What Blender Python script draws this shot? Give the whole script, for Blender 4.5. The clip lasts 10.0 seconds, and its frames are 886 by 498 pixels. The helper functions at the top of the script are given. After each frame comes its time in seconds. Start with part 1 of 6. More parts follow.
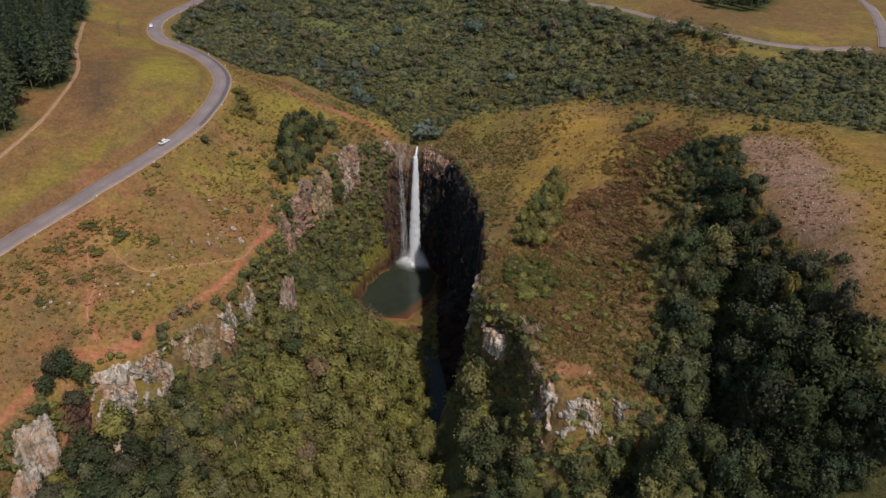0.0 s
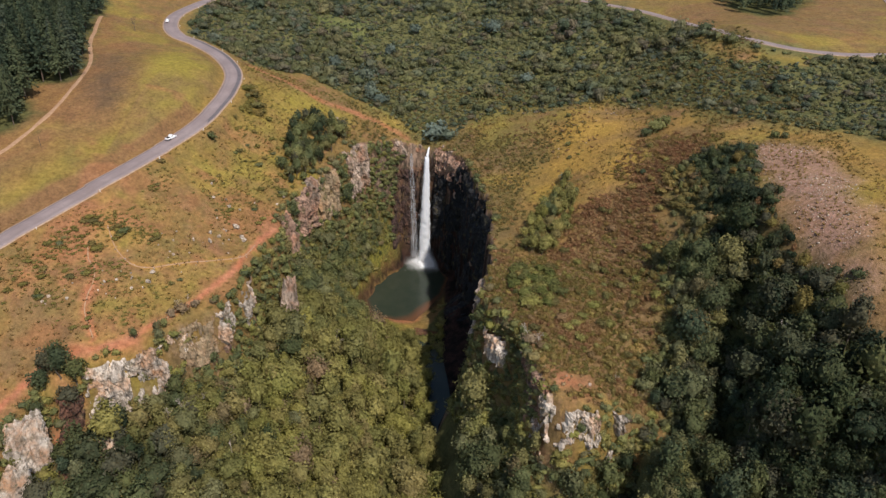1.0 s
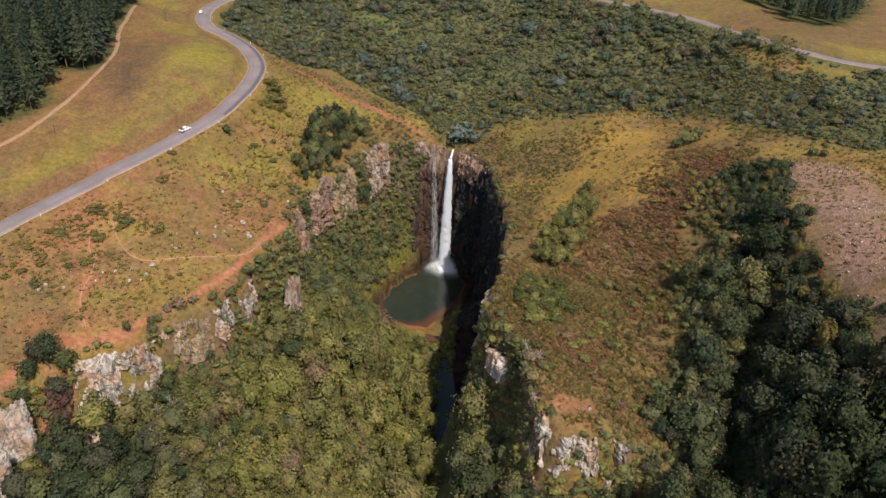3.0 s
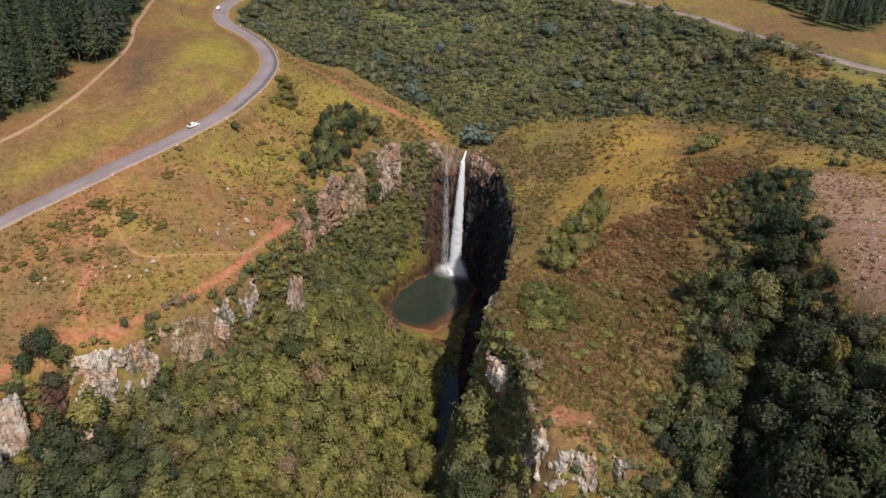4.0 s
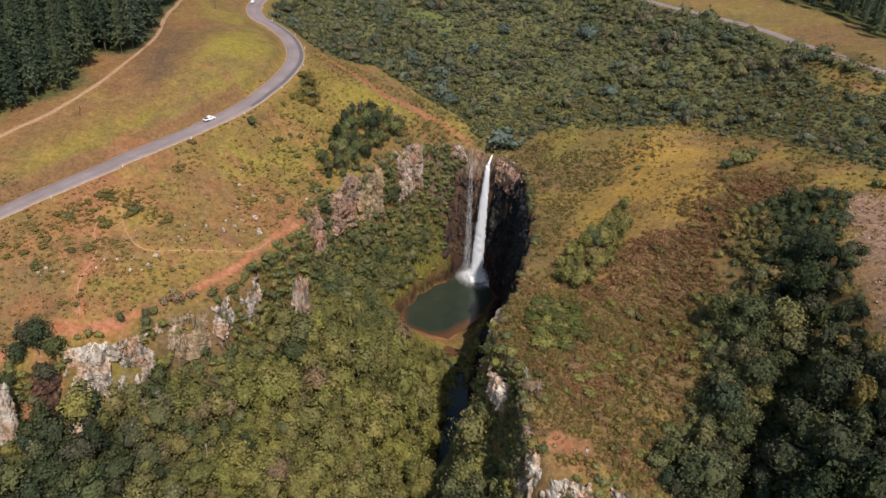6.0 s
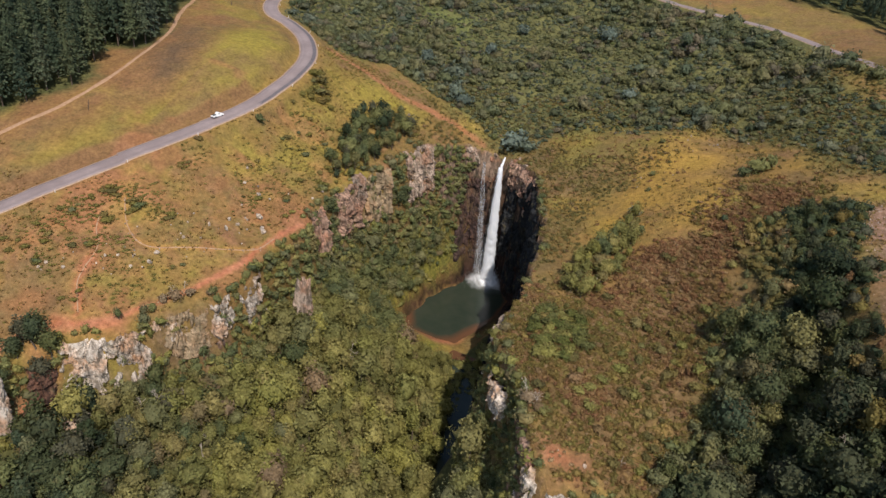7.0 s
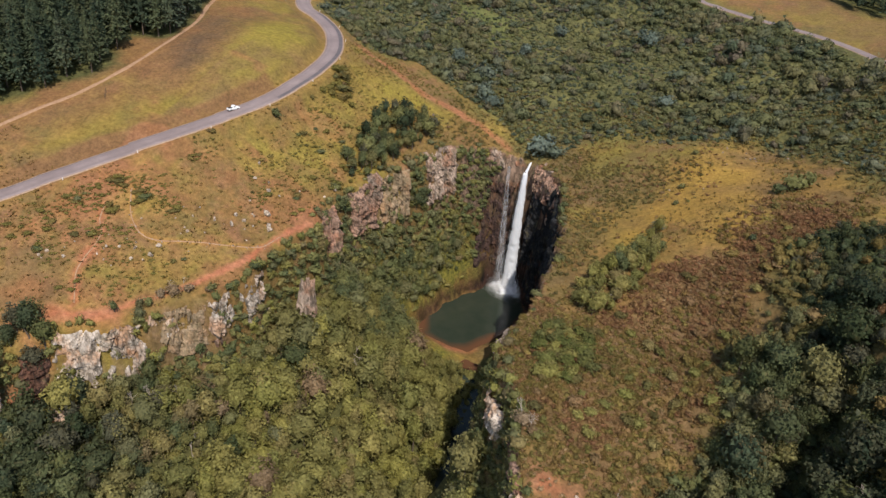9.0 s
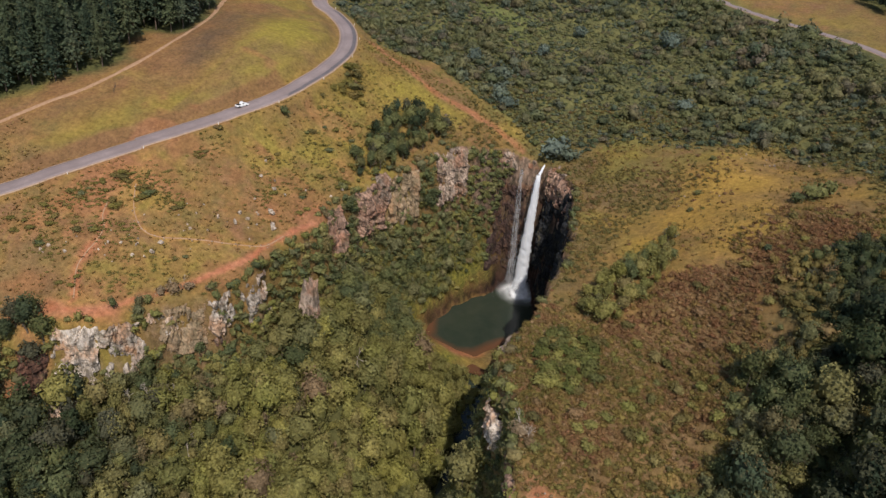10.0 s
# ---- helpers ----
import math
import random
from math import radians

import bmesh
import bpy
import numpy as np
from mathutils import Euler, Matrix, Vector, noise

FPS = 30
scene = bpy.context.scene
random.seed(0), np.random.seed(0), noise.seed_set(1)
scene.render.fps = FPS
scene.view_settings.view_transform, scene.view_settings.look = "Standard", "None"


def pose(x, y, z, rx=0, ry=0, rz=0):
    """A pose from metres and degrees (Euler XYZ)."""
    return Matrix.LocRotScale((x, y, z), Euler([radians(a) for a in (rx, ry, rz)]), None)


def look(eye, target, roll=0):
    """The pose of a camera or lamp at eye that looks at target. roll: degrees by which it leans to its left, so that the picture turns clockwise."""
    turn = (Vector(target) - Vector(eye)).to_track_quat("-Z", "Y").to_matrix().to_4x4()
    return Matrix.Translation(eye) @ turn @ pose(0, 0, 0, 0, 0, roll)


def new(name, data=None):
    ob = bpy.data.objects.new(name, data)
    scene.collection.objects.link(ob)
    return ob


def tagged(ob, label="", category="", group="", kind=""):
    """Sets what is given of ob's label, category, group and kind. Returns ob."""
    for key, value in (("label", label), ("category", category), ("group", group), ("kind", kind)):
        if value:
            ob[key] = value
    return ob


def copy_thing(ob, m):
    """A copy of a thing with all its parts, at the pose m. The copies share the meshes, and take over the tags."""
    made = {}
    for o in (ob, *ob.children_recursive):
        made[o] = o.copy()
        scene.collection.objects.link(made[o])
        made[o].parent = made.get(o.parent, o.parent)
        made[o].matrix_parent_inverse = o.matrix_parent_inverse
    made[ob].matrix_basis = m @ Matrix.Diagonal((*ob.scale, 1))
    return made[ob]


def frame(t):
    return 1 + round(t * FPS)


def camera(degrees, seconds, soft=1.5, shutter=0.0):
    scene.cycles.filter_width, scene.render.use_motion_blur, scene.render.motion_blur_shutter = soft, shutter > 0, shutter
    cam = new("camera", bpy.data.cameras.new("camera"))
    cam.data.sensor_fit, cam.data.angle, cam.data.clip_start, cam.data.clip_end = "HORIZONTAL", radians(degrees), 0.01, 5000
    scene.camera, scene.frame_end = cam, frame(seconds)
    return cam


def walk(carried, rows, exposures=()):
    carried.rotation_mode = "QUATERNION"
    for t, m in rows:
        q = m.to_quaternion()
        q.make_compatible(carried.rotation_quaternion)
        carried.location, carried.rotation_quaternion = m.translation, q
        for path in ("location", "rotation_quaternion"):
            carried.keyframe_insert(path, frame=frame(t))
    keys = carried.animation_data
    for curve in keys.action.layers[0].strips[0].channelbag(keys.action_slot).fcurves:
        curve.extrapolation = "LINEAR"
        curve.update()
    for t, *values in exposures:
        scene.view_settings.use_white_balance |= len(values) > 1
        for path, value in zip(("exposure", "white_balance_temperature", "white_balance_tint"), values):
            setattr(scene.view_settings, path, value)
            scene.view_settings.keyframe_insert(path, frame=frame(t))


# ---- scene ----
cam = camera(62.8, 10.0, soft=1.45)
METRES, EYE, TILT, LEAN, TURN = 80.0, 201.0, -29.0, -2.0, 0.0
ROWS = [
    (0.0, 0.0, 0.0, 0.0, -0.0, 0.0, -0.0),
    (0.5, 0.0413, 0.0289, 0.0082, 0.87, -0.01, -0.69),
    (1.0, 0.0843, 0.0613, 0.0169, 1.79, -0.04, -1.43),
    (1.5, 0.1229, 0.0916, 0.0251, 2.65, -0.06, -2.11),
    (2.0, 0.1646, 0.1251, 0.0349, 3.59, -0.1, -2.85),
    (2.5, 0.2018, 0.1565, 0.044, 4.45, -0.13, -3.57),
    (4.0, 0.3131, 0.2589, 0.0766, 7.22, -0.36, -5.76),
    (4.5, 0.3464, 0.2923, 0.0873, 8.11, -0.43, -6.42),
    (5.0, 0.3816, 0.3292, 0.0997, 9.09, -0.54, -7.14),
    (5.5, 0.4135, 0.3633, 0.1114, 9.99, -0.65, -7.8),
    (7.0, 0.5077, 0.4754, 0.1498, 12.81, -1.06, -9.84),
    (7.5, 0.5353, 0.5112, 0.1627, 13.7, -1.24, -10.49),
    (8.0, 0.5631, 0.5501, 0.1766, 14.63, -1.41, -11.19),
    (8.5, 0.5883, 0.5868, 0.1901, 15.52, -1.6, -11.84),
    (9.0, 0.6143, 0.6265, 0.2046, 16.47, -1.81, -12.52),
    (9.5, 0.6367, 0.6629, 0.2183, 17.36, -2.02, -13.11),
    (10.0, 0.6597, 0.7021, 0.2331, 18.33, -2.28, -13.74),
]
walk(cam, [(t, pose(0, 0, EYE, TILT, LEAN, TURN) @ pose(METRES * x, METRES * y, METRES * z, 90 + pitch, roll, yaw)) for t, x, y, z, yaw, pitch, roll in ROWS],
     exposures=[(0.0, -0.42), (0.3, -0.05), (0.7, 0.05), (1.2, 0.1), (9.6, 0.1), (10.0, -0.09)])

# ---- daylight: a clear sky and the sun behind the eye, to its right ----
SUN_EL, SUN_AZ = 55.0, 149.0            # degrees; the azimuth runs clockwise from +y
sun_way = Vector((math.cos(radians(SUN_EL)) * math.sin(radians(SUN_AZ)),
                  math.cos(radians(SUN_EL)) * math.cos(radians(SUN_AZ)), math.sin(radians(SUN_EL))))
world = bpy.data.worlds.new("sky")
scene.world = world
world.use_nodes = True
wn = world.node_tree.nodes
sky = wn.new("ShaderNodeTexSky")
sky.sky_type, sky.sun_disc = "NISHITA", False
sky.sun_elevation, sky.sun_rotation = radians(SUN_EL), radians(SUN_AZ)
wn["Background"].inputs["Strength"].default_value = 0.135
world.node_tree.links.new(sky.outputs["Color"], wn["Background"].inputs["Color"])
sun = new("sun", bpy.data.lights.new("sun", "SUN"))
sun.data.energy, sun.data.angle, sun.data.color = 4.5, radians(0.55), (1.0, 0.925, 0.85)
sun.matrix_world = look((150, 250, 500), Vector((150, 250, 500)) - sun_way)

# ---- the lie of the land ----
# spot heights of the ground above the pool: x, y, z
PLATEAU = [(-113, 167, 58), (-85, 190, 61), (-105, 190, 68), (-92, 205, 69.5), (-68, 215, 65), (-127, 199, 80), (-106, 208, 76),
           (-137, 207, 81), (-75, 240, 73.5), (-60, 250, 69), (-120, 225, 87), (-142, 230, 90), (-157, 232, 94), (-105, 251, 90.5),
           (-122, 260, 95), (-85, 265, 82), (-92, 277, 91), (-70, 274, 76), (-55, 285, 70), (-110, 285, 101), (-132, 286, 105),
           (-148, 247, 96), (-160, 285, 104), (-135, 317, 110), (-98, 325, 103), (-81, 340, 95), (-64, 320, 80), (-46, 333, 76),
           (-68, 347, 88), (-21, 357, 68), (-165, 310, 107), (-200, 260, 100)]
RIDGE = [(-9, 356, 65), (9, 330, 66), (17, 290, 68), (18, 250, 68), (16, 212, 67), (28, 192, 68), (36, 172, 66), (50, 168, 62),
         (42, 192, 69), (53, 215, 69), (45, 249, 72), (37, 296, 72), (27, 337, 74), (50, 335, 79), (70, 295, 88), (62, 316, 84),
         (84, 255, 87), (78, 213, 74), (67, 231, 70), (94, 305, 94), (100, 264, 98), (63, 346, 89), (90, 358, 88)]
RAVINE = [(101, 223, 94), (95, 218, 84), (72, 195, 58), (92, 190, 62), (85, 205, 75), (89, 170, 50), (106, 198, 84), (110, 172, 80),
          (114, 211, 102), (121, 190, 101), (125, 262, 105), (104, 157, 64), (112, 140, 60), (150, 230, 110), (90, 130, 36),
          (130, 90, 60), (160, 150, 105), (80, 60, 0)]
FAR_LAND = [(56, 387, 88), (103, 406, 99), (-1, 414, 86), (-62, 415, 86), (-99, 426, 94), (85, 442, 110), (22, 459, 96), (-75, 462, 97),
            (-143, 369, 106), (-163, 404, 107), (128, 388, 122), (140, 330, 113), (165, 295, 113), (200, 367, 122), (-12, 385, 76),
            (-160, 510, 106), (200, 470, 125), (80, 520, 118), (-60, 560, 112), (40, 600, 125), (-210, 340, 112), (-300, 400, 125),
            (300, 300, 120), (250, 200, 115), (0, 800, 150), (-400, 700, 150), (400, 700, 150), (-150, 110, 56), (-170, 40, 52)]
# the rim of the gorge: x, y, height of the cliff, its width in plan, the slope below it
RIM_WEST = [(-135, 40, 20, 8, .5), (-122, 110, 18, 8, .5), (-116, 150, 14, 7, .5), (-113, 168, 13, 7, .5), (-101, 175, 15, 7, .5),
            (-92, 181, 17, 6, .5), (-85, 190, 20, 6, .55), (-79, 197, 24, 6, .6), (-71, 204, 27, 5, .65), (-67, 219, 25, 5, .7),
            (-64, 233, 24, 5, .7), (-61, 249, 24, 6, .9), (-62, 263, 30, 7, 1.4), (-61, 277, 38, 8, 2.0), (-58, 289, 42, 8, 2.4), (-50, 304, 44, 7, 3.4),
            (-46, 326, 40, 7, 3.2), (-33, 341, 46, 6, 3.8)]
RIM_EAST = [(-24, 353, 56, 4, 4), (-14, 354, 60, 3, 5), (-4, 353, 62, 3, 6), (3, 345, 62, 3, 6), (10.5, 330, 64, 3, 5), (18.5, 290, 66, 3, 5),
            (21.5, 268, 66, 3, 5), (21, 250, 66, 3, 5), (20, 234, 52, 4, 3), (17.5, 213, 45, 5, 2), (26, 203, 30, 6, 2), (32, 190, 34, 6, 1.4),
            (35, 172, 34, 4, 1.2), (38, 165, 24, 4, 1.1), (49, 167, 20, 4, 1), (60, 170, 18, 4, .9), (69, 174, 8, 5, .7),
            (80, 160, 0, 5, .4), (92, 60, 0, 5, .3)]
GULLY = [(88, 150), (91, 176), (92, 186), (93, 193), (95, 198), (98, 203), (102, 211), (100, 221), (98, 228)]
STREAM = [(-6, 292, -0.5), (3, 250, -1.5), (7, 215, -4), (10, 180, -8), (14, 120, -18), (20, 40, -30)]
POOL = [(-35, 294), (-27, 290), (-19, 288.5), (-10, 293), (-4, 303), (2, 318), (5, 334), (2, 343), (-5, 350), (-14, 350), (-24, 345), (-32, 337),
        (-38, 327), (-38, 312)]


def lattice(ix, iy, seed):
    h = (ix.astype(np.int64) * 374761393 + iy.astype(np.int64) * 668265263 + seed * 974634777) & 0x7FFFFFFF
    h = ((h ^ (h >> 13)) * 1274126177) & 0x7FFFFFFF
    return ((h ^ (h >> 16)) & 0xFFFF) / 65535.0


def vnoise(x, y, size, seed=0):
    """Smooth value noise, 0 to 1, with features of that size."""
    x, y = np.asarray(x, float) / size, np.asarray(y, float) / size
    ix, iy = np.floor(x), np.floor(y)
    fx, fy = x - ix, y - iy
    fx, fy = fx * fx * (3 - 2 * fx), fy * fy * (3 - 2 * fy)
    a, b = lattice(ix, iy, seed), lattice(ix + 1, iy, seed)
    c, d = lattice(ix, iy + 1, seed), lattice(ix + 1, iy + 1, seed)
    return (a * (1 - fx) + b * fx) * (1 - fy) + (c * (1 - fx) + d * fx) * fy


def fbm(x, y, size, seed=0, octaves=4):
    total, weight = 0.0, 0.0
    for k in range(octaves):
        total = total + vnoise(x, y, size / 2 ** k, seed + 17 * k) * 0.5 ** k
        weight += 0.5 ** k
    return total / weight


def inside(poly, x, y):
    x, y = np.asarray(x, float), np.asarray(y, float)
    hit = np.zeros(x.shape, bool)
    for (ax, ay, *_), (bx, by, *_) in zip(poly, poly[1:] + poly[:1]):
        cross = (ay > y) != (by > y)
        hit ^= cross & (x < (bx - ax) * (y - ay) / ((by - ay) or 1e-9) + ax)
    return hit


def along(line, x, y, closed=False):
    """The distance to a line, and its other numbers at the nearest place."""
    x, y = np.asarray(x, float), np.asarray(y, float)
    best = np.full(x.shape, 1e9)
    more = [np.zeros(x.shape) for _ in line[0][2:]]
    for a, b in zip(line, line[1:] + (line[:1] if closed else [])):
        ux, uy = b[0] - a[0], b[1] - a[1]
        s = np.clip(((x - a[0]) * ux + (y - a[1]) * uy) / (ux * ux + uy * uy), 0, 1)
        d = np.hypot(x - a[0] - s * ux, y - a[1] - s * uy)
        near = d < best
        best = np.where(near, d, best)
        for k in range(len(more)):
            more[k] = np.where(near, a[k + 2] + s * (b[k + 2] - a[k + 2]), more[k])
    return best, more


def rbf(spots, soft=7.0, smooth=1.5):
    p = np.array(spots, float)
    n = len(p)
    kern = -np.sqrt(((p[:, None, :2] - p[None, :, :2]) ** 2).sum(2) + soft * soft)
    m = np.zeros((n + 1, n + 1))
    m[:n, :n] = kern + np.eye(n) * smooth
    m[:n, n], m[n, :n] = 1, 1
    w = np.linalg.solve(m, np.append(p[:, 2], 0))
    return p[:, :2], w, soft


LAND = rbf(PLATEAU + RIDGE + RAVINE + FAR_LAND)
RIM = RIM_WEST + RIM_EAST
GORGE = [(r[0], r[1]) for r in RIM]


def upper(x, y):
    x, y = np.asarray(x, float), np.asarray(y, float)
    p, w, soft = LAND
    z = np.full(x.shape, w[-1])
    for (px, py), a in zip(p, w[:-1]):
        z = z - a * np.sqrt((x - px) ** 2 + (y - py) ** 2 + soft * soft)
    return np.clip(z, -40, 260)


def depth_in(x, y):
    """How far a place lies inside the gorge's rim (outside: minus), and the rim's numbers there."""
    d, more = along(RIM, x, y, closed=True)
    wob = (vnoise(x, y, 9, 3) - 0.5) * 5.0 + (vnoise(x, y, 3.5, 4) - 0.5) * 2.4
    return np.where(inside(GORGE, x, y), d, -d) + wob * 0.75, more


def ground(x, y):
    """The height of the ground."""
    x, y = np.asarray(x, float), np.asarray(y, float)
    top = upper(x, y) + (fbm(x, y, 30, 1) - 0.5) * 2.2
    top = top - 9 * np.exp(-(along(GULLY, x, y)[0] / 5.0) ** 2)
    top = top - 6.5 * np.exp(-((x + 9.2) / 2.2) ** 2 - ((y - 352.5) / 4.5) ** 2)
    d, (high, wide, slope) = depth_in(x, y)
    s = np.clip(d / wide, 0, 1)
    step = s * s * (3 - 2 * s)
    wall = top - high * step - slope * np.clip(d - wide, 0, None) + (fbm(x, y, 14, 9) - 0.5) * 5 * s
    ds, (zs,) = along(STREAM, x, y)
    bed = zs + np.clip(ds - 5, 0, None) * 0.42 + (fbm(x, y, 6, 5) - 0.5) * 1.6
    basin = np.clip((y - 284) / 12, 0, 1)
    dp, _ = along(POOL, x, y, closed=True)
    dp = np.where(inside(POOL, x, y), -dp, dp)
    shore = np.clip(dp * 0.35, -3.0, 2.5) + np.clip(dp - 7, 0, None) * 0.9
    bed = bed * (1 - basin) + np.minimum(shore, 30) * basin
    low = np.maximum(wall, bed)
    return np.where(d > 0, np.minimum(top, low), top)


def spaced(lo, hi, fine, a, b):
    """Coordinates that are fine between a and b, and widen outwards."""
    mid = list(np.arange(a, b + fine / 2, fine))
    left, right, step = [], [], fine
    x = mid[0]
    while x > lo:
        step *= 1.22
        x -= step
        left.append(x)
    x, step = mid[-1], fine
    while x < hi:
        step *= 1.22
        x += step
        right.append(x)
    return np.array(left[::-1] + mid + right)


def grid_mesh(name, xs, ys, zs):
    nx, ny = len(xs), len(ys)
    gx, gy = np.meshgrid(xs, ys)
    co = np.stack([gx, gy, zs], 2).reshape(-1, 3)
    i = np.arange(nx * ny).reshape(ny, nx)
    quads = np.stack([i[:-1, :-1], i[:-1, 1:], i[1:, 1:], i[1:, :-1]], 2).reshape(-1, 4)
    return raw_mesh(name, co, quads)


def raw_mesh(name, co, faces, smooth=True):
    """A mesh from numpy arrays; all faces have as many corners."""
    me = bpy.data.meshes.new(name)
    n, k = faces.shape
    me.vertices.add(len(co))
    me.vertices.foreach_set("co", np.ascontiguousarray(co, dtype=np.float32).ravel())
    me.loops.add(n * k)
    me.loops.foreach_set("vertex_index", np.ascontiguousarray(faces, dtype=np.int32).ravel())
    me.polygons.add(n)
    me.polygons.foreach_set("loop_start", np.arange(0, n * k, k, dtype=np.int32))
    me.polygons.foreach_set("use_smooth", np.full(n, smooth) if np.isscalar(smooth) else smooth)
    me.update(calc_edges=True)
    me.validate()
    return me


def layer(me, name, values):
    at = me.attributes.new(name, "FLOAT", "POINT")
    at.data.foreach_set("value", np.ascontiguousarray(values, dtype=np.float32).ravel())

# ---- materials ----
def material(name, rough=0.9, spec=0.2):
    m = bpy.data.materials.new(name)
    m.use_nodes = True
    b = m.node_tree.nodes["Principled BSDF"]
    b.inputs["Roughness"].default_value = rough
    b.inputs["Specular IOR Level"].default_value = spec
    return m, m.node_tree.nodes, m.node_tree.links, b


def tex(nodes, links, size, detail=5.0, rough=0.6, kind="noise", stretch=None):
    """A noise (or cell) texture with features of that size in metres, in world places."""
    geo = nodes.new("ShaderNodeNewGeometry")
    t = nodes.new("ShaderNodeTexNoise" if kind == "noise" else "ShaderNodeTexVoronoi")
    t.inputs["Scale"].default_value = 1.0 / size
    if kind == "noise":
        t.inputs["Detail"].default_value, t.inputs["Roughness"].default_value = detail, rough
    src = geo.outputs["Position"]
    if stretch:
        mp = nodes.new("ShaderNodeMapping")
        mp.inputs["Scale"].default_value = stretch
        links.new(src, mp.inputs["Vector"])
        src = mp.outputs["Vector"]
    links.new(src, t.inputs["Vector"])
    return t.outputs["Fac" if kind == "noise" else "Distance"]


def span(nodes, links, value, lo, hi, to_lo=0.0, to_hi=1.0):
    r = nodes.new("ShaderNodeMapRange")
    for key, v in (("From Min", lo), ("From Max", hi), ("To Min", to_lo), ("To Max", to_hi)):
        r.inputs[key].default_value = v
    links.new(value, r.inputs["Value"])
    return r.outputs["Result"]


def mixed(nodes, links, fac, a, b, mode="MIX"):
    """Mixes two colours; each is a socket or three numbers."""
    x = nodes.new("ShaderNodeMix")
    x.data_type, x.blend_type = "RGBA", mode
    for key, v in ((0, fac), (6, a), (7, b)):
        if isinstance(v, bpy.types.NodeSocket):
            links.new(v, x.inputs[key])
        else:
            x.inputs[key].default_value = v if key == 0 else (*v, 1)
    return x.outputs[2]


def times(nodes, links, a, b, op="MULTIPLY"):
    x = nodes.new("ShaderNodeMath")
    x.operation = op
    for key, v in ((0, a), (1, b)):
        if isinstance(v, bpy.types.NodeSocket):
            links.new(v, x.inputs[key])
        else:
            x.inputs[key].default_value = v
    return x.outputs[0]


def attr(nodes, name):
    a = nodes.new("ShaderNodeAttribute")
    a.attribute_name = name
    return a.outputs["Fac"]


def bumped(nodes, links, b, height, dist, strength=1.0):
    u = nodes.new("ShaderNodeBump")
    u.inputs["Distance"].default_value, u.inputs["Strength"].default_value = dist, strength
    links.new(height, u.inputs["Height"])
    links.new(u.outputs["Normal"], b.inputs["Normal"])


def ramp(nodes, links, value, stops):
    r = nodes.new("ShaderNodeValToRGB")
    els = r.color_ramp.elements
    els[0].position, els[0].color = stops[0][0], (*stops[0][1], 1)
    els[1].position, els[1].color = stops[-1][0], (*stops[-1][1], 1)
    for at, col in stops[1:-1]:
        els.new(at).color = (*col, 1)
    links.new(value, r.inputs["Fac"])
    return r.outputs["Color"]


def rock_colours(n, l, pale, warm, dark):
    """Weathered quartzite: pale faces, iron stains and dark lichen in upright streaks."""
    streak = tex(n, l, 3.2, 6, 0.65, stretch=(1, 1, 0.3))
    iron = span(n, l, tex(n, l, 7.0, 4, 0.6), 0.48, 0.66)
    lichen = span(n, l, tex(n, l, 1.5, 6, 0.7, stretch=(1, 1, 0.45)), 0.47, 0.60)
    c = mixed(n, l, span(n, l, streak, 0.36, 0.62), tuple(0.5 * v for v in pale), pale)
    fissure = tex(n, l, 1.6, 5, 0.7, stretch=(1, 1, 0.12))
    c = mixed(n, l, span(n, l, fissure, 0.50, 0.60, 0, 0.7), c, tuple(0.4 * v for v in dark))
    c = mixed(n, l, times(n, l, iron, 0.75), c, warm)
    c = mixed(n, l, span(n, l, tex(n, l, 4.5, 5, 0.7), 0.54, 0.68, 0, 0.6), c, (0.165, 0.135, 0.062))
    return mixed(n, l, times(n, l, lichen, 0.8), c, dark)


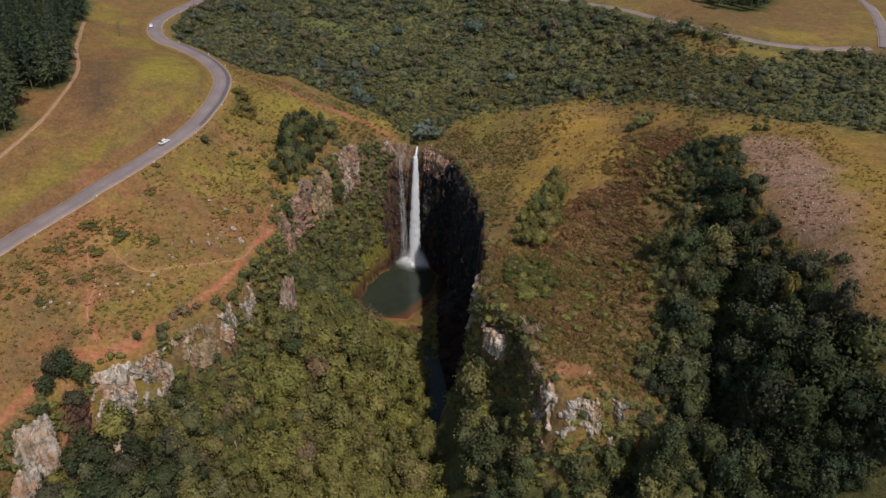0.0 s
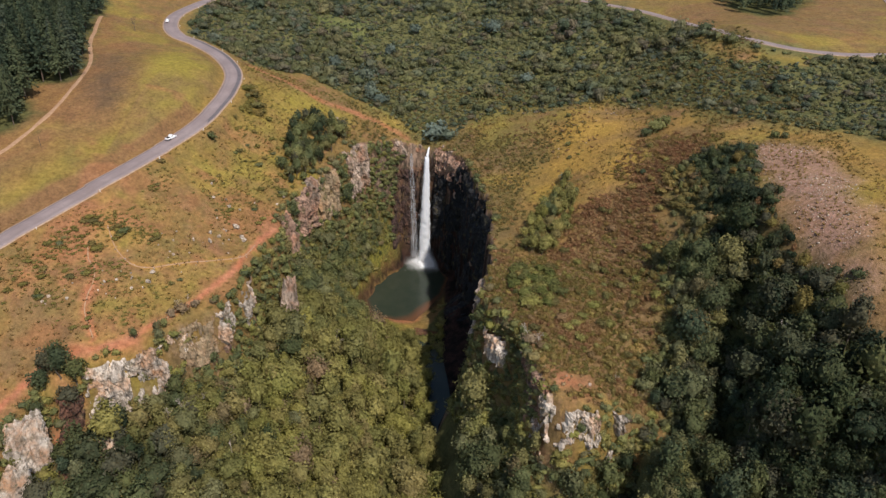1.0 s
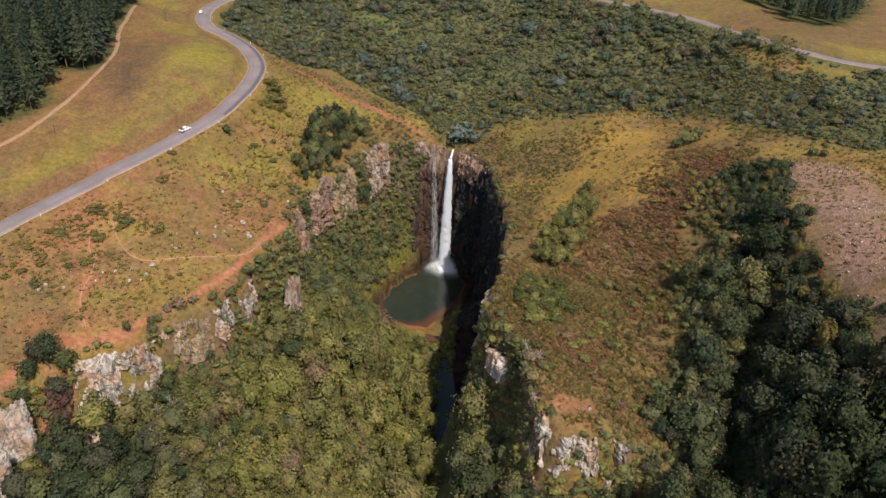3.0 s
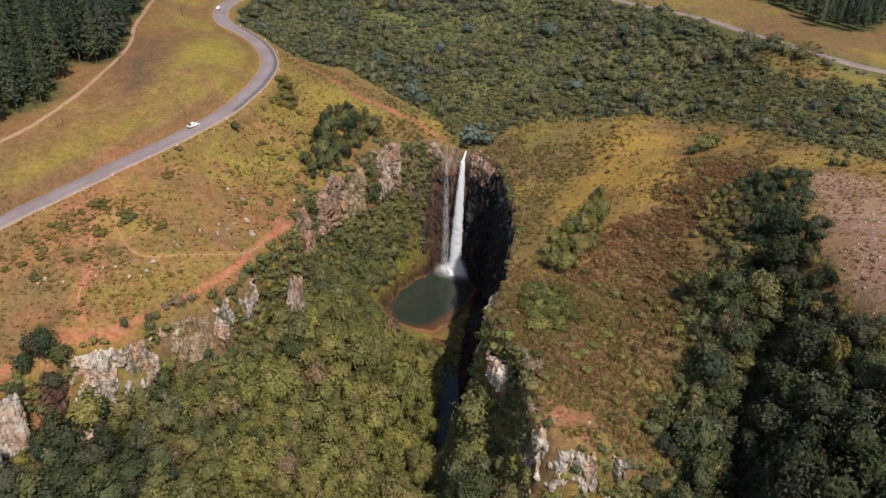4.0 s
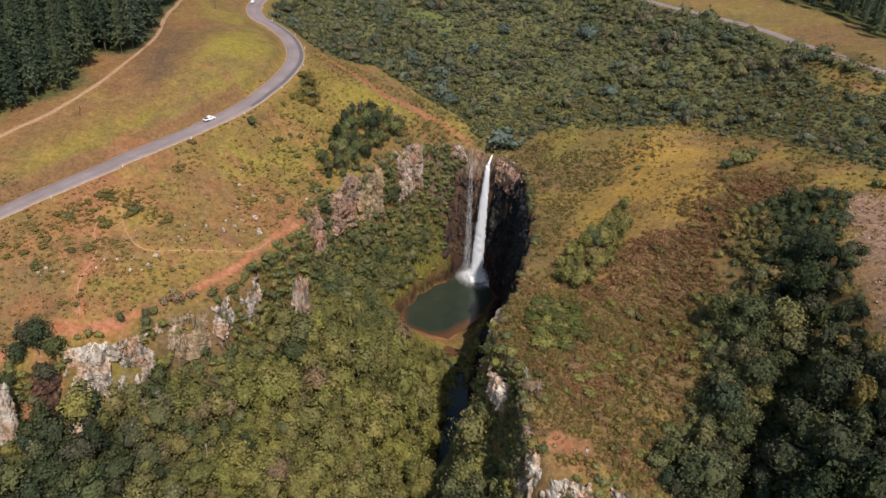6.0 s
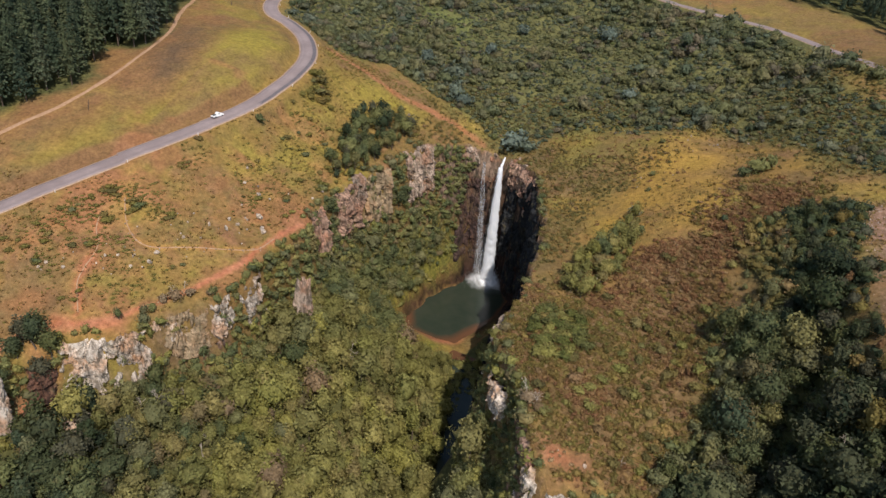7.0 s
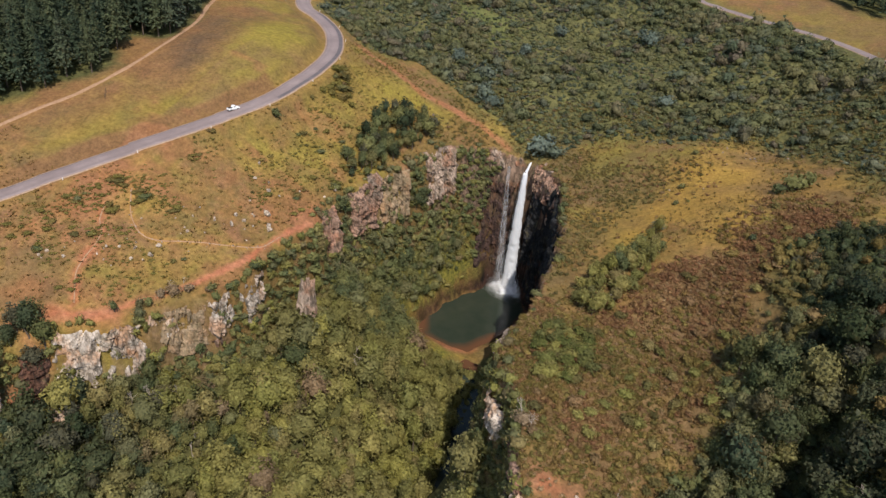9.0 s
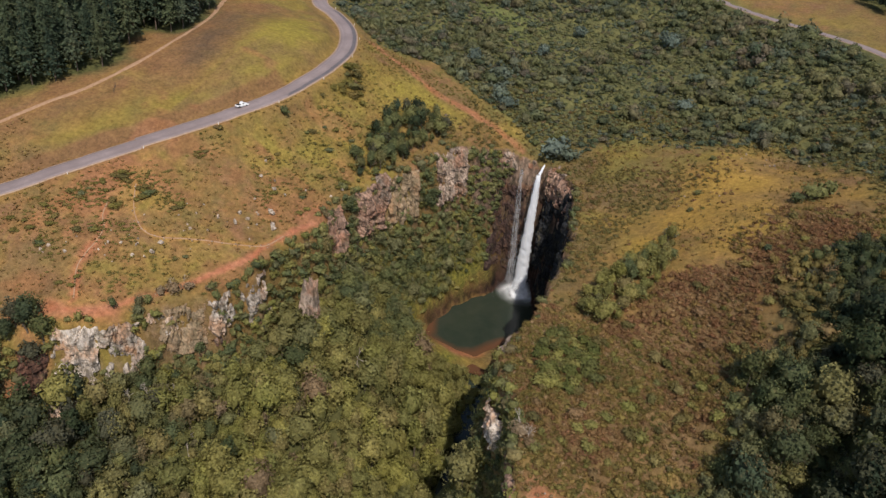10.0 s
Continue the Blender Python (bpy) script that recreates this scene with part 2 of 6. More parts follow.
def make_ground():
    m, n, l, b = material("dry_grassland", 0.95, 0.1)
    broad, mid, fine = tex(n, l, 34.0, 5, 0.6), tex(n, l, 7.0, 6, 0.65), tex(n, l, 1.3, 6, 0.72)
    c = mixed(n, l, span(n, l, broad, 0.36, 0.64), (0.186, 0.118, 0.037), (0.240, 0.136, 0.051))
    c = mixed(n, l, span(n, l, mid, 0.42, 0.62), c, (0.162, 0.114, 0.041))
    c = mixed(n, l, span(n, l, tex(n, l, 16.0, 6, 0.7), 0.50, 0.66, 0, 0.7), c, (0.210, 0.105, 0.060))
    c = mixed(n, l, times(n, l, attr(n, "lush"), span(n, l, mid, 0.3, 0.66, 0.74, 1.0)), c, (0.246, 0.194, 0.038))
    c = mixed(n, l, times(n, l, attr(n, "pale"), 0.85), c, (0.345, 0.208, 0.046))
    c = mixed(n, l, times(n, l, attr(n, "brown"), span(n, l, tex(n, l, 10, 5, 0.6), 0.3, 0.6, 0.45, 1.0)), c, (0.160, 0.100, 0.049))
    c = mixed(n, l, times(n, l, attr(n, "russet"), span(n, l, mid, 0.3, 0.62, 0.5, 1.0)), c, (0.225, 0.112, 0.049))
    c = mixed(n, l, times(n, l, attr(n, "burnt"), span(n, l, mid, 0.3, 0.6, 0.4, 0.9)), c, (0.105, 0.070, 0.042))
    c = mixed(n, l, times(n, l, attr(n, "stony"), span(n, l, fine, 0.35, 0.6, 0.4, 1.0)), c, (0.285, 0.168, 0.124))
    leaf = mixed(n, l, span(n, l, mid, 0.35, 0.65), (0.058, 0.062, 0.023), (0.104, 0.098, 0.036))
    c = mixed(n, l, attr(n, "wood"), c, leaf)
    low = mixed(n, l, span(n, l, tex(n, l, 3.0, 5, 0.65), 0.38, 0.62), (0.062, 0.070, 0.032), (0.120, 0.116, 0.046))
    low = mixed(n, l, span(n, l, tex(n, l, 11.0, 4), 0.46, 0.62), low, (0.132, 0.128, 0.050))
    low = mixed(n, l, attr(n, "glade"), low, (0.118, 0.142, 0.045))
    c = mixed(n, l, times(n, l, attr(n, "under"), 0.92), c, low)
    c = mixed(n, l, times(n, l, attr(n, "moss"), span(n, l, mid, 0.36, 0.58, 0.2, 1.0)), c, mixed(n, l, span(n, l, fine, 0.35, 0.6), (0.085, 0.088, 0.024), (0.200, 0.178, 0.036)))
    soil = mixed(n, l, span(n, l, mid, 0.35, 0.65), (0.350, 0.124, 0.062), (0.400, 0.178, 0.100))
    c = mixed(n, l, attr(n, "soil"), c, soil)
    stone = rock_colours(n, l, (0.340, 0.232, 0.165), (0.260, 0.125, 0.065), (0.060, 0.050, 0.034))
    c = mixed(n, l, attr(n, "rock"), c, stone)
    # wet shore and headwall rock, and wall shade painted near-black
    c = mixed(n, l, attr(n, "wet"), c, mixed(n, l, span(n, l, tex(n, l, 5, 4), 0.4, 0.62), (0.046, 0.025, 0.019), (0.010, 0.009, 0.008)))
    speck = span(n, l, fine, 0.3, 0.7, 0.62, 1.36)
    grey = n.new("ShaderNodeCombineColor")
    for k in range(3):
        l.new(speck, grey.inputs[k])
    c = mixed(n, l, 1.0, c, grey.outputs[0], "MULTIPLY")
    patchy = span(n, l, tex(n, l, 4.5, 5, 0.7), 0.3, 0.7, 0.8, 1.22)
    grey = n.new("ShaderNodeCombineColor")
    for k in range(3):
        l.new(patchy, grey.inputs[k])
    c = mixed(n, l, 1.0, c, grey.outputs[0], "MULTIPLY")
    l.new(c, b.inputs["Base Color"])
    h = times(n, l, times(n, l, fine, 0.5), times(n, l, tex(n, l, 0.5, 3), 0.4), "ADD")
    bumped(n, l, b, h, 0.9, 0.9)
    return m


def make_rock(name, pale, warm, dark, relief=0.4):
    m, n, l, b = material(name, 0.9, 0.2)
    c = rock_colours(n, l, pale, warm, dark)
    info = n.new("ShaderNodeObjectInfo")
    v = span(n, l, info.outputs["Random"], 0, 1, 0.72, 1.2)
    grey = n.new("ShaderNodeCombineColor")
    for k in range(3):
        l.new(v, grey.inputs[k])
    l.new(mixed(n, l, 1.0, c, grey.outputs[0], "MULTIPLY"), b.inputs["Base Color"])
    bumped(n, l, b, tex(n, l, 0.9, 7, 0.7, stretch=(1, 1, 0.5)), relief, 1.0)
    return m


def scaled(n, l, c, value):
    """A colour made lighter or darker by a value."""
    grey = n.new("ShaderNodeCombineColor")
    for k in range(3):
        l.new(value, grey.inputs[k])
    return mixed(n, l, 1.0, c, grey.outputs[0], "MULTIPLY")


def make_leaves(name, stops, through_light=0.28, patch=None):
    """Foliage: each plant takes its hue from its tint; sprays, dry tips and drifts vary it."""
    m, n, l, b = material(name, 0.7, 0.15)
    info, geo = n.new("ShaderNodeObjectInfo"), n.new("ShaderNodeNewGeometry")
    hue = times(n, l, attr(n, "tint"), times(n, l, info.outputs["Random"], attr(n, "solo")), "ADD")
    hue = times(n, l, hue, 1.0, "FRACT")
    c = ramp(n, l, hue, [(at, (1.05 * r, 0.985 * g, v)) for at, (r, g, v) in stops])
    if patch:
        c = mixed(n, l, span(n, l, tex(n, l, 26, 3), 0.46, 0.64, 0, 0.75), c, patch)
    dry = tuple(0.35 * v + 0.65 * w for v, w in zip(stops[0][1], (0.24, 0.17, 0.075)))
    c = mixed(n, l, span(n, l, tex(n, l, 1.7, 4, 0.65), 0.55, 0.72, 0, 0.5), c, dry)
    c = scaled(n, l, c, span(n, l, geo.outputs["Random Per Island"], 0, 1, 0.78, 1.22))
    fine = tex(n, l, 0.75, 4, 0.7)
    c = scaled(n, l, c, span(n, l, fine, 0.3, 0.7, 0.66, 1.34))
    c = scaled(n, l, c, span(n, l, tex(n, l, 8.0, 3, 0.6), 0.3, 0.7, 0.8, 1.2))
    l.new(c, b.inputs["Base Color"])
    bumped(n, l, b, fine, 0.5, 0.9)
    tr, mx = n.new("ShaderNodeBsdfTranslucent"), n.new("ShaderNodeMixShader")
    l.new(c, tr.inputs["Color"])
    mx.inputs[0].default_value = through_light
    l.new(b.outputs[0], mx.inputs[1])
    l.new(tr.outputs[0], mx.inputs[2])
    l.new(mx.outputs[0], n["Material Output"].inputs["Surface"])
    return m


def make_plain(name, lo, hi, rough=0.8, size=1.0, spec=0.3, metal=0.0, bump=0.0):
    m, n, l, b = material(name, rough, spec)
    b.inputs["Metallic"].default_value = metal
    t = tex(n, l, size, 5, 0.65)
    l.new(mixed(n, l, span(n, l, t, 0.3, 0.7), lo, hi), b.inputs["Base Color"])
    if bump:
        bumped(n, l, b, t, bump)
    return m


def make_asphalt():
    m, n, l, b = material("worn_asphalt", 0.85, 0.25)
    c = mixed(n, l, span(n, l, tex(n, l, 9, 4), 0.35, 0.65), (0.222, 0.172, 0.164), (0.292, 0.232, 0.222))
    c = mixed(n, l, span(n, l, tex(n, l, 1.4, 6, 0.7), 0.3, 0.7, 0, 0.5), c, (0.178, 0.142, 0.134))
    track = times(n, l, attr(n, "wheel"), span(n, l, tex(n, l, 12, 3), 0.3, 0.7, 0.3, 0.9))
    c = mixed(n, l, times(n, l, track, 0.55), c, (0.150, 0.122, 0.116))
    l.new(c, b.inputs["Base Color"])
    bumped(n, l, b, tex(n, l, 0.3, 3), 0.05)
    return m


def make_pool():
    m, n, l, b = material("pool_water", 0.07, 0.5)
    b.inputs["IOR"].default_value = 1.33
    deep = mixed(n, l, span(n, l, tex(n, l, 9, 4), 0.35, 0.65), (0.024, 0.033, 0.023), (0.033, 0.040, 0.028))
    c = mixed(n, l, span(n, l, attr(n, "shallow"), 0.0, 0.85), deep, (0.105, 0.050, 0.026))
    l.new(c, b.inputs["Base Color"])
    bumped(n, l, b, tex(n, l, 1.1, 4), 0.12, 0.5)
    return m


def make_falling_water(name, cover_lo, cover_hi):
    m, n, l, b = material(name, 0.55, 0.4)
    streak = tex(n, l, 0.8, 6, 0.72, stretch=(1.8, 1.8, 0.12))
    l.new(mixed(n, l, span(n, l, streak, 0.3, 0.65), (0.80, 0.86, 0.93), (0.99, 0.99, 1.0)), b.inputs["Base Color"])
    tr, clear, m1, m2 = (n.new(k) for k in ("ShaderNodeBsdfTranslucent", "ShaderNodeBsdfTransparent", "ShaderNodeMixShader", "ShaderNodeMixShader"))
    tr.inputs["Color"].default_value = (0.97, 0.98, 0.99, 1)
    m1.inputs[0].default_value = 0.34
    l.new(b.outputs[0], m1.inputs[1])
    l.new(tr.outputs[0], m1.inputs[2])
    l.new(times(n, l, span(n, l, streak, cover_lo, cover_hi), attr(n, "cover")), m2.inputs[0])
    l.new(clear.outputs[0], m2.inputs[1])
    l.new(m1.outputs[0], m2.inputs[2])
    l.new(m2.outputs[0], n["Material Output"].inputs["Surface"])
    bumped(n, l, b, streak, 0.35)
    return m


GROUND = make_ground()
ROCK_PALE = make_rock("pale_quartzite", (0.60, 0.515, 0.43), (0.46, 0.24, 0.12), (0.13, 0.105, 0.075))
ROCK_PINK = make_rock("pink_brown_quartzite", (0.56, 0.43, 0.335), (0.38, 0.19, 0.11), (0.10, 0.078, 0.056))
ROCK_RED = make_rock("iron_stained_rock", (0.40, 0.20, 0.12), (0.34, 0.13, 0.06), (0.06, 0.042, 0.034))
STONE = make_rock("grey_white_stone", (0.66, 0.55, 0.44), (0.44, 0.31, 0.22), (0.20, 0.155, 0.115), 0.12)
ROCK_RUST = make_rock("dark_rust_rock", (0.190, 0.098, 0.066), (0.210, 0.076, 0.040), (0.016, 0.013, 0.012))
ROCK_LIP = make_rock("red_brown_rock", (0.403, 0.255, 0.182), (0.314, 0.151, 0.094), (0.062, 0.046, 0.035))
ROCK_EARTH = make_rock("crumbling_brown_rock", (0.440, 0.320, 0.200), (0.380, 0.215, 0.110), (0.190, 0.145, 0.085))
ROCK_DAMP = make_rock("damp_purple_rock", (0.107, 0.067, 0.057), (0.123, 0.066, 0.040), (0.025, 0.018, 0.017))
# near-black, bluish: the cast shadow's tone is put into this rock
ROCK_SHADE = make_rock("shade_toned_rock", (0.037, 0.039, 0.041), (0.036, 0.030, 0.028), (0.011, 0.012, 0.013))
LEAF_GORGE = make_leaves("gorge_leaves", [(0.0, (0.155, 0.161, 0.054)), (0.13, (0.200, 0.196, 0.062)), (0.26, (0.179, 0.193, 0.060)), (0.4, (0.241, 0.228, 0.069)), (0.52, (0.213, 0.223, 0.063)),
                                          (0.64, (0.270, 0.264, 0.070)), (0.74, (0.241, 0.207, 0.086)), (0.85, (0.207, 0.217, 0.063)), (0.94, (0.168, 0.176, 0.067)), (1.0, (0.194, 0.183, 0.063))],
                         0.34, patch=(0.280, 0.253, 0.079))
LEAF_RIM = make_leaves("rim_tree_leaves", [(0.0, (0.091, 0.116, 0.052)), (0.3, (0.143, 0.165, 0.063)), (0.5, (0.194, 0.202, 0.070)), (0.65, (0.143, 0.155, 0.077)), (0.8, (0.218, 0.207, 0.075)),
                                           (0.92, (0.103, 0.121, 0.058)), (1.0, (0.206, 0.165, 0.080))])
# dark greens; part of the ravine's shade is put into these colours
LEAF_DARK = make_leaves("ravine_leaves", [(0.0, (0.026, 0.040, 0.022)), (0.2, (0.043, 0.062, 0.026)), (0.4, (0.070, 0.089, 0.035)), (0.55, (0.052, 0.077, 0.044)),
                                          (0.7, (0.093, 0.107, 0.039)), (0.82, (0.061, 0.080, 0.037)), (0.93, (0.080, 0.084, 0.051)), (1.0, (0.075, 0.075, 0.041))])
LEAF_BUSH = make_leaves("bushland_leaves", [(0.0, (0.050, 0.073, 0.045)), (0.12, (0.082, 0.109, 0.058)), (0.24, (0.121, 0.148, 0.051)), (0.36, (0.089, 0.117, 0.086)), (0.48, (0.152, 0.157, 0.062)),
                                            (0.6, (0.072, 0.100, 0.053)), (0.7, (0.115, 0.146, 0.104)), (0.8, (0.182, 0.169, 0.077)), (0.9, (0.134, 0.115, 0.082)), (1.0, (0.062, 0.087, 0.049))],
                        0.3, patch=(0.160, 0.161, 0.067))
LEAF_BLUE = make_leaves("grey_green_leaves", [(0.0, (0.100, 0.137, 0.105)), (0.5, (0.145, 0.191, 0.149)), (1.0, (0.121, 0.155, 0.102))])
LEAF_SCRUB = make_leaves("scrub_leaves", [(0.0, (0.225, 0.124, 0.060)), (0.12, (0.190, 0.108, 0.052)), (0.25, (0.270, 0.172, 0.078)), (0.4, (0.205, 0.136, 0.054)), (0.52, (0.225, 0.166, 0.052)),
                                          (0.65, (0.155, 0.146, 0.042)), (0.78, (0.250, 0.196, 0.060)), (0.9, (0.122, 0.128, 0.038)), (1.0, (0.190, 0.146, 0.050))])
LEAF_STRAW = make_leaves("straw_stalks", [(0.0, (0.330, 0.225, 0.110)), (0.5, (0.400, 0.300, 0.160)), (1.0, (0.290, 0.190, 0.085))], 0.35)
LEAF_FRESH = make_leaves("fresh_green_leaves", [(0.0, (0.105, 0.128, 0.036)), (0.5, (0.150, 0.165, 0.046)), (1.0, (0.125, 0.135, 0.048))], 0.35)
LEAF_LIME = make_leaves("lime_leaves", [(0.0, (0.235, 0.240, 0.050)), (1.0, (0.265, 0.255, 0.060))], 0.4)
LEAF_DRY = make_leaves("half_dry_leaves", [(0.0, (0.215, 0.165, 0.090)), (0.5, (0.260, 0.205, 0.125)), (1.0, (0.190, 0.135, 0.070))])
LEAF_HERB = make_leaves("fresh_herb_leaves", [(0.0, (0.151, 0.140, 0.040)), (0.35, (0.202, 0.178, 0.048)), (0.7, (0.168, 0.161, 0.042)), (1.0, (0.230, 0.178, 0.058))])
LEAF_PALE = make_leaves("cream_leaves", [(0.0, (0.400, 0.310, 0.150)), (1.0, (0.460, 0.360, 0.190))])
LEAF_HEATH = make_leaves("heath_leaves", [(0.0, (0.109, 0.102, 0.038)), (0.35, (0.174, 0.150, 0.051)), (0.65, (0.226, 0.178, 0.058)), (0.85, (0.135, 0.132, 0.043)),
                                          (1.0, (0.244, 0.162, 0.080))])
LEAF_PINE = make_leaves("pine_needles", [(0.0, (0.032, 0.052, 0.032)), (0.5, (0.050, 0.074, 0.040)), (0.85, (0.078, 0.100, 0.048)), (1.0, (0.056, 0.078, 0.054))], 0.18)
GRASS_BLADE = make_leaves("grass_blades", [(0.0, (0.230, 0.160, 0.050)), (0.4, (0.290, 0.200, 0.075)), (0.7, (0.180, 0.150, 0.036)), (1.0, (0.220, 0.140, 0.060))], 0.4)
BARK = make_plain("bark", (0.075, 0.055, 0.040), (0.165, 0.130, 0.100), 0.95, 0.6, 0.1, bump=0.1)
DEADWOOD = make_plain("dead_wood", (0.30, 0.25, 0.20), (0.46, 0.40, 0.34), 0.95, 0.5, 0.1)
ASPHALT = make_asphalt()
ASPHALT_PATCH = make_plain("dark_asphalt_repair", (0.095, 0.082, 0.086), (0.140, 0.120, 0.122), 0.85, 3.0, 0.25, bump=0.03)
GRAVEL = make_plain("pale_gravel", (0.26, 0.17, 0.115), (0.40, 0.295, 0.215), 0.95, 1.2, 0.1, bump=0.1)
TRODDEN = make_plain("trodden_earth", (0.27, 0.155, 0.088), (0.38, 0.245, 0.150), 0.95, 1.5, 0.1, bump=0.08)
POOL_WATER = make_pool()
FALL_WATER = make_falling_water("falling_water", 0.0, 0.22)
THIN_WATER = make_falling_water("thin_falling_water", 0.46, 0.92)
SIDE_WATER = make_falling_water("broken_falling_water", 0.42, 0.92)
FOAM = make_plain("foam", (0.93, 0.94, 0.95), (0.99, 0.99, 0.99), 0.7, 1.0, 0.3, bump=0.2)
CAR_PAINT = make_plain("white_car_paint", (0.78, 0.78, 0.77), (0.84, 0.84, 0.83), 0.25, 2.0, 0.5)
GLASS = make_plain("dark_car_glass", (0.012, 0.013, 0.015), (0.02, 0.02, 0.022), 0.08, 2.0, 0.6)
TYRE = make_plain("tyre_rubber", (0.018, 0.018, 0.018), (0.03, 0.03, 0.03), 0.8, 0.3)
RIM_METAL = make_plain("wheel_rim_metal", (0.35, 0.35, 0.36), (0.45, 0.45, 0.46), 0.35, 0.3, 0.5, 0.9)
LAMP_RED = make_plain("red_lamp_glass", (0.35, 0.02, 0.02), (0.45, 0.03, 0.02), 0.2, 0.5)
LAMP_CLEAR = make_plain("clear_lamp_glass", (0.70, 0.70, 0.68), (0.80, 0.80, 0.78), 0.15, 0.5)
WHITE_PAINT = make_plain("white_post_paint", (0.70, 0.69, 0.66), (0.82, 0.81, 0.78), 0.6, 0.4)
TIMBER = make_plain("weathered_timber", (0.07, 0.05, 0.035), (0.15, 0.11, 0.08), 0.9, 0.3, 0.1)

# ---- zones of the land, in plan ----
ROAD = [(-196, 110), (-176, 148), (-161, 176), (-146, 198), (-138, 209.5), (-130, 221.5), (-122, 234.5), (-115, 247), (-107, 264.5), (-101, 281), (-98, 297), (-97, 316), (-100, 336),
        (-109, 356), (-120, 373), (-134, 387), (-148, 397), (-158, 414), (-164, 440), (-163, 472), (-159, 506), (-150, 600), (-120, 760)]
FAR_ROAD = [(20, 560), (63, 516), (91, 489), (115, 463), (130, 434), (138, 400), (146, 378), (164, 363), (188, 357), (219, 358), (300, 345), (420, 330)]
SIDE_ROAD = [(219, 358), (232, 385), (250, 430), (268, 500)]
TRACK = [(-176, 205), (-167, 225), (-159, 243), (-155, 260), (-153, 275), (-155, 301), (-160, 323), (-173, 351), (-182, 376), (-192, 405)]
BUTTRESS = [(-111, 169), (-99, 171), (-97, 160), (-101, 155), (-107, 157)]
CLIFF_FOOT = [(-101, 173), (-92, 178), (-88, 180), (-86, 175), (-97, 165), (-101, 165)]
PINNACLES = [(-118, 156), (-103, 157), (-101, 146), (-103, 131), (-118, 131)]
GLADE = [(-92, 486), (-70, 486), (-52, 464), (-56, 452), (-72, 462), (-90, 474)]
BURNT = [(-153, 330), (-137, 307), (-132, 286), (-137, 274), (-146, 288), (-152, 312)]
RIM_PATH = [(-122, 140), (-116, 163), (-112, 173), (-101, 179), (-93, 184), (-88, 191), (-79, 202), (-74, 211), (-69, 222), (-67.5, 230), (-65, 240), (-62, 248)]
STONE_PATH = [(-66, 236), (-67, 231), (-69, 227), (-76, 222), (-83, 218), (-89, 214), (-95, 210), (-99, 209), (-103, 210.5), (-107, 214), (-111, 220)]
FORK_PATH = [(-102, 182), (-107, 189), (-108, 194), (-108, 198), (-109, 203), (-112, 206), (-114, 211)]
FALLS_PATH = [(-101, 365), (-92, 360), (-77, 358), (-63, 356), (-50, 360), (-36, 361), (-26, 359), (-20, 357)]
SOIL_PATCH = [(-108, 179), (-102, 181), (-92, 186), (-89, 184.5), (-100, 176.5), (-107, 175)]
BARE_PATCH = [(38, 174), (50, 178), (52, 174), (45, 170), (39, 170)]
MEADOW = [(-82, 337), (-73, 352), (-50, 356), (-50, 344), (-63, 336), (-79, 329)]
PALE_FIELD = [(-137, 220), (-118, 252), (-108, 285), (-107, 318), (-112, 345), (-128, 362), (-140, 340), (-137, 300), (-144, 262), (-158, 240), (-160, 215)]
SHOULDER = [(2, 352), (14, 320), (20, 240), (28, 240), (33, 300), (55, 335), (50, 362), (10, 368)]
# places where bare rock shows
FACES = [(-97, 173), (-92, 176), (-86, 180), (-81, 190), (-78, 193.5), (-72, 200), (-67, 204), (-62, 218), (-59, 261), (-57, 274), (-56, 281), (-55, 289), (-49, 303), (-45, 319), (-41, 326), (-38, 331), (-20, 351), (0, 347), (5, 339),
         (24, 202), (39, 164), (60, 170), (-105, 145), (33, 178), (-104, 167), (-104, 163), (-102, 160)]
CLIFF_TOP = [(-68, 288), (-70, 305), (-69, 322), (-60, 337), (-48, 338), (-48, 327), (-53, 308), (-58, 288), (-61, 280)]
LUSH_FIELD = [(-144, 226), (-136, 244), (-116, 267), (-104, 288), (-104, 311), (-110, 334), (-136, 362), (-136, 332), (-125, 288), (-126, 272), (-142, 243)]
BROWN_FIELD = [(-169, 326), (-174, 375), (-153, 362), (-131, 290), (-129, 271), (-144, 246), (-154, 234), (-150, 263), (-152, 297)]
ROAD_BROWN = [(-150, 213), (-131, 235), (-119, 253), (-107, 275), (-104, 270), (-118, 247), (-134, 222), (-146, 206)]
GOLD = [(28, 301), (46, 322), (52, 342), (78, 368), (92, 345), (120, 300), (104, 303), (88, 305), (78, 274), (66, 268), (54, 262), (55, 285), (38, 273)]
BUSHLAND = [(-99, 366), (-106, 374), (-122, 387), (-140, 402), (-152, 425), (-156, 460), (-152, 520), (-140, 640), (15, 640), (20, 572), (58, 528), (88, 499), (112, 470),
            (126, 438), (134, 402), (142, 382), (162, 370), (188, 350), (300, 338), (300, 240), (170, 258), (143, 281), (119, 310), (105, 343), (81, 371),
            (50, 361), (23, 372), (7, 366), (-5, 357), (-16, 363), (-25, 370), (-54, 378), (-78, 386)]
CLEARING = [(120, 402), (128, 380), (144, 366), (166, 351), (163, 344), (139, 354), (126, 368)]
SCRUB = [(50, 262), (67, 268), (77, 272), (87, 299), (97, 301), (107, 290), (84, 257), (80, 236), (77, 222), (79, 205), (70, 184), (66, 173), (50, 169), (39, 167), (34, 178), (24, 195), (17, 214),
         (18, 238), (30, 236), (46, 240)]
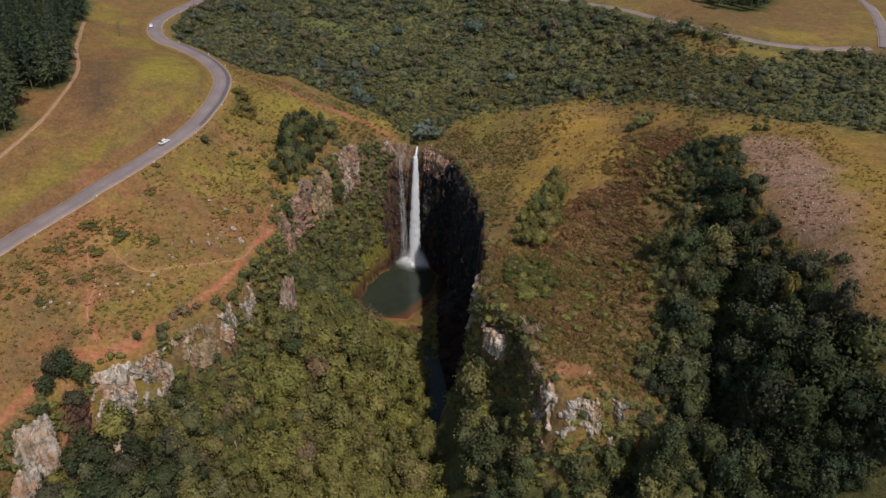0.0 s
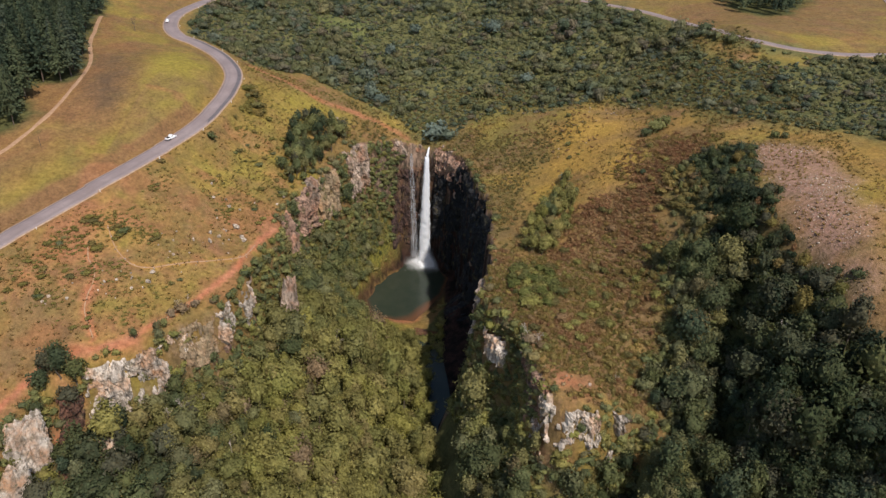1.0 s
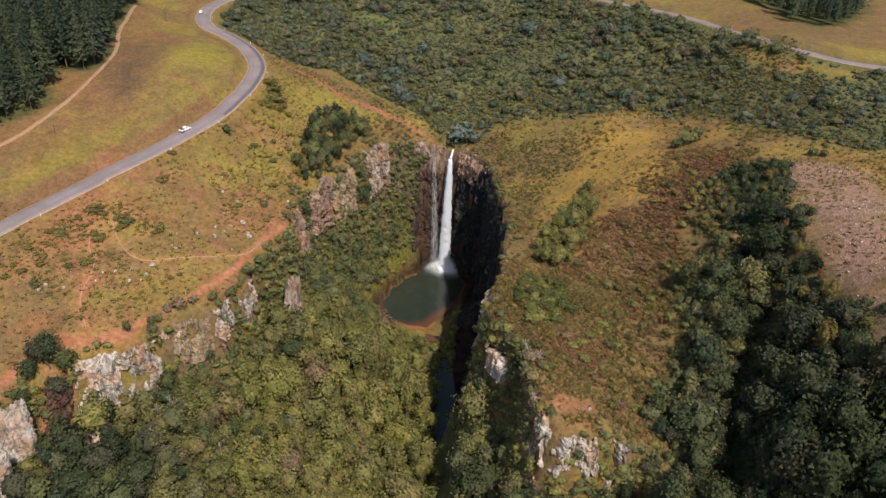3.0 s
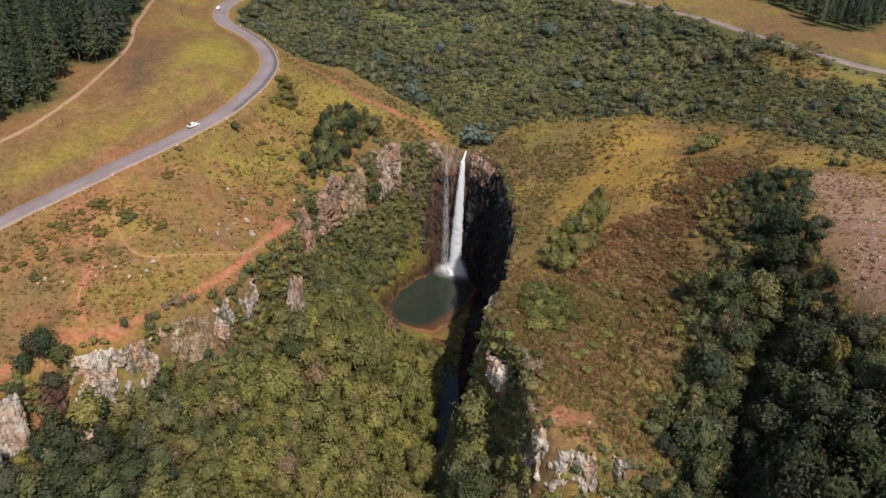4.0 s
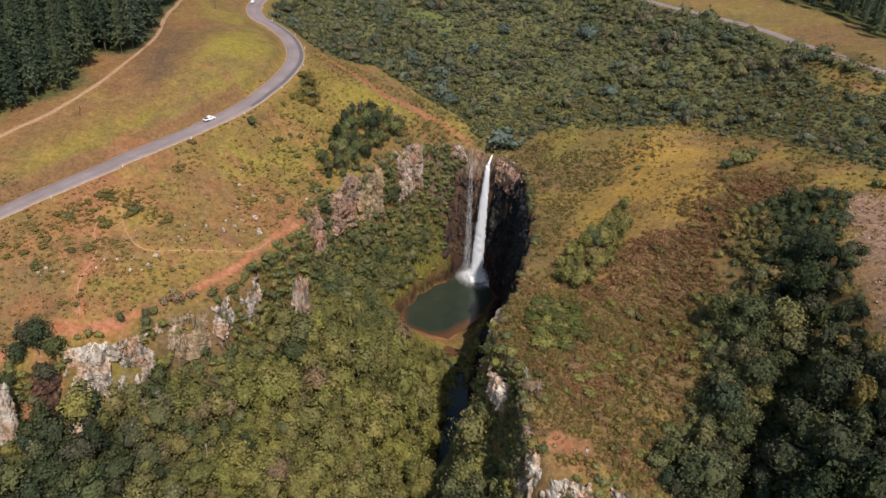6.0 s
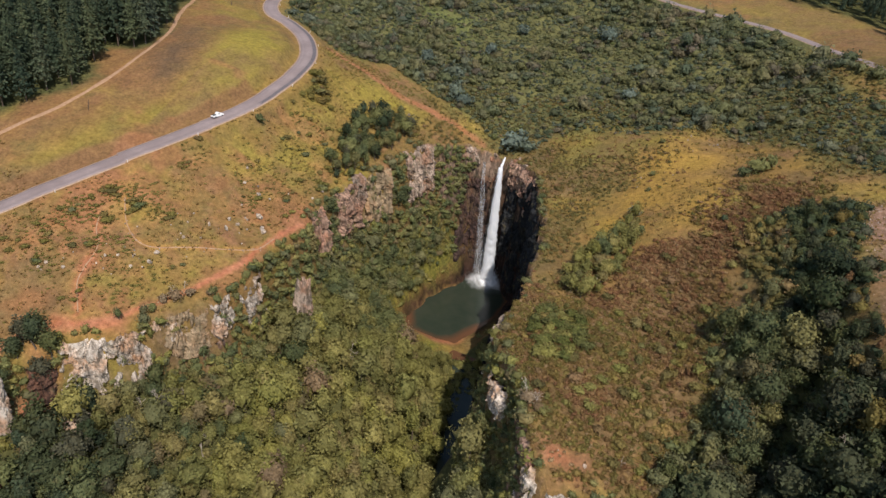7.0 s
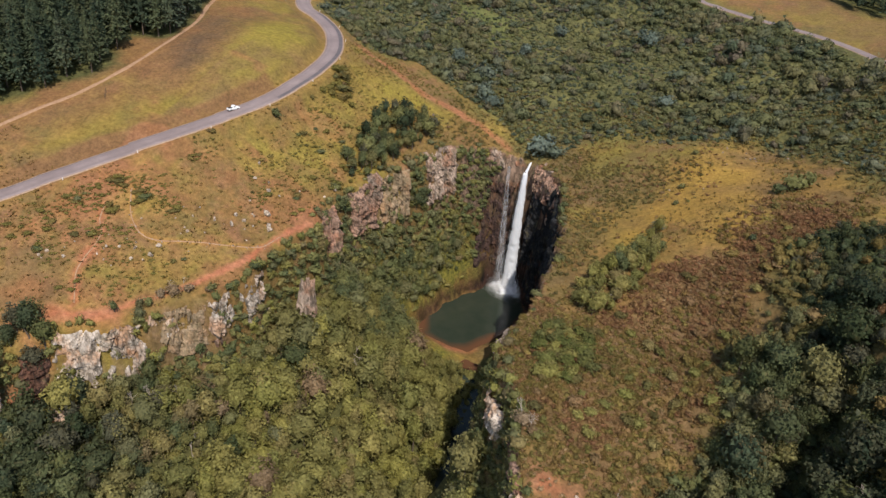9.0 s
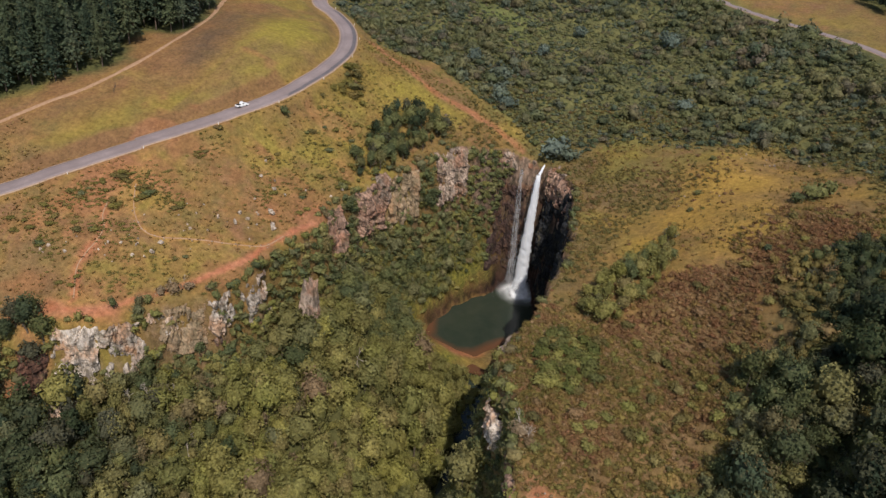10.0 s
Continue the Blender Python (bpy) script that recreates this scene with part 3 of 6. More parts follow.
WOOD = [(76, 226), (79, 233), (84, 230), (86, 243), (84, 254), (87, 267), (100, 273), (112, 277), (117, 273), (111, 234), (110, 216), (112, 202), (117, 186), (121, 165),
        (124, 140), (130, 40), (70, 40), (66, 150), (72, 172), (66, 181), (72, 193), (79, 205)]
CLUMP = [(31, 246), (37, 262), (48, 280), (53, 288), (55, 266), (49, 250), (40, 236), (33, 237)]
GREEN_PATCH = [(25, 222), (31, 231), (41, 227), (45, 215), (40, 205), (29, 205)]
STONY = [(120, 280), (138, 264), (138, 231), (128, 204), (124, 187), (123, 172), (117, 176), (115, 191), (112, 207), (113, 229), (113, 253)]
PINES = [(-186, 200), (-176, 236), (-168, 251), (-160, 261), (-157, 271), (-164, 281), (-172, 287), (-172, 297), (-160, 299), (-158, 306), (-163, 328), (-176, 356), (-187, 390), (-205, 450),
         (-330, 450), (-330, 200)]
FAR_PINES = [(100, 580), (126, 522), (145, 503), (162, 474), (164, 444), (173, 430), (190, 438), (203, 453), (220, 481), (235, 600), (100, 640)]


def edge(poly, x, y, soft):
    """1 inside an outline, fading over its edge, which wanders a little."""
    d, _ = along(poly, x, y, closed=True)
    d = np.where(inside(poly, x, y), d, -d) + (fbm(x, y, 8, 21) - 0.5) * 3 * soft
    return np.clip(d / soft * 0.5 + 0.5, 0, 1)


def near_line(line, x, y, half, soft):
    d, _ = along(line, x, y)
    return np.clip((half + soft - d + (fbm(x, y, 5, 31) - 0.5) * soft * 2) / soft, 0, 1)


def smooth_line(line, step=3.0):
    """A rounded line through the given places."""
    p = np.array([c[:2] for c in line], float)
    p = np.vstack([2 * p[0] - p[1], p, 2 * p[-1] - p[-2]])
    out = []
    for i in range(1, len(p) - 2):
        a, b, c, d = p[i - 1:i + 3]
        for s in np.arange(0, 1, step / max(np.hypot(*(c - b)), step)):
            out.append(tuple(0.5 * (2 * b + (c - a) * s + (2 * a - 5 * b + 4 * c - d) * s * s + (3 * b - a - 3 * c + d) * s ** 3)))
    return out + [tuple(p[-2])]


ROAD_LINE, FAR_LINE, SIDE_LINE = smooth_line(ROAD), smooth_line(FAR_ROAD), smooth_line(SIDE_ROAD)


def road_height(line, reach=9):
    """Heights along a road, evened out."""
    z = upper(*np.array(line).T)
    pad = np.pad(z, reach, mode="edge")
    return np.convolve(pad, np.ones(2 * reach + 1) / (2 * reach + 1), "valid")


ROAD_BEDS = [([(x, y, z) for (x, y), z in zip(line, road_height(line))], half)
             for line, half in ((ROAD_LINE, 5.0), (FAR_LINE, 4.0), (SIDE_LINE, 3.6))]


def terrain(x, y):
    """The ground, levelled where the roads run."""
    x, y = np.asarray(x, float), np.asarray(y, float)
    z = ground(x, y)
    for bed, half in ROAD_BEDS:
        d, (zr,) = along(bed, x, y)
        k = np.clip((d - half) / 5.0, 0, 1)
        k = k * k * (3 - 2 * k)
        z = np.where(d < half + 5, z * k + (zr - 0.25) * (1 - k), z)
    return z


# ---- the ground ----
xs = spaced(-2600, 2600, 1.4, -200, 190)
ys = spaced(-2000, 3000, 1.4, 110, 480)
GX, GY = np.meshgrid(xs, ys)
GZ = terrain(GX, GY)
land_mesh = grid_mesh("ground", xs, ys, GZ)
dzx, dzy = np.gradient(GZ, ys, xs)[1], np.gradient(GZ, ys, xs)[0]
STEEP = np.hypot(dzx, dzy)
DEPTH, _ = depth_in(GX, GY)
POOL_D, _ = along(POOL, GX, GY, closed=True)
POOL_D = np.where(inside(POOL, GX, GY), -POOL_D, POOL_D)
POOL_D = np.maximum(POOL_D, GZ / 1.1 - 1.5 - 20 * (GZ < 1))
wood = np.maximum.reduce([np.clip((DEPTH - 3) / 5, 0, 1), edge(WOOD, GX, GY, 5), edge(PINES, GX, GY, 3), edge(FAR_PINES, GX, GY, 4)])
bush_floor = edge(BUSHLAND, GX, GY, 8) * (1 - edge(CLEARING, GX, GY, 5))
rock = np.clip((STEEP - 1.5) / 0.9, 0, 1) * (DEPTH > -3)
bare_by = np.minimum.reduce([np.hypot(GX - cx, GY - cy) for cx, cy in FACES])
rock = rock * (1 - np.clip((GY - 272) / 14, 0, 1) * np.clip((-17 - GX) / 4, 0, 1) * np.clip((40 - GZ) / 8, 0, 1)) * np.maximum.reduce([np.clip((3.2 - bare_by) / 2.0, 0.05, 0.8), (GX > 3) * (GY > 215) * 1.0, (GY > 336) * 1.0])
rock = rock * np.where((GX > 30) & (GY < 185), 0.3, 1) * np.where((GX < -58) & (GY < 225), 0.55, 1)
soil = np.maximum.reduce([near_line(RIM_PATH, GX, GY, 0.45, 0.8), 0.75 * near_line(FORK_PATH, GX, GY, 0.5, 1.2), 0.6 * near_line(FALLS_PATH, GX, GY, 0.8, 2.0),
                          edge(SOIL_PATCH, GX, GY, 1.6) * 0.8, 0.75 * edge(BUTTRESS, GX, GY, 3) * np.clip(3.4 * fbm(GX, GY, 5, 63) - 1.0, 0, 1), edge([(-67, 243), (-62, 247), (-60, 256), (-64, 259), (-68, 250)], GX, GY, 2.5) * 0.9, edge(BARE_PATCH, GX, GY, 4) * 0.75, 0.2 * near_line(STONE_PATH, GX, GY, 0.4, 0.8),
                          np.clip((fbm(GX, GY, 20, 61) - 0.60) * 6, 0, 0.28) * (GX < -50) * (GY < 300) * (GX > -128) * (DEPTH < 0.5),
                          np.clip(1.2 - POOL_D / 2.6, 0, 1) * (POOL_D > -6) * np.clip((299 - GY) / 6, 0, 1) * np.clip((GX + 33) / 8, 0, 1) * 0.7])
zones = {
    "lush": np.maximum.reduce([edge(MEADOW, GX, GY, 5), 0.5 * edge([(-103, 189), (-92, 190), (-76, 208), (-72, 219), (-80, 219), (-98, 206)], GX, GY, 4), 0.5 * edge([(-95, 300), (-92, 335), (-80, 345), (-66, 300), (-78, 262)], GX, GY, 12), 1.1 * edge(LUSH_FIELD, GX, GY, 8), 0.8 * bush_floor, np.clip((fbm(GX, GY, 22, 71) - 0.53) * 5, 0, 0.7)]),
    "pale": np.maximum.reduce([near_line(ROAD_LINE, GX, GY, 6.2, 1.6) * 0.6, 0.95 * edge(GOLD, GX, GY, 8) * np.clip(0.4 + 1.6 * (fbm(GX, GY, 11, 73) - 0.2), 0, 1), 0.5 * edge([(140, 300), (170, 265), (190, 190), (128, 175), (128, 205), (138, 235), (134, 268), (112, 300)], GX, GY, 6), 0.7 * near_line(STONE_PATH, GX, GY, 0.3, 0.8), 0.4 * near_line(TRACK, GX, GY, 1.0, 2.0)]),
    "brown": np.maximum.reduce([edge(SCRUB, GX, GY, 7), 0.5 * np.clip((GX - 85) / 20, 0, 1) * np.clip((GY - 385) / 20, 0, 1) * np.clip(2.4 * fbm(GX, GY, 22, 85) - 0.35, 0, 1), 0.7 * np.clip((fbm(GX, GY, 30, 81) - 0.52) * 6, 0, 1) * (GX > -125), edge(BROWN_FIELD, GX, GY, 9) * (1 - edge(LUSH_FIELD, GX, GY, 8)) * np.clip(2.6 * fbm(GX, GY, 18, 83) - 0.35, 0, 1), edge(ROAD_BROWN, GX, GY, 3) * 0.9, 0.75 * near_line(TRACK, GX, GY, 7, 6) * np.clip(2.4 * fbm(GX, GY, 12, 87) - 0.4, 0, 1), 0.6 * near_line([(p[0] - 6, p[1] + 4) for p in ROAD_LINE], GX, GY, 3.0, 1.5), 0.5 * near_line(ROAD_LINE, GX, GY, 7, 3)]),
    "stony": edge(STONY, GX, GY, 6),
    "russet": np.maximum.reduce([0.75 * near_line([(p[0] - 6.0, p[1] + 4.0) for p in ROAD_LINE if p[1] < 290], GX, GY, 2.4, 1.2), edge(BROWN_FIELD, GX, GY, 10) * np.clip(2.8 * fbm(GX, GY, 16, 84) - 0.7, 0, 0.9), 0.8 * near_line(TRACK, GX, GY, 5, 6) * np.clip(2.6 * fbm(GX, GY, 9, 86) - 0.6, 0, 1),
                               0.6 * edge([(-160, 262), (-152, 270), (-156, 296), (-172, 300), (-174, 285)], GX, GY, 5), 0.95 * np.clip((fbm(GX, GY, 9, 88) - 0.48) * 6, 0, 1) * (GX < -60) * (GX > -135) * (GY < 262) * (DEPTH < 0)]),
    "burnt": np.maximum(edge(BURNT, GX, GY, 9), 0.35 * near_line([(p[0] - 6.0, p[1] + 4.0) for p in ROAD_LINE if p[1] < 290], GX, GY, 1.8, 1.2)),
    "glade": 0.75 * edge(GLADE, GX, GY, 14),
    "wood": wood * (POOL_D > 9),
    "under": np.maximum.reduce([bush_floor, 0.5 * edge(SHOULDER, GX, GY, 10) * np.clip(2.2 * fbm(GX, GY, 14, 75) - 0.45, 0, 1)]),
    "moss": np.clip((GY - 262) / 8, 0, 1) * np.clip((-12 - GX) / 6, 0, 1) * np.clip((40 - GZ) / 8, 0, 1) * np.clip((POOL_D - 3) / 2, 0, 1) * (DEPTH > 3) * np.clip((346 - GY) / 6, 0, 1),
    "soil": soil,
    "rock": rock,
    # damp shore; headwall, wet and darkened for shade; east wall, shade painted on
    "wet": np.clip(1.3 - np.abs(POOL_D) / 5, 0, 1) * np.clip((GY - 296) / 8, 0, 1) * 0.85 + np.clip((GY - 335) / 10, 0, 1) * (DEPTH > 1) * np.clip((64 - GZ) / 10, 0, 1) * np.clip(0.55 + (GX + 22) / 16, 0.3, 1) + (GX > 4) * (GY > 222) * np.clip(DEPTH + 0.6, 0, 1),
}
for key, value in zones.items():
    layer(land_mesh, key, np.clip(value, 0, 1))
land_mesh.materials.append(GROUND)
tagged(new("ground", land_mesh), "dry golden grassland cut by a deep rocky gorge", "ground", kind="structure")


def part(name, me, mat, parent=None, label=""):
    """Links a mesh as one object, under a thing or a part."""
    if isinstance(me, bmesh.types.BMesh):
        bm, me = me, bpy.data.meshes.new(name)
        bm.to_mesh(me)
        bm.free()
    ob = new(name, me)
    if mat and not me.materials:
        me.materials.append(mat)
    ob.parent = parent
    if label:
        ob["label"] = label
    return ob


def ribbon(name, line, heights, offsets, mat, wheels=None):
    """A band along a line; offsets: (aside, up) across it."""
    p = np.array(line)
    t = np.gradient(p, axis=0)
    t /= np.hypot(*t.T)[:, None]
    side = np.stack([t[:, 1], -t[:, 0]], 1)
    k = len(offsets)
    co = np.zeros((len(p), k, 3))
    for j, (aside, up) in enumerate(offsets):
        co[:, j, :2] = p + side * aside
        co[:, j, 2] = heights + up
    i = np.arange(len(p) * k).reshape(len(p), k)
    q = np.stack([i[:-1, :-1], i[:-1, 1:], i[1:, 1:], i[1:, :-1]], 2).reshape(-1, 4)
    me = raw_mesh(name, co.reshape(-1, 3), q)
    if wheels is not None:
        layer(me, "wheel", np.tile(wheels, len(p)))
    me.materials.append(mat)
    return me


def road(name, line, half, label):
    h = road_height(line)
    across = [-half - 0.05, -half, -half * 0.72, -half * 0.5, -half * 0.28, 0, half * 0.28, half * 0.5, half * 0.72, half, half + 0.05]
    ups = [-0.5, 0.05, 0.1, 0.11, 0.13, 0.14, 0.13, 0.11, 0.1, 0.05, -0.5]
    me = ribbon(name, line, h, list(zip(across, ups)), ASPHALT, np.array([0, 0, .3, 1, .3, 0, .3, 1, .3, 0, 0]))
    ob = tagged(new(name, me), label, "road", kind="structure")
    for s in (-1, 1):
        a, b = sorted((s * (half + 0.06), s * (half + 0.62)))
        part("shoulder", ribbon("shoulder", line, h, [(a, -0.02), ((a + b) / 2, 0.02), (b, -0.06), (b + 0.05, -0.5)] if s > 0 else [(a - 0.05, -0.5), (a, -0.06), ((a + b) / 2, 0.02), (b, -0.02)], GRAVEL), None, ob, "pale gravel shoulder")
    return ob


main_road = road("road", ROAD_LINE, 3.6, "winding two-lane grey asphalt road through dry grass")
bend = [i for i, p in enumerate(ROAD_LINE) if 285 < p[1] < 392]
part("repair_strip", ribbon("repair_strip", [ROAD_LINE[i] for i in bend], road_height(ROAD_LINE)[bend], [(1.3, 0.105), (2.0, 0.112), (2.8, 0.098), (3.4, 0.082)], ASPHALT_PATCH), None, main_road, "darker asphalt strip round the bend")
road("far_road", FAR_LINE, 2.9, "pale grey country road behind dense bushland")
road("side_road", SIDE_LINE, 2.4, "narrow pale side road over a brown field")



def footpath(name, line, half, label):
    """A trodden path that follows the ground, with wandering edges."""
    p = np.array(smooth_line(line, 0.8))
    t = np.gradient(p, axis=0)
    t /= np.hypot(*t.T)[:, None]
    side = np.stack([t[:, 1], -t[:, 0]], 1)
    s = np.arange(len(p)) * 0.8
    co = np.zeros((len(p), 5, 3))
    for j, k in enumerate((-1, -0.5, 0, 0.5, 1)):
        w = half * (0.65 + 0.8 * fbm(s, s * 0 + 7 * np.sign(k), 5, 35))
        q = p + side * (k * w)[:, None]
        co[:, j, :2] = q
        co[:, j, 2] = terrain(q[:, 0], q[:, 1]) + (0.11 if abs(k) < 1 else -0.05)
    i = np.arange(len(p) * 5).reshape(len(p), 5)
    me = raw_mesh(name, co.reshape(-1, 3), np.stack([i[:-1, :-1], i[:-1, 1:], i[1:, 1:], i[1:, :-1]], 2).reshape(-1, 4))
    me.materials.append(TRODDEN)
    return tagged(new(name, me), label, "path", kind="structure")


footpath("track", TRACK, 1.0, "pale dirt track along the edge of the pines")
footpath("footpath", FORK_PATH, 0.2, "narrow reddish footpath through dry grass")
footpath("stone_path", STONE_PATH, 0.2, "pale worn footpath with scattered stones over the grass")

# ---- the pool and the stream ----
def pool_surface():
    gx, gy = np.arange(-46, 13, 1.0), np.arange(281, 356, 1.0)
    x, y = np.meshgrid(gx, gy)
    z = np.zeros_like(x)
    me = grid_mesh("pool", gx, gy, z)
    d, _ = along(POOL, x, y, closed=True)
    d = np.where(inside(POOL, x, y), d, -d) + (fbm(x, y, 8, 44) - 0.5) * 3
    south = np.clip((316 - y) / 22, 0, 1) * 3.6 + np.clip((x + 16) / 14, 0, 1) * np.clip((324 - y) / 18, 0, 1) * 1.8 * np.clip((-4 - x) / 5, 0, 1) + 1.8
    layer(me, "shallow", np.clip(1.15 - d / south, 0, 1))
    me.materials.append(POOL_WATER)
    return tagged(new("pool", me), "deep dark green plunge pool with reddish shallows", "pool", kind="structure")


pool_surface()
stream_line = smooth_line([(s[0], s[1]) for s in STREAM])
bed = [(x, y, z) for (x, y), z in zip(stream_line, np.interp([y for _, y in stream_line], [s[1] for s in STREAM][::-1], [s[2] for s in STREAM][::-1]))]
stream_mesh = ribbon("stream", stream_line, np.array([b[2] for b in bed]) + 0.35, [(-4.5, 0), (-1.5, 0.02), (1.5, -0.02), (4.5, 0)], POOL_WATER)
tagged(new("stream", stream_mesh), "dark shaded stream on the gorge floor", "stream", kind="structure")


def sheet(name, top, foot, arc, wide_top, wide_foot, thick, rows, cols, seed, mat, thin_edge=0.5):
    """Falling water: a flattened, ragged tube that leaves the lip and arcs outwards."""
    s = np.linspace(0, 1, rows)[:, None]
    a = np.linspace(0, 2 * np.pi, cols, endpoint=False)[None, :]
    fall = s ** 0.5 if arc else s
    cx = top[0] + (foot[0] - top[0]) * fall
    cy = top[1] + (foot[1] - top[1]) * fall
    cz = top[2] + (foot[2] - top[2]) * s
    wide = (wide_top + (wide_foot - wide_top) * s ** 0.8) / 2
    rag = 0.72 + 0.6 * fbm(a * 3 + 0 * s, s * 60 + 0 * a, 2.0, seed)
    x = cx + wide * np.cos(a) * rag
    y = cy + thick * np.sin(a) * rag * (0.4 + 0.6 * s) - 0.5 * (1 - s)
    z = cz + (fbm(a * 4, s * 50, 1.5, seed + 3) - 0.5) * 1.2
    i = np.arange(rows * cols).reshape(rows, cols)
    j = np.roll(i, -1, axis=1)
    q = np.stack([i[:-1], j[:-1], j[1:], i[1:]], 2).reshape(-1, 4)
    me = raw_mesh(name, np.stack([x, y, z], 2).reshape(-1, 3), q)
    layer(me, "cover", (1 - thin_edge * np.abs(np.cos(a)) ** 4 + 0 * s).ravel())
    me.materials.append(mat)
    return me


def scatter_tris(co, size, rng):
    """One small, freely turned triangle at each place."""
    n = len(co)
    v = rng.normal(size=(n, 3, 3))
    v /= np.linalg.norm(v, axis=2, keepdims=True)
    v = co[:, None, :] + v * (size if np.isscalar(size) else size[:, None, None])
    return v.reshape(-1, 3), np.arange(3 * n).reshape(n, 3)


def waterfall():
    rng = np.random.default_rng(5)
    ob = tagged(new("waterfall"), "tall white twin waterfall dropping from a notched rock lip", "waterfall")
    ob.location = (-6, 347, 0)
    o = np.array([-6.0, 347.0, 0.0])
    back = lambda p: tuple(np.array(p) - o)
    part("main_fall", sheet("main_fall", back((-9.3, 351.6, 60.8)), back((-8.7, 347.0, -0.3)), True, 1.8, 6.6, 1.5, 90, 28, 7, FALL_WATER, 0.35), None, ob, "dense white column of falling water")
    part("veil", sheet("veil", back((-9.6, 351.9, 60.4)), back((-9.2, 347.8, 0)), True, 2.2, 8.4, 1.0, 80, 24, 12, THIN_WATER, 0.8), None, ob, "thin drifting veil of spray")
    part("side_fall", sheet("side_fall", back((-17.4, 351.8, 62)), back((-14.0, 348.8, 3.0)), False, 1.3, 4.6, 0.7, 80, 18, 19, SIDE_WATER, 0.7), None, ob, "thin broken thread of white water")
    part("inflow", sheet("inflow", back((-8.6, 357.0, 64.0)), back((-9.2, 352.0, 61.0)), False, 0.7, 1.4, 0.4, 12, 10, 27, FALL_WATER, 0.3), None, ob)
    dome = bmesh.new()
    bmesh.ops.create_icosphere(dome, subdivisions=4, radius=1.0)
    for vert in dome.verts:
        k = 1 + 0.55 * noise.fractal(vert.co * 2.2, 0.9, 2.1, 4)
        vert.co = Vector((vert.co.x * 4.8 * k - 0.6, vert.co.y * 3.4 * k - 0.8, max(vert.co.z, -0.2) * 3.4 * k)) + Vector((-1.6, 0.3, 0))
    part("foam_mound", dome, FOAM, ob, "heaped white foam at the foot")
    n = 30000
    r, t = np.abs(rng.normal(0, 3.5, n)), rng.uniform(0, 2 * np.pi, n)
    co = np.stack([r * np.cos(t) * 1.3 - 2.0, r * np.sin(t) * 0.9 - 1.0, np.abs(rng.normal(0, 1, n)) * np.clip(4.6 - r * 0.6, 0.15, 5)], 1)
    v, f = scatter_tris(co, rng.uniform(0.07, 0.26, n), rng)
    part("splash", raw_mesh("splash", v, f, False), FOAM, ob, "white bursting splash and foam")
    n = 3500
    co = np.stack([rng.normal(-8.5, 2.6, n), rng.normal(0.6, 1.6, n), np.abs(rng.normal(0, 1.6, n)) + 0.2], 1)
    v, f = scatter_tris(co, rng.uniform(0.05, 0.16, n), rng)
    part("side_splash", raw_mesh("side_splash", v, f, False), FOAM, ob, "pale spray over wet rock")
    return ob


waterfall()

# ---- rocks ----
def block_mesh(name, seed, tall):
    """An angular, fractured rock block about one metre across, its foot at the origin."""
    rng = np.random.default_rng(seed)
    bm = bmesh.new()
    for layer_z in np.linspace(0, 1, 4):
        k = 1 - 0.28 * layer_z ** 2
        for a in np.arange(5) * 2 * np.pi / 5 + rng.uniform(0, 1.2):
            r = 0.5 * k * rng.uniform(0.7, 1.15)
            bm.verts.new((r * math.cos(a), r * math.sin(a), tall * (layer_z * 1.25 - 0.3) + rng.uniform(-0.12, 0.12)))
    hull = bmesh.ops.convex_hull(bm, input=bm.verts)
    bmesh.ops.delete(bm, geom=[v for v in bm.verts if not v.link_faces], context="VERTS")
    bmesh.ops.subdivide_edges(bm, edges=bm.edges[:], cuts=1, use_grid_fill=True)
    for v in bm.verts:
        v.co += Vector(rng.normal(0, 0.055, 3))
    me = bpy.data.meshes.new(name)
    bm.to_mesh(me)
    bm.free()
    return me


BLOCKS = {}
for key, mat in (("pale", ROCK_PALE), ("pink", ROCK_PINK), ("red", ROCK_RED), ("stone", STONE)):
    BLOCKS[key] = []
    for i in range(7):
        me = block_mesh("rock_block", 100 + i + len(key) * 31, 1.0)
        me.materials.append(mat)
        BLOCKS[key].append(me)


def outcrop(label, spots, kinds, size, seed, tall=1.8, spread=2.5, lift=0.0):
    """A broken cliff face: upright blocks set into the wall below the rim.
    spots: (x, y, how many); kinds: the rock's colours."""
    rng = np.random.default_rng(seed)
    cx, cy = np.mean([s[0] for s in spots]), np.mean([s[1] for s in spots])
    root = tagged(new("cliff_outcrop"), label, "cliff", group="rock faces of the gorge")
    base = Vector((cx, cy, float(terrain(cx, cy))))
    root.location = base
    for x, y, count in spots:
        for _ in range(count):
            px, py = x + rng.normal(0, spread), y + rng.normal(0, spread)
            w = size * rng.uniform(0.55, 1.35)
            h = w * tall * rng.uniform(0.6, 1.3)
            ob = part("rock_block", BLOCKS[kinds[rng.integers(len(kinds))]][rng.integers(7)], None, root)
            z = min(float(terrain(px, py)) - h * 0.42, float(upper(px, py)) - h * 0.97) + lift
            ob.matrix_basis = Matrix.LocRotScale(Vector((px, py, z)) - base, Euler((rng.normal(0, 0.13), rng.normal(0, 0.13), rng.uniform(0, 6.3))),
                                                 (w, w * rng.uniform(0.6, 1.1), h))
    return root


WALLS = []                              # each face: its two ends, top and foot


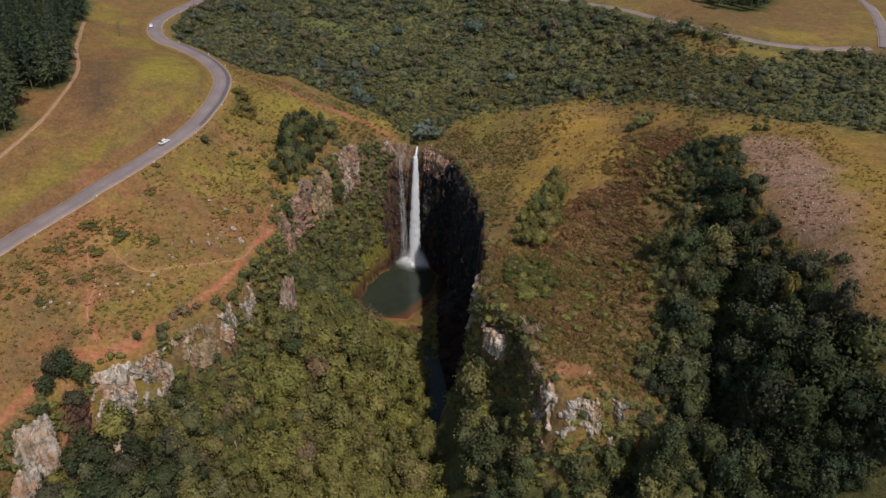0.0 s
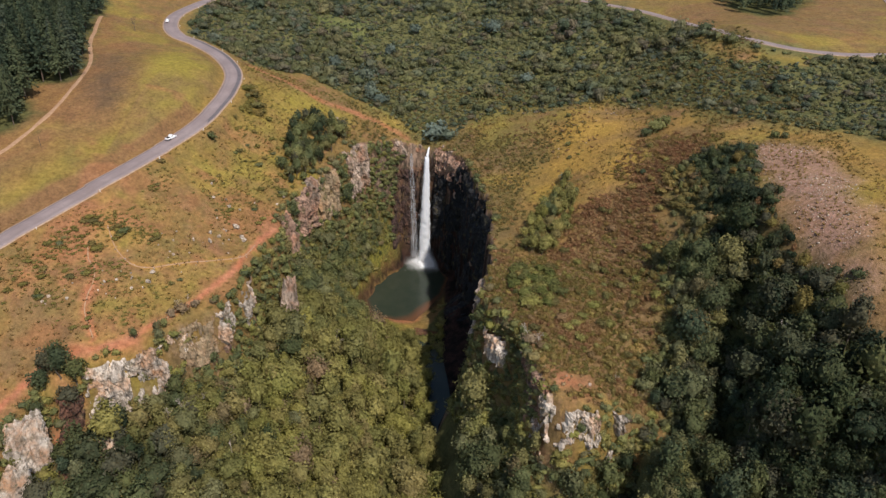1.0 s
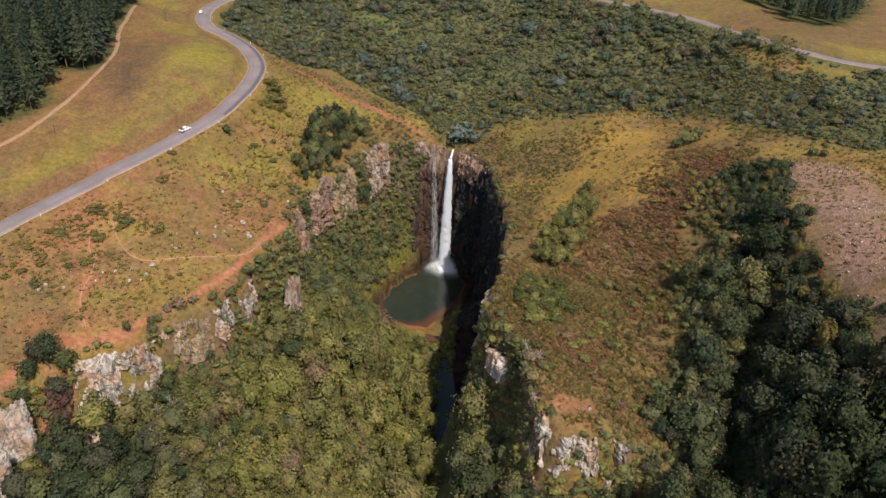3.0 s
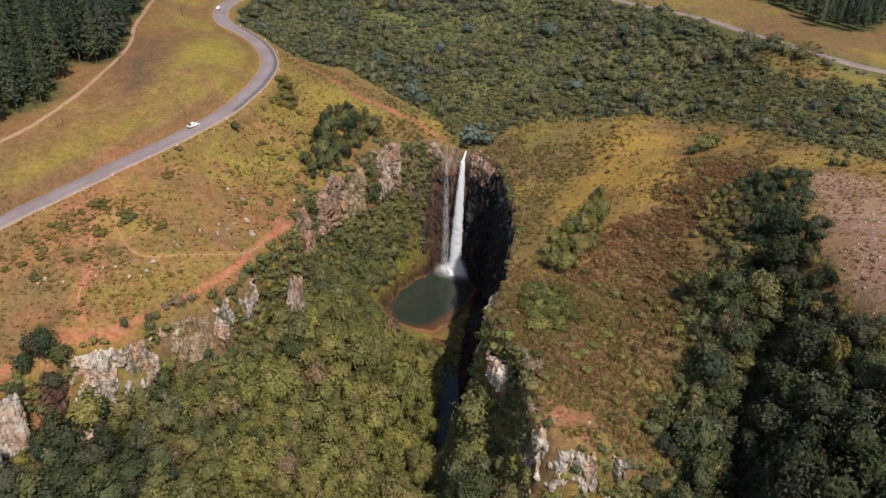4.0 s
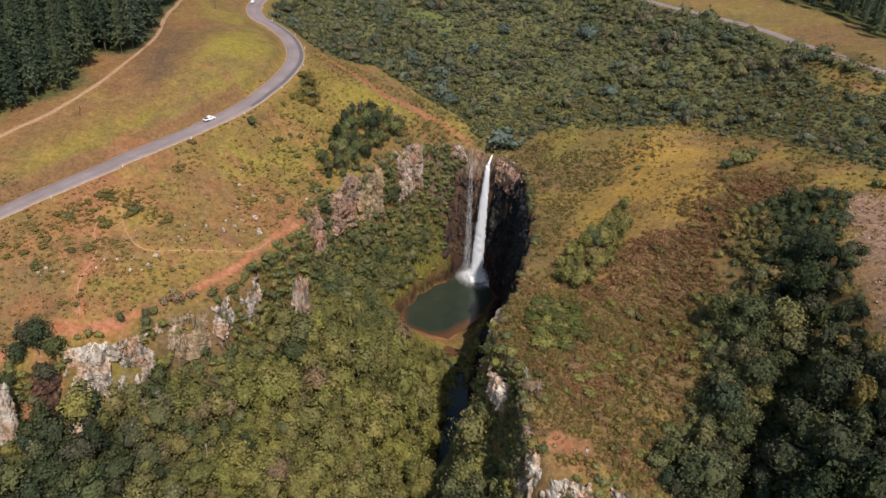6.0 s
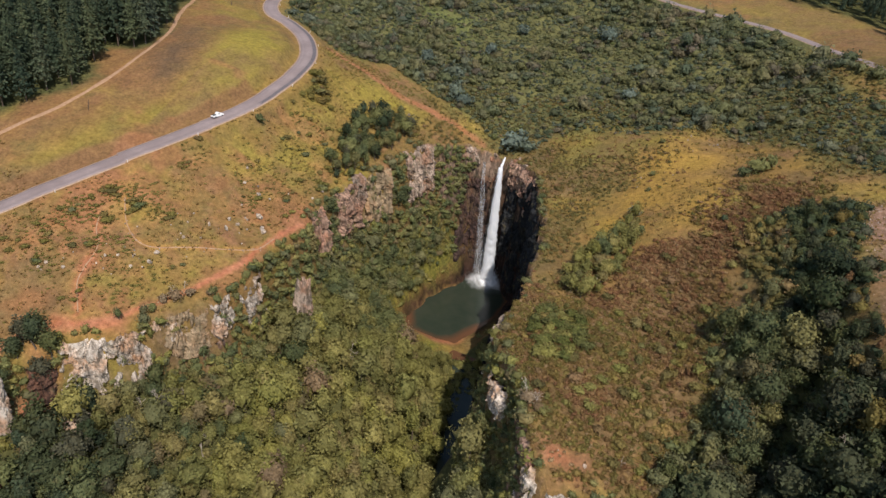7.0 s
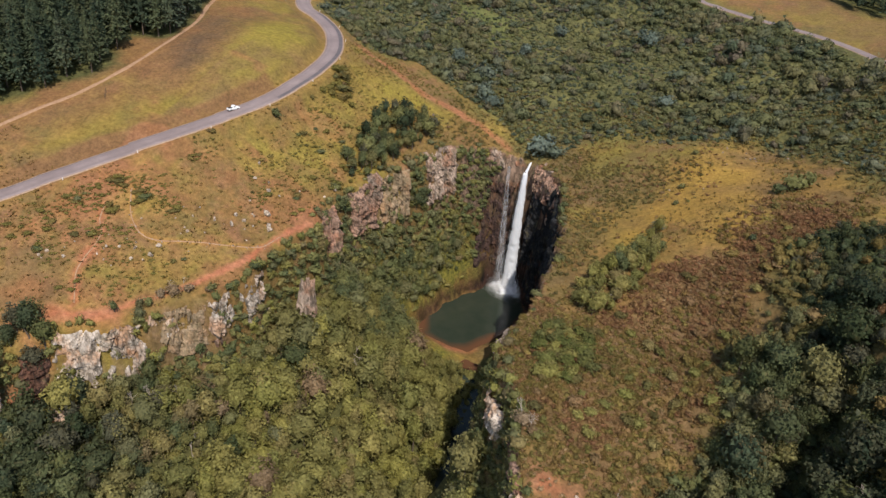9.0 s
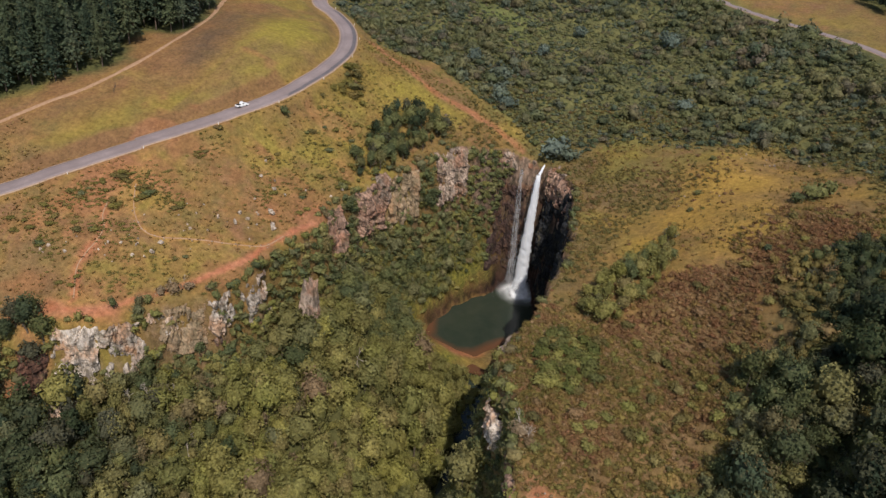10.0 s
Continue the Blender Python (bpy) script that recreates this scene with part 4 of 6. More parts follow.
def on_face(x, y, z, reach=7.0):
    """Whether a place lies on one of the bare rock faces."""
    hit = np.zeros(np.shape(x), bool)
    for a, b, zt, zf in WALLS:
        u = b - a
        long = np.hypot(*u)
        s = ((x - a[0]) * u[0] + (y - a[1]) * u[1]) / long
        d = np.abs((x - a[0]) * u[1] - (y - a[1]) * u[0]) / long
        hit |= (s > 0.4) & (s < long - 0.4) & (d < reach) & (z < zt + 0.5) & (z > zf + 1.0)
    return hit


def rock_face(label, a, b, part_high, mat, seed, top=0.0, proud=1.0, ahead=0.0, bare=True):
    """A fractured rock face that stands out of the wall between two places of the rim.
    part_high: how much of the cliff it covers; top: metres below the rim at which it begins; ahead: how far it stands out."""
    a, b = np.array(a, float), np.array(b, float)
    long = np.hypot(*(b - a))
    n = (b - a)[::-1] * (1, -1) / long
    mid = (a + b) / 2
    if float(depth_in(*(mid + n * 6))[0]) < float(depth_in(*(mid - n * 6))[0]):
        n = -n
    cols = max(int(long / 0.42), 8)
    rows = max(int(part_high / 0.5), 8)
    s = np.linspace(0, 1, cols)
    base = a[None] + (b - a)[None] * s[:, None]
    reach = np.linspace(-3, 24, 90)
    px = base[:, None, 0] + n[0] * reach[None]
    py = base[:, None, 1] + n[1] * reach[None]
    z = np.minimum.accumulate(terrain(px, py), axis=1)
    zt = upper(base[:, 0], base[:, 1]) - top
    if bare:
        WALLS.append((a, b, float(zt.mean()), float(zt.mean()) - part_high))
    v = np.linspace(0, 1, rows)
    co = np.zeros((rows, cols, 3))
    uu, vv = np.meshgrid(s * long, v * part_high)
    seam = np.floor(fbm(uu, vv * 0.35, 5.5, seed) * 9) / 9
    ledge = np.floor(fbm(uu * 0.5, vv, 4.2, seed + 5) * 8) / 8
    rough = fbm(uu, vv * 0.6, 1.7, seed + 9)
    shelf = np.floor(fbm(uu * 0.8, vv * 0.5, 2.3, seed + 15) * 6) / 6
    crack = np.clip(1 - np.abs(fbm(uu + 0.15 * vv, vv * 0.16, 3.4, seed + 19) - 0.5) / 0.035, 0, 1)
    edge_in = np.minimum(np.minimum(uu, long - uu) / 3.0, np.minimum(vv + 1.5, part_high - vv) / 4.0) + (fbm(uu, vv, 4.2, seed + 13) - 0.5) * 2.4
    out = proud * (3.0 * (seam - 0.5) + 2.4 * (ledge - 0.5) + 1.9 * (shelf - 0.5) + 1.3 * (rough - 0.5) + 1.0 - 1.5 * crack) - (3.2 + ahead) * np.clip(0.75 - edge_in, 0, 1.5) + ahead
    for j in range(cols):
        zz = zt[j] - v * part_high
        d = np.interp(-zz, -z[j], reach) + out[:, j]
        co[:, j, 0], co[:, j, 1], co[:, j, 2] = base[j, 0] + n[0] * d, base[j, 1] + n[1] * d, zz + (rough[:, j] - 0.5) * 0.8
    i = np.arange(rows * cols).reshape(rows, cols)
    q = np.stack([i[:-1, :-1], i[:-1, 1:], i[1:, 1:], i[1:, :-1]], 2).reshape(-1, 4)
    me = raw_mesh("cliff_outcrop", co.reshape(-1, 3), q, False)
    me.materials.append(mat)
    return tagged(new("cliff_outcrop", me), label, "cliff", group="rock faces of the gorge")


rock_face("broad broken cliff of white and orange quartzite below the path", (-102.5, 172.5), (-91, 178), 25, ROCK_PALE, 1, 0.0, 1.2, 0.8)
rock_face("broken shelves of white and orange quartzite below the path", (-92, 177), (-82, 187), 18, ROCK_PALE, 51, 0.5, 1.3, 0.5)
rock_face("dark split buttress with rusty iron stains", (-108.5, 167), (-101.5, 169), 27, ROCK_RUST, 2, 4, 2.3, 1.5)
rock_face("ragged pale cliff band with grass on its ledges", (-84, 189.5), (-76, 197), 12, ROCK_PALE, 3, 0.6, 1.3)
rock_face("crumbling brown slope between pale bands", (-82, 191.5), (-70.5, 202.5), 17, ROCK_EARTH, 33, 1.0, 0.8, 0.3)
rock_face("pale cliff corner with an orange foot", (-71.5, 201.5), (-66, 209), 15, ROCK_PALE, 23, 1.0, 1.3)
rock_face("rusty ledge below a pale cliff corner", (-71, 202), (-67, 207), 6, ROCK_LIP, 53, 14.0, 1.3)
rock_face("slim white rock pillar among dark trees", (-67, 212), (-64.5, 224), 17, ROCK_PALE, 4, 2.0, 1.2)
rock_face("pinkish rock face above the wooded slope", (-62, 254), (-62, 266), 18, ROCK_LIP, 6, 1, 1.2, 0.6)
rock_face("broad dark pinkish buttress with upright cracks", (-61, 274), (-58.5, 288), 19, ROCK_LIP, 7, 1.0, 1.5, 0.9)
rock_face("thin pale grey-pink rock fin", (-59, 286.5), (-56, 293), 18, ROCK_PINK, 67, -1.0, 1.5, 1.5)
rock_face("crumbling brown cliff with dry grass on its ledges", (-57, 291), (-49, 308), 22, ROCK_EARTH, 17, 1, 1.2, 0.9)
rock_face("tall pinkish cliff face with upright cracks", (-46.5, 317), (-36, 335), 24, ROCK_PINK, 8, -1.0, 1.4, 1.0)
rock_face("cracked grey-pink rock beside the thin fall", (-28, 350), (-21, 354), 9, ROCK_PINK, 9, 0.2)
rock_face("blocky red-brown rocks at the fall's lip", (-6, 353.5), (4, 345), 15, ROCK_LIP, 10, 0.3, 1.4)
rock_face("blocky red-brown rocks beside the falls", (2, 347), (10, 329), 14, ROCK_LIP, 24, 0.3, 1.3)
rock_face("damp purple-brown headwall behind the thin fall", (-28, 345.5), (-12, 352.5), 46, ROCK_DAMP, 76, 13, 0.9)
# headwall and east walls: their shade is in the rock colour itself
rock_face("wet headwall beside the main fall, coloured dark for its shade", (-6, 353.5), (4, 344.5), 50, ROCK_SHADE, 71, 12, 1.0)
rock_face("dark sheer shaded wall of the falls' basin", (4, 344.5), (11.5, 328), 60, ROCK_SHADE, 72, 3, 1.0)
rock_face("dark sheer shaded wall of the gorge", (11.5, 329), (19.5, 289), 62, ROCK_SHADE, 73, 2, 1.0)
rock_face("dark sheer shaded wall of the gorge", (19.5, 291), (22, 262), 62, ROCK_SHADE, 74, 2, 1.0)
rock_face("grey sheer rock below the ridge's rim", (20.5, 238), (17.5, 214), 24, ROCK_PINK, 75, 1, 1.1)
rock_face("small white rock face above the shaded gorge", (21.5, 208), (29.5, 197), 13, ROCK_PALE, 11, 8, 1.3, 1.0)
rock_face("weathered white rock strip at the ridge corner", (34, 173), (39.5, 163.5), 22, ROCK_PALE, 12, 1.0, 1.2)
rock_face("broken white rocks at the end of the ridge", (39, 164.5), (53, 168), 14, ROCK_PALE, 42, 1.0, 1.3)
rock_face("small white rock at the end of the ridge", (55, 168.5), (62, 171), 10, ROCK_PALE, 43, 1.0, 1.3)
rock_face("dark sheer rock wall along the shaded ridge side", (35, 169), (29, 191), 24, ROCK_LIP, 13, 0.5, bare=False)


def pinnacle(x, y, wide, deep, high, turn, lean, seed, label, mat=None):
    """A leaning slab of layered rock: upright cracks, ledges and a ragged crest."""
    cols, rows = 90, 70
    a = np.linspace(0, 2 * np.pi, cols, endpoint=False)[None, :] + np.zeros((rows, 1))
    v = np.linspace(0, 1, rows)[:, None] + np.zeros((1, cols))
    ca, sa = np.cos(a), np.sin(a)
    shape = (np.abs(ca) ** 3.2 + np.abs(sa) ** 3.2) ** (-1 / 3.2)
    u1, u2 = ca * wide * 1.4 + sa * 3.0, v * high
    crack = np.abs(fbm(u1 + 0.45 * u2, sa * deep * 2 + u2 * 0.1, 3.0, seed) - 0.5) * 2
    slab = np.floor(fbm(u1 + 0.45 * u2, sa * 4, 4.5, seed + 3) * 9) / 9
    rough = fbm(u1 * 2, u2 * 2, 1.6, seed + 7)
    r = shape * (1.06 - 0.45 * v ** 1.6) * (0.82 + 0.42 * (slab - 0.5) + 0.16 * (rough - 0.5) + 0.26 * np.clip(crack, 0, 0.4))
    crest = high * (0.72 + 0.55 * fbm(ca * 3.0 + 5, sa * 2.0 + 5, 1.5, seed + 11))
    z = v * crest - 5
    z[-1] -= 0.5
    px, py = r * ca * wide + lean[0] * v ** 1.2, r * sa * deep + lean[1] * v ** 1.2
    c, s = math.cos(turn), math.sin(turn)
    co = np.stack([x + px * c - py * s, y + px * s + py * c, float(terrain(x, y)) + z], 2).reshape(-1, 3)
    i = np.arange(rows * cols).reshape(rows, cols)
    j = np.roll(i, -1, axis=1)
    q = np.stack([i[:-1], j[:-1], j[1:], i[1:]], 2).reshape(-1, 4)
    q = np.vstack([q, np.stack([i[-1], j[-1], np.full(cols, rows * cols), np.full(cols, rows * cols)], 1)])
    co = np.vstack([co, co[-cols:].mean(0) + (0, 0, 0.3)])
    tris = np.vstack([q[:, :3], q[:-cols, [0, 2, 3]]])
    me = raw_mesh("rock_pinnacle", co, tris, False)
    me.materials.append(mat or ROCK_PALE)
    return tagged(new("rock_pinnacle", me), label, "rock", group="rock faces of the gorge")


pinnacle(-112, 150.5, 8.0, 3.8, 16.5, 0.75, (3.8, -0.4), 14, "pale streaked rock pinnacle leaning out of the forest")
pinnacle(-54.5, 232, 4.4, 2.8, 25, 0.2, (0.9, -0.6), 37, "slender pale rock pillar with an orange foot among trees", ROCK_PINK)
pinnacle(-110, 141, 5.2, 3.2, 16, 0.7, (2.8, -0.4), 24, "lower pale rock slab beside the pinnacle")
outcrop("loose white blocks at the ridge end", [(40, 163, 4), (50, 165, 4), (59, 168, 3)], ["pale"], 2.2, 12, 1.1, 1.4)
outcrop("red-brown blocks stacked at the fall's lip", [(-2, 352.5, 4), (3, 347, 5), (7, 337, 3), (-13, 354, 3)], ["pink", "red"], 2.6, 10, 1.1, 1.1)
outcrop("weathered rim blocks along the east wall", [(17, 296, 3), (19, 270, 3), (18.5, 246, 3)], ["pink"], 1.9, 15, 1.1, 1.2)


def boulder(x, y, size, rng, label, kind="stone"):
    ob = tagged(part("boulder", BLOCKS[kind][rng.integers(7)], None), label, "boulder", group="boulders on the grass")
    ob.matrix_basis = Matrix.LocRotScale((x, y, float(terrain(x, y)) + 0.12 * size), Euler((rng.normal(0, .2), rng.normal(0, .2), rng.uniform(0, 6.3))), (size, size * rng.uniform(.6, 1), size * rng.uniform(.35, .6)))
    return ob


rng = np.random.default_rng(21)
for cx, cy, n, s, spread in ((-78, 231, 5, 0.9, 4), (-90, 219, 12, 0.7, 6), (-106, 199, 5, 0.6, 4),
                             (-117, 192, 3, 0.6, 4), (-98, 207, 6, 0.6, 4), (-78, 252, 5, 1.0, 5), (-66, 268, 5, 1.3, 4), (-58, 338, 4, 1.6, 3),
                             (42, 250, 2, 1.3, 2), (78, 352, 9, 0.9, 7), (45, 173, 4, 0.9, 3), (57, 320, 3, 0.8, 5)):
    for _ in range(n):
        x, y = cx + rng.normal(0, spread), cy + rng.normal(0, spread)
        if float(depth_in(x, y)[0]) < 0.5:
            boulder(x, y, s * rng.uniform(0.5, 1.25), rng, "pale weathered boulder lying in dry grass" if s < 2 else "large pale boulder near the gorge rim", "stone")

for x, y, s in ((-74, 241, 3.0), (-71, 237, 1.9), (-70, 236, 2.0), (-80, 229, 1.9), (-81, 233, 1.5), (-85, 227, 1.4), (-78, 233, 1.6), (-93, 209, 1.9), (-93, 205, 2.0), (-118, 190, 1.3), (-119, 188, 1.2),
                (-113, 191, 1.1), (-97, 201, 1.2), (-98, 204, 1.0), (-105, 200, 1.0), (-102, 202, 1.0), (-89, 218, 1.0), (-85, 251, 1.4), (-79, 250, 1.7)):
    boulder(x, y, s, rng, "pale weathered boulder lying in dry grass" if s < 1.8 else "large pale boulder near the gorge rim")

# ---- plants ----
ICO_V = np.array([(0, -0.526, 0.851), (0, 0.526, 0.851), (0, 0.526, -0.851), (0, -0.526, -0.851), (0.526, 0.851, 0), (-0.526, 0.851, 0), (-0.526, -0.851, 0), (0.526, -0.851, 0),
                  (0.851, 0, 0.526), (0.851, 0, -0.526), (-0.851, 0, -0.526), (-0.851, 0, 0.526)])
ICO_F = np.array([(0, 8, 1), (0, 1, 11), (0, 11, 6), (0, 6, 7), (0, 7, 8), (1, 8, 4), (1, 4, 5), (1, 5, 11), (2, 4, 9), (2, 9, 3), (2, 3, 10), (2, 10, 5), (2, 5, 4), (3, 9, 7),
                  (3, 7, 6), (3, 6, 10), (4, 8, 9), (5, 10, 11), (6, 11, 10), (7, 9, 8)])


def ico(level):
    """A unit sphere of triangles."""
    v, f = ICO_V / np.linalg.norm(ICO_V, axis=1, keepdims=True), ICO_F
    for _ in range(level):
        e = np.sort(f[:, [0, 1, 1, 2, 2, 0]].reshape(-1, 2), axis=1)
        pairs, at = np.unique(e, axis=0, return_inverse=True)
        m = v[pairs].sum(1)
        at = at.reshape(-1, 3) + len(v)
        v = np.vstack([v, m / np.linalg.norm(m, axis=1, keepdims=True)])
        f = np.vstack([np.stack([f[:, 0], at[:, 0], at[:, 2]], 1), np.stack([f[:, 1], at[:, 1], at[:, 0]], 1), np.stack([f[:, 2], at[:, 2], at[:, 1]], 1), at])
    return v, f


def crown(rng, radius, low, high, lobes, leaves, leaf, level=1, spiky=0.0):
    """A crown: an uneven mass of rounded boughs, and many small leaf sprays over it. Returns places and triangles.
    spiky: how far the sprays stand up like stalks."""
    mid, half = (low + high) / 2, (high - low) / 2
    size = np.array((radius * rng.uniform(0.72, 1.32), radius * rng.uniform(0.72, 1.32), half))
    way = rng.normal(size=(lobes, 3)) + (0, 0, 0.3)
    way /= np.linalg.norm(way, axis=1, keepdims=True)
    swell, narrow = rng.uniform(0.08, 0.62, lobes), rng.uniform(1.8, 6.0, lobes) * math.sqrt(lobes) / 2.2
    side = rng.normal(size=3) * (1, 1, 0.4)

    def reach(d):
        near = np.exp(-(1 - d @ way.T) * narrow) * swell
        return 0.52 + near.max(1) + 0.11 * (d @ side), near.argmax(1)

    v, f = ico(level)
    if level:
        f = f[(v[f][:, :, 2].mean(1) > -0.55)]
    r, _ = reach(v)
    mass = np.array((0, 0, mid)) + v * (r * rng.uniform(0.56, 0.94, len(v)))[:, None] * size
    d = rng.normal(size=(leaves, 3)) + (0, 0, 0.4)
    d /= np.linalg.norm(d, axis=1, keepdims=True)
    r, k = reach(d)
    p = np.array((0, 0, mid)) + d * (r * rng.uniform(0.78, 1.18, leaves) + rng.uniform(0, 0.1, leaves))[:, None] * size
    nrm = d + 0.8 * (d - way[k]) + rng.normal(0, 0.55, d.shape)
    nrm /= np.linalg.norm(nrm, axis=1, keepdims=True)
    t = np.cross(nrm, rng.normal(size=nrm.shape))
    if spiky:
        t = t * (1 - spiky) + (d + (0, 0, 0.8) + rng.normal(0, 0.35, d.shape)) * spiky
    t /= np.linalg.norm(t, axis=1, keepdims=True)
    b = np.cross(nrm, t)
    b /= np.linalg.norm(b, axis=1, keepdims=True)
    s = leaf * rng.uniform(0.5, 1.3, (leaves, 1))
    w = s * (0.85 - 0.45 * spiky)
    tri = np.stack([p + t * s * (1 + spiky), p - 0.5 * t * s + b * w * rng.uniform(.7, 1.2, (leaves, 1)), p - 0.5 * t * s - b * w], 1).reshape(-1, 3)
    return np.vstack([mass, tri]), np.vstack([f, np.arange(3 * leaves).reshape(-1, 3) + len(mass)])


def stick(points, radii, sides=6):
    """A tapered limb along some places; triangles."""
    p = np.array(points, float)
    vs, fs = [], []
    for i, (q, r) in enumerate(zip(p, radii)):
        d = p[min(i + 1, len(p) - 1)] - p[max(i - 1, 0)]
        d /= np.linalg.norm(d)
        u = np.cross(d, (0.3, 0.9, 0.1))
        u /= np.linalg.norm(u)
        w = np.cross(d, u)
        a = np.arange(sides) * 2 * np.pi / sides
        vs.append(q + r * (np.cos(a)[:, None] * u + np.sin(a)[:, None] * w))
        if i:
            for k in range(sides):
                a0, a1, b0, b1 = (i - 1) * sides + k, (i - 1) * sides + (k + 1) % sides, i * sides + k, i * sides + (k + 1) % sides
                fs += [(a0, a1, b1), (a0, b1, b0)]
    return np.vstack(vs), np.array(fs)


def joined(pieces):
    vs, fs, n = [], [], 0
    for v, f in pieces:
        vs.append(v)
        fs.append(f + n)
        n += len(v)
    return np.vstack(vs), np.vstack(fs)


def trunk(rng, high, thick, spread):
    """A tapered trunk with limbs that reach into the crown."""
    bend = rng.normal(0, 0.25, 2)
    mid = (bend[0], bend[1], high * 0.5)
    pieces = [stick([(0, 0, -1.2), (0, 0, 0.2), mid, (bend[0] * 1.5, bend[1] * 1.5, high)], [thick * 1.4, thick, thick * 0.75, thick * 0.3])]
    for k in range(4):
        a = k * 1.6 + rng.uniform(0, 0.8)
        z0 = high * rng.uniform(0.45, 0.75)
        pieces.append(stick([(bend[0] * z0 / high, bend[1] * z0 / high, z0), (spread * 0.5 * math.cos(a), spread * 0.5 * math.sin(a), z0 + high * 0.22),
                             (spread * math.cos(a), spread * math.sin(a), z0 + high * 0.35)], [thick * 0.5, thick * 0.35, thick * 0.1], 4))
    return joined(pieces)


def pine_crown(rng, high, radius, leaves):
    """Drooping whorls of needle sprays round an upright stem, narrowing to a pointed top."""
    s = rng.uniform(0, 1, leaves) ** 0.85
    z = high * (0.2 + 0.8 * s)
    tier = np.sin(z * 2.1 + rng.uniform(0, 6)) * 0.22
    a = rng.uniform(0, 2 * np.pi, leaves)
    bough = 1 + 0.22 * np.sin(a * 3 + z * 0.5) + 0.14 * np.sin(a * 5 - z * 0.9)
    r = radius * ((1 - s) ** 0.85 * 0.98 + 0.03) * (rng.uniform(0.4, 1.0, leaves) ** 0.6 + tier) * bough
    p = np.stack([r * np.cos(a), r * np.sin(a), z - 0.3 * r], 1)
    out = np.stack([np.cos(a), np.sin(a), np.full(leaves, -0.35)], 1)
    side = np.cross(out, (0, 0, 1.0)) + rng.normal(0, 0.3, (leaves, 3))
    k = rng.uniform(0.4, 0.85, (leaves, 1)) * (0.45 + 0.75 * (1 - s[:, None]))
    tri = np.stack([p + out * k * 1.3, p - out * k * 0.4 - side * k * 0.7, p - out * k * 0.4 + side * k * 0.7 + rng.normal(0, .15, (leaves, 3))], 1).reshape(-1, 3)
    core = stick([(0, 0, high * 0.18), (0, 0, high * 0.4), (0, 0, high * 0.98)], [radius * 0.3, radius * 0.42, 0.1], 6)
    return joined([core, (tri, np.arange(len(tri)).reshape(-1, 3))])


def flora(name, kinds, x, y, z, scale, tint, mats, rng, label, category, tall=None):
    """Many plants in one mesh. kinds: (crown arrays, wood arrays or None) to choose from."""
    vs, fs, ts, ms, n = [], [], [], [], 0
    tall = scale if tall is None else tall
    pick = rng.integers(len(kinds), size=len(x))
    turn = rng.uniform(0, 2 * np.pi, len(x))
    for k, (leafy, woody) in enumerate(kinds):
        sel = np.nonzero(pick == k)[0]
        if not len(sel):
            continue
        for slot, shape in enumerate((leafy, woody)):
            if shape is None:
                continue
            v, f = shape
            co, si = np.cos(turn[sel])[:, None], np.sin(turn[sel])[:, None]
            sc, st = scale[sel][:, None], tall[sel][:, None]
            px = (v[None, :, 0] * co - v[None, :, 1] * si) * sc + x[sel][:, None]
            py = (v[None, :, 0] * si + v[None, :, 1] * co) * sc + y[sel][:, None]
            pz = v[None, :, 2] * st + z[sel][:, None]
            vs.append(np.stack([px, py, pz], 2).reshape(-1, 3))
            fs.append((f[None] + (np.arange(len(sel)) * len(v))[:, None, None]).reshape(-1, 3) + n)
            ts.append(np.repeat(tint[sel], len(v)))
            ms.append(np.full(len(sel) * len(f), slot, np.int32))
            n += len(sel) * len(v)
    me = raw_mesh(name, np.vstack(vs), np.vstack(fs), True)
    layer(me, "tint", np.concatenate(ts))
    for m in mats:
        me.materials.append(m)
    me.polygons.foreach_set("material_index", np.concatenate(ms))
    return tagged(new(name, me), label, category, kind="stuff")


def jittered(x0, x1, y0, y1, step, rng):
    gx, gy = np.meshgrid(np.arange(x0, x1, step), np.arange(y0, y1, step * 0.87))
    gx = gx + (np.arange(gx.shape[0])[:, None] % 2) * step / 2
    return (gx + rng.uniform(-0.38, 0.38, gx.shape) * step).ravel(), (gy + rng.uniform(-0.38, 0.38, gy.shape) * step).ravel()


def tree_kind(seed, radius, high, leaves, leaf, lobes=18):
    rng = np.random.default_rng(seed)
    return crown(rng, radius, high * 0.2, high, lobes, leaves, leaf, 1), trunk(rng, high * 0.62, 0.2, radius * 0.5)


BROAD = [tree_kind(300 + i, 2.5 + 0.4 * (i % 3), 6.6 + 0.9 * (i % 4), 400, 0.345, 14 + 2 * i) for i in range(8)]
SIMPLE_WOOD = stick([(0, 0, -1), (0, 0, 3.5)], [0.2, 0.1], 3)
BUSHES = [(crown(np.random.default_rng(340 + i), 2.8, -0.5, 2.9, 11, 104, 0.40), None) for i in range(7)]
SMALL = [(crown(np.random.default_rng(360 + i), 1.1, -0.35, 0.8, 5, 48, 0.20, 0), None) for i in range(7)]
STALKY = [(crown(np.random.default_rng(365 + i), 1.0, -0.4, 0.8, 5, 56, 0.22, 0, 0.75), None) for i in range(7)]
FAR_SMALL = [(crown(np.random.default_rng(370 + i), 1.1, -0.35, 0.9, 4, 16, 0.40, 0), None) for i in range(7)]
PINE = [(pine_crown(np.random.default_rng(380 + i), 23 + 1.7 * i, 5.0, 860), stick([(0, 0, -1), (0, 0, 8), (0, 0, 22)], [0.34, 0.28, 0.1], 5)) for i in range(5)]
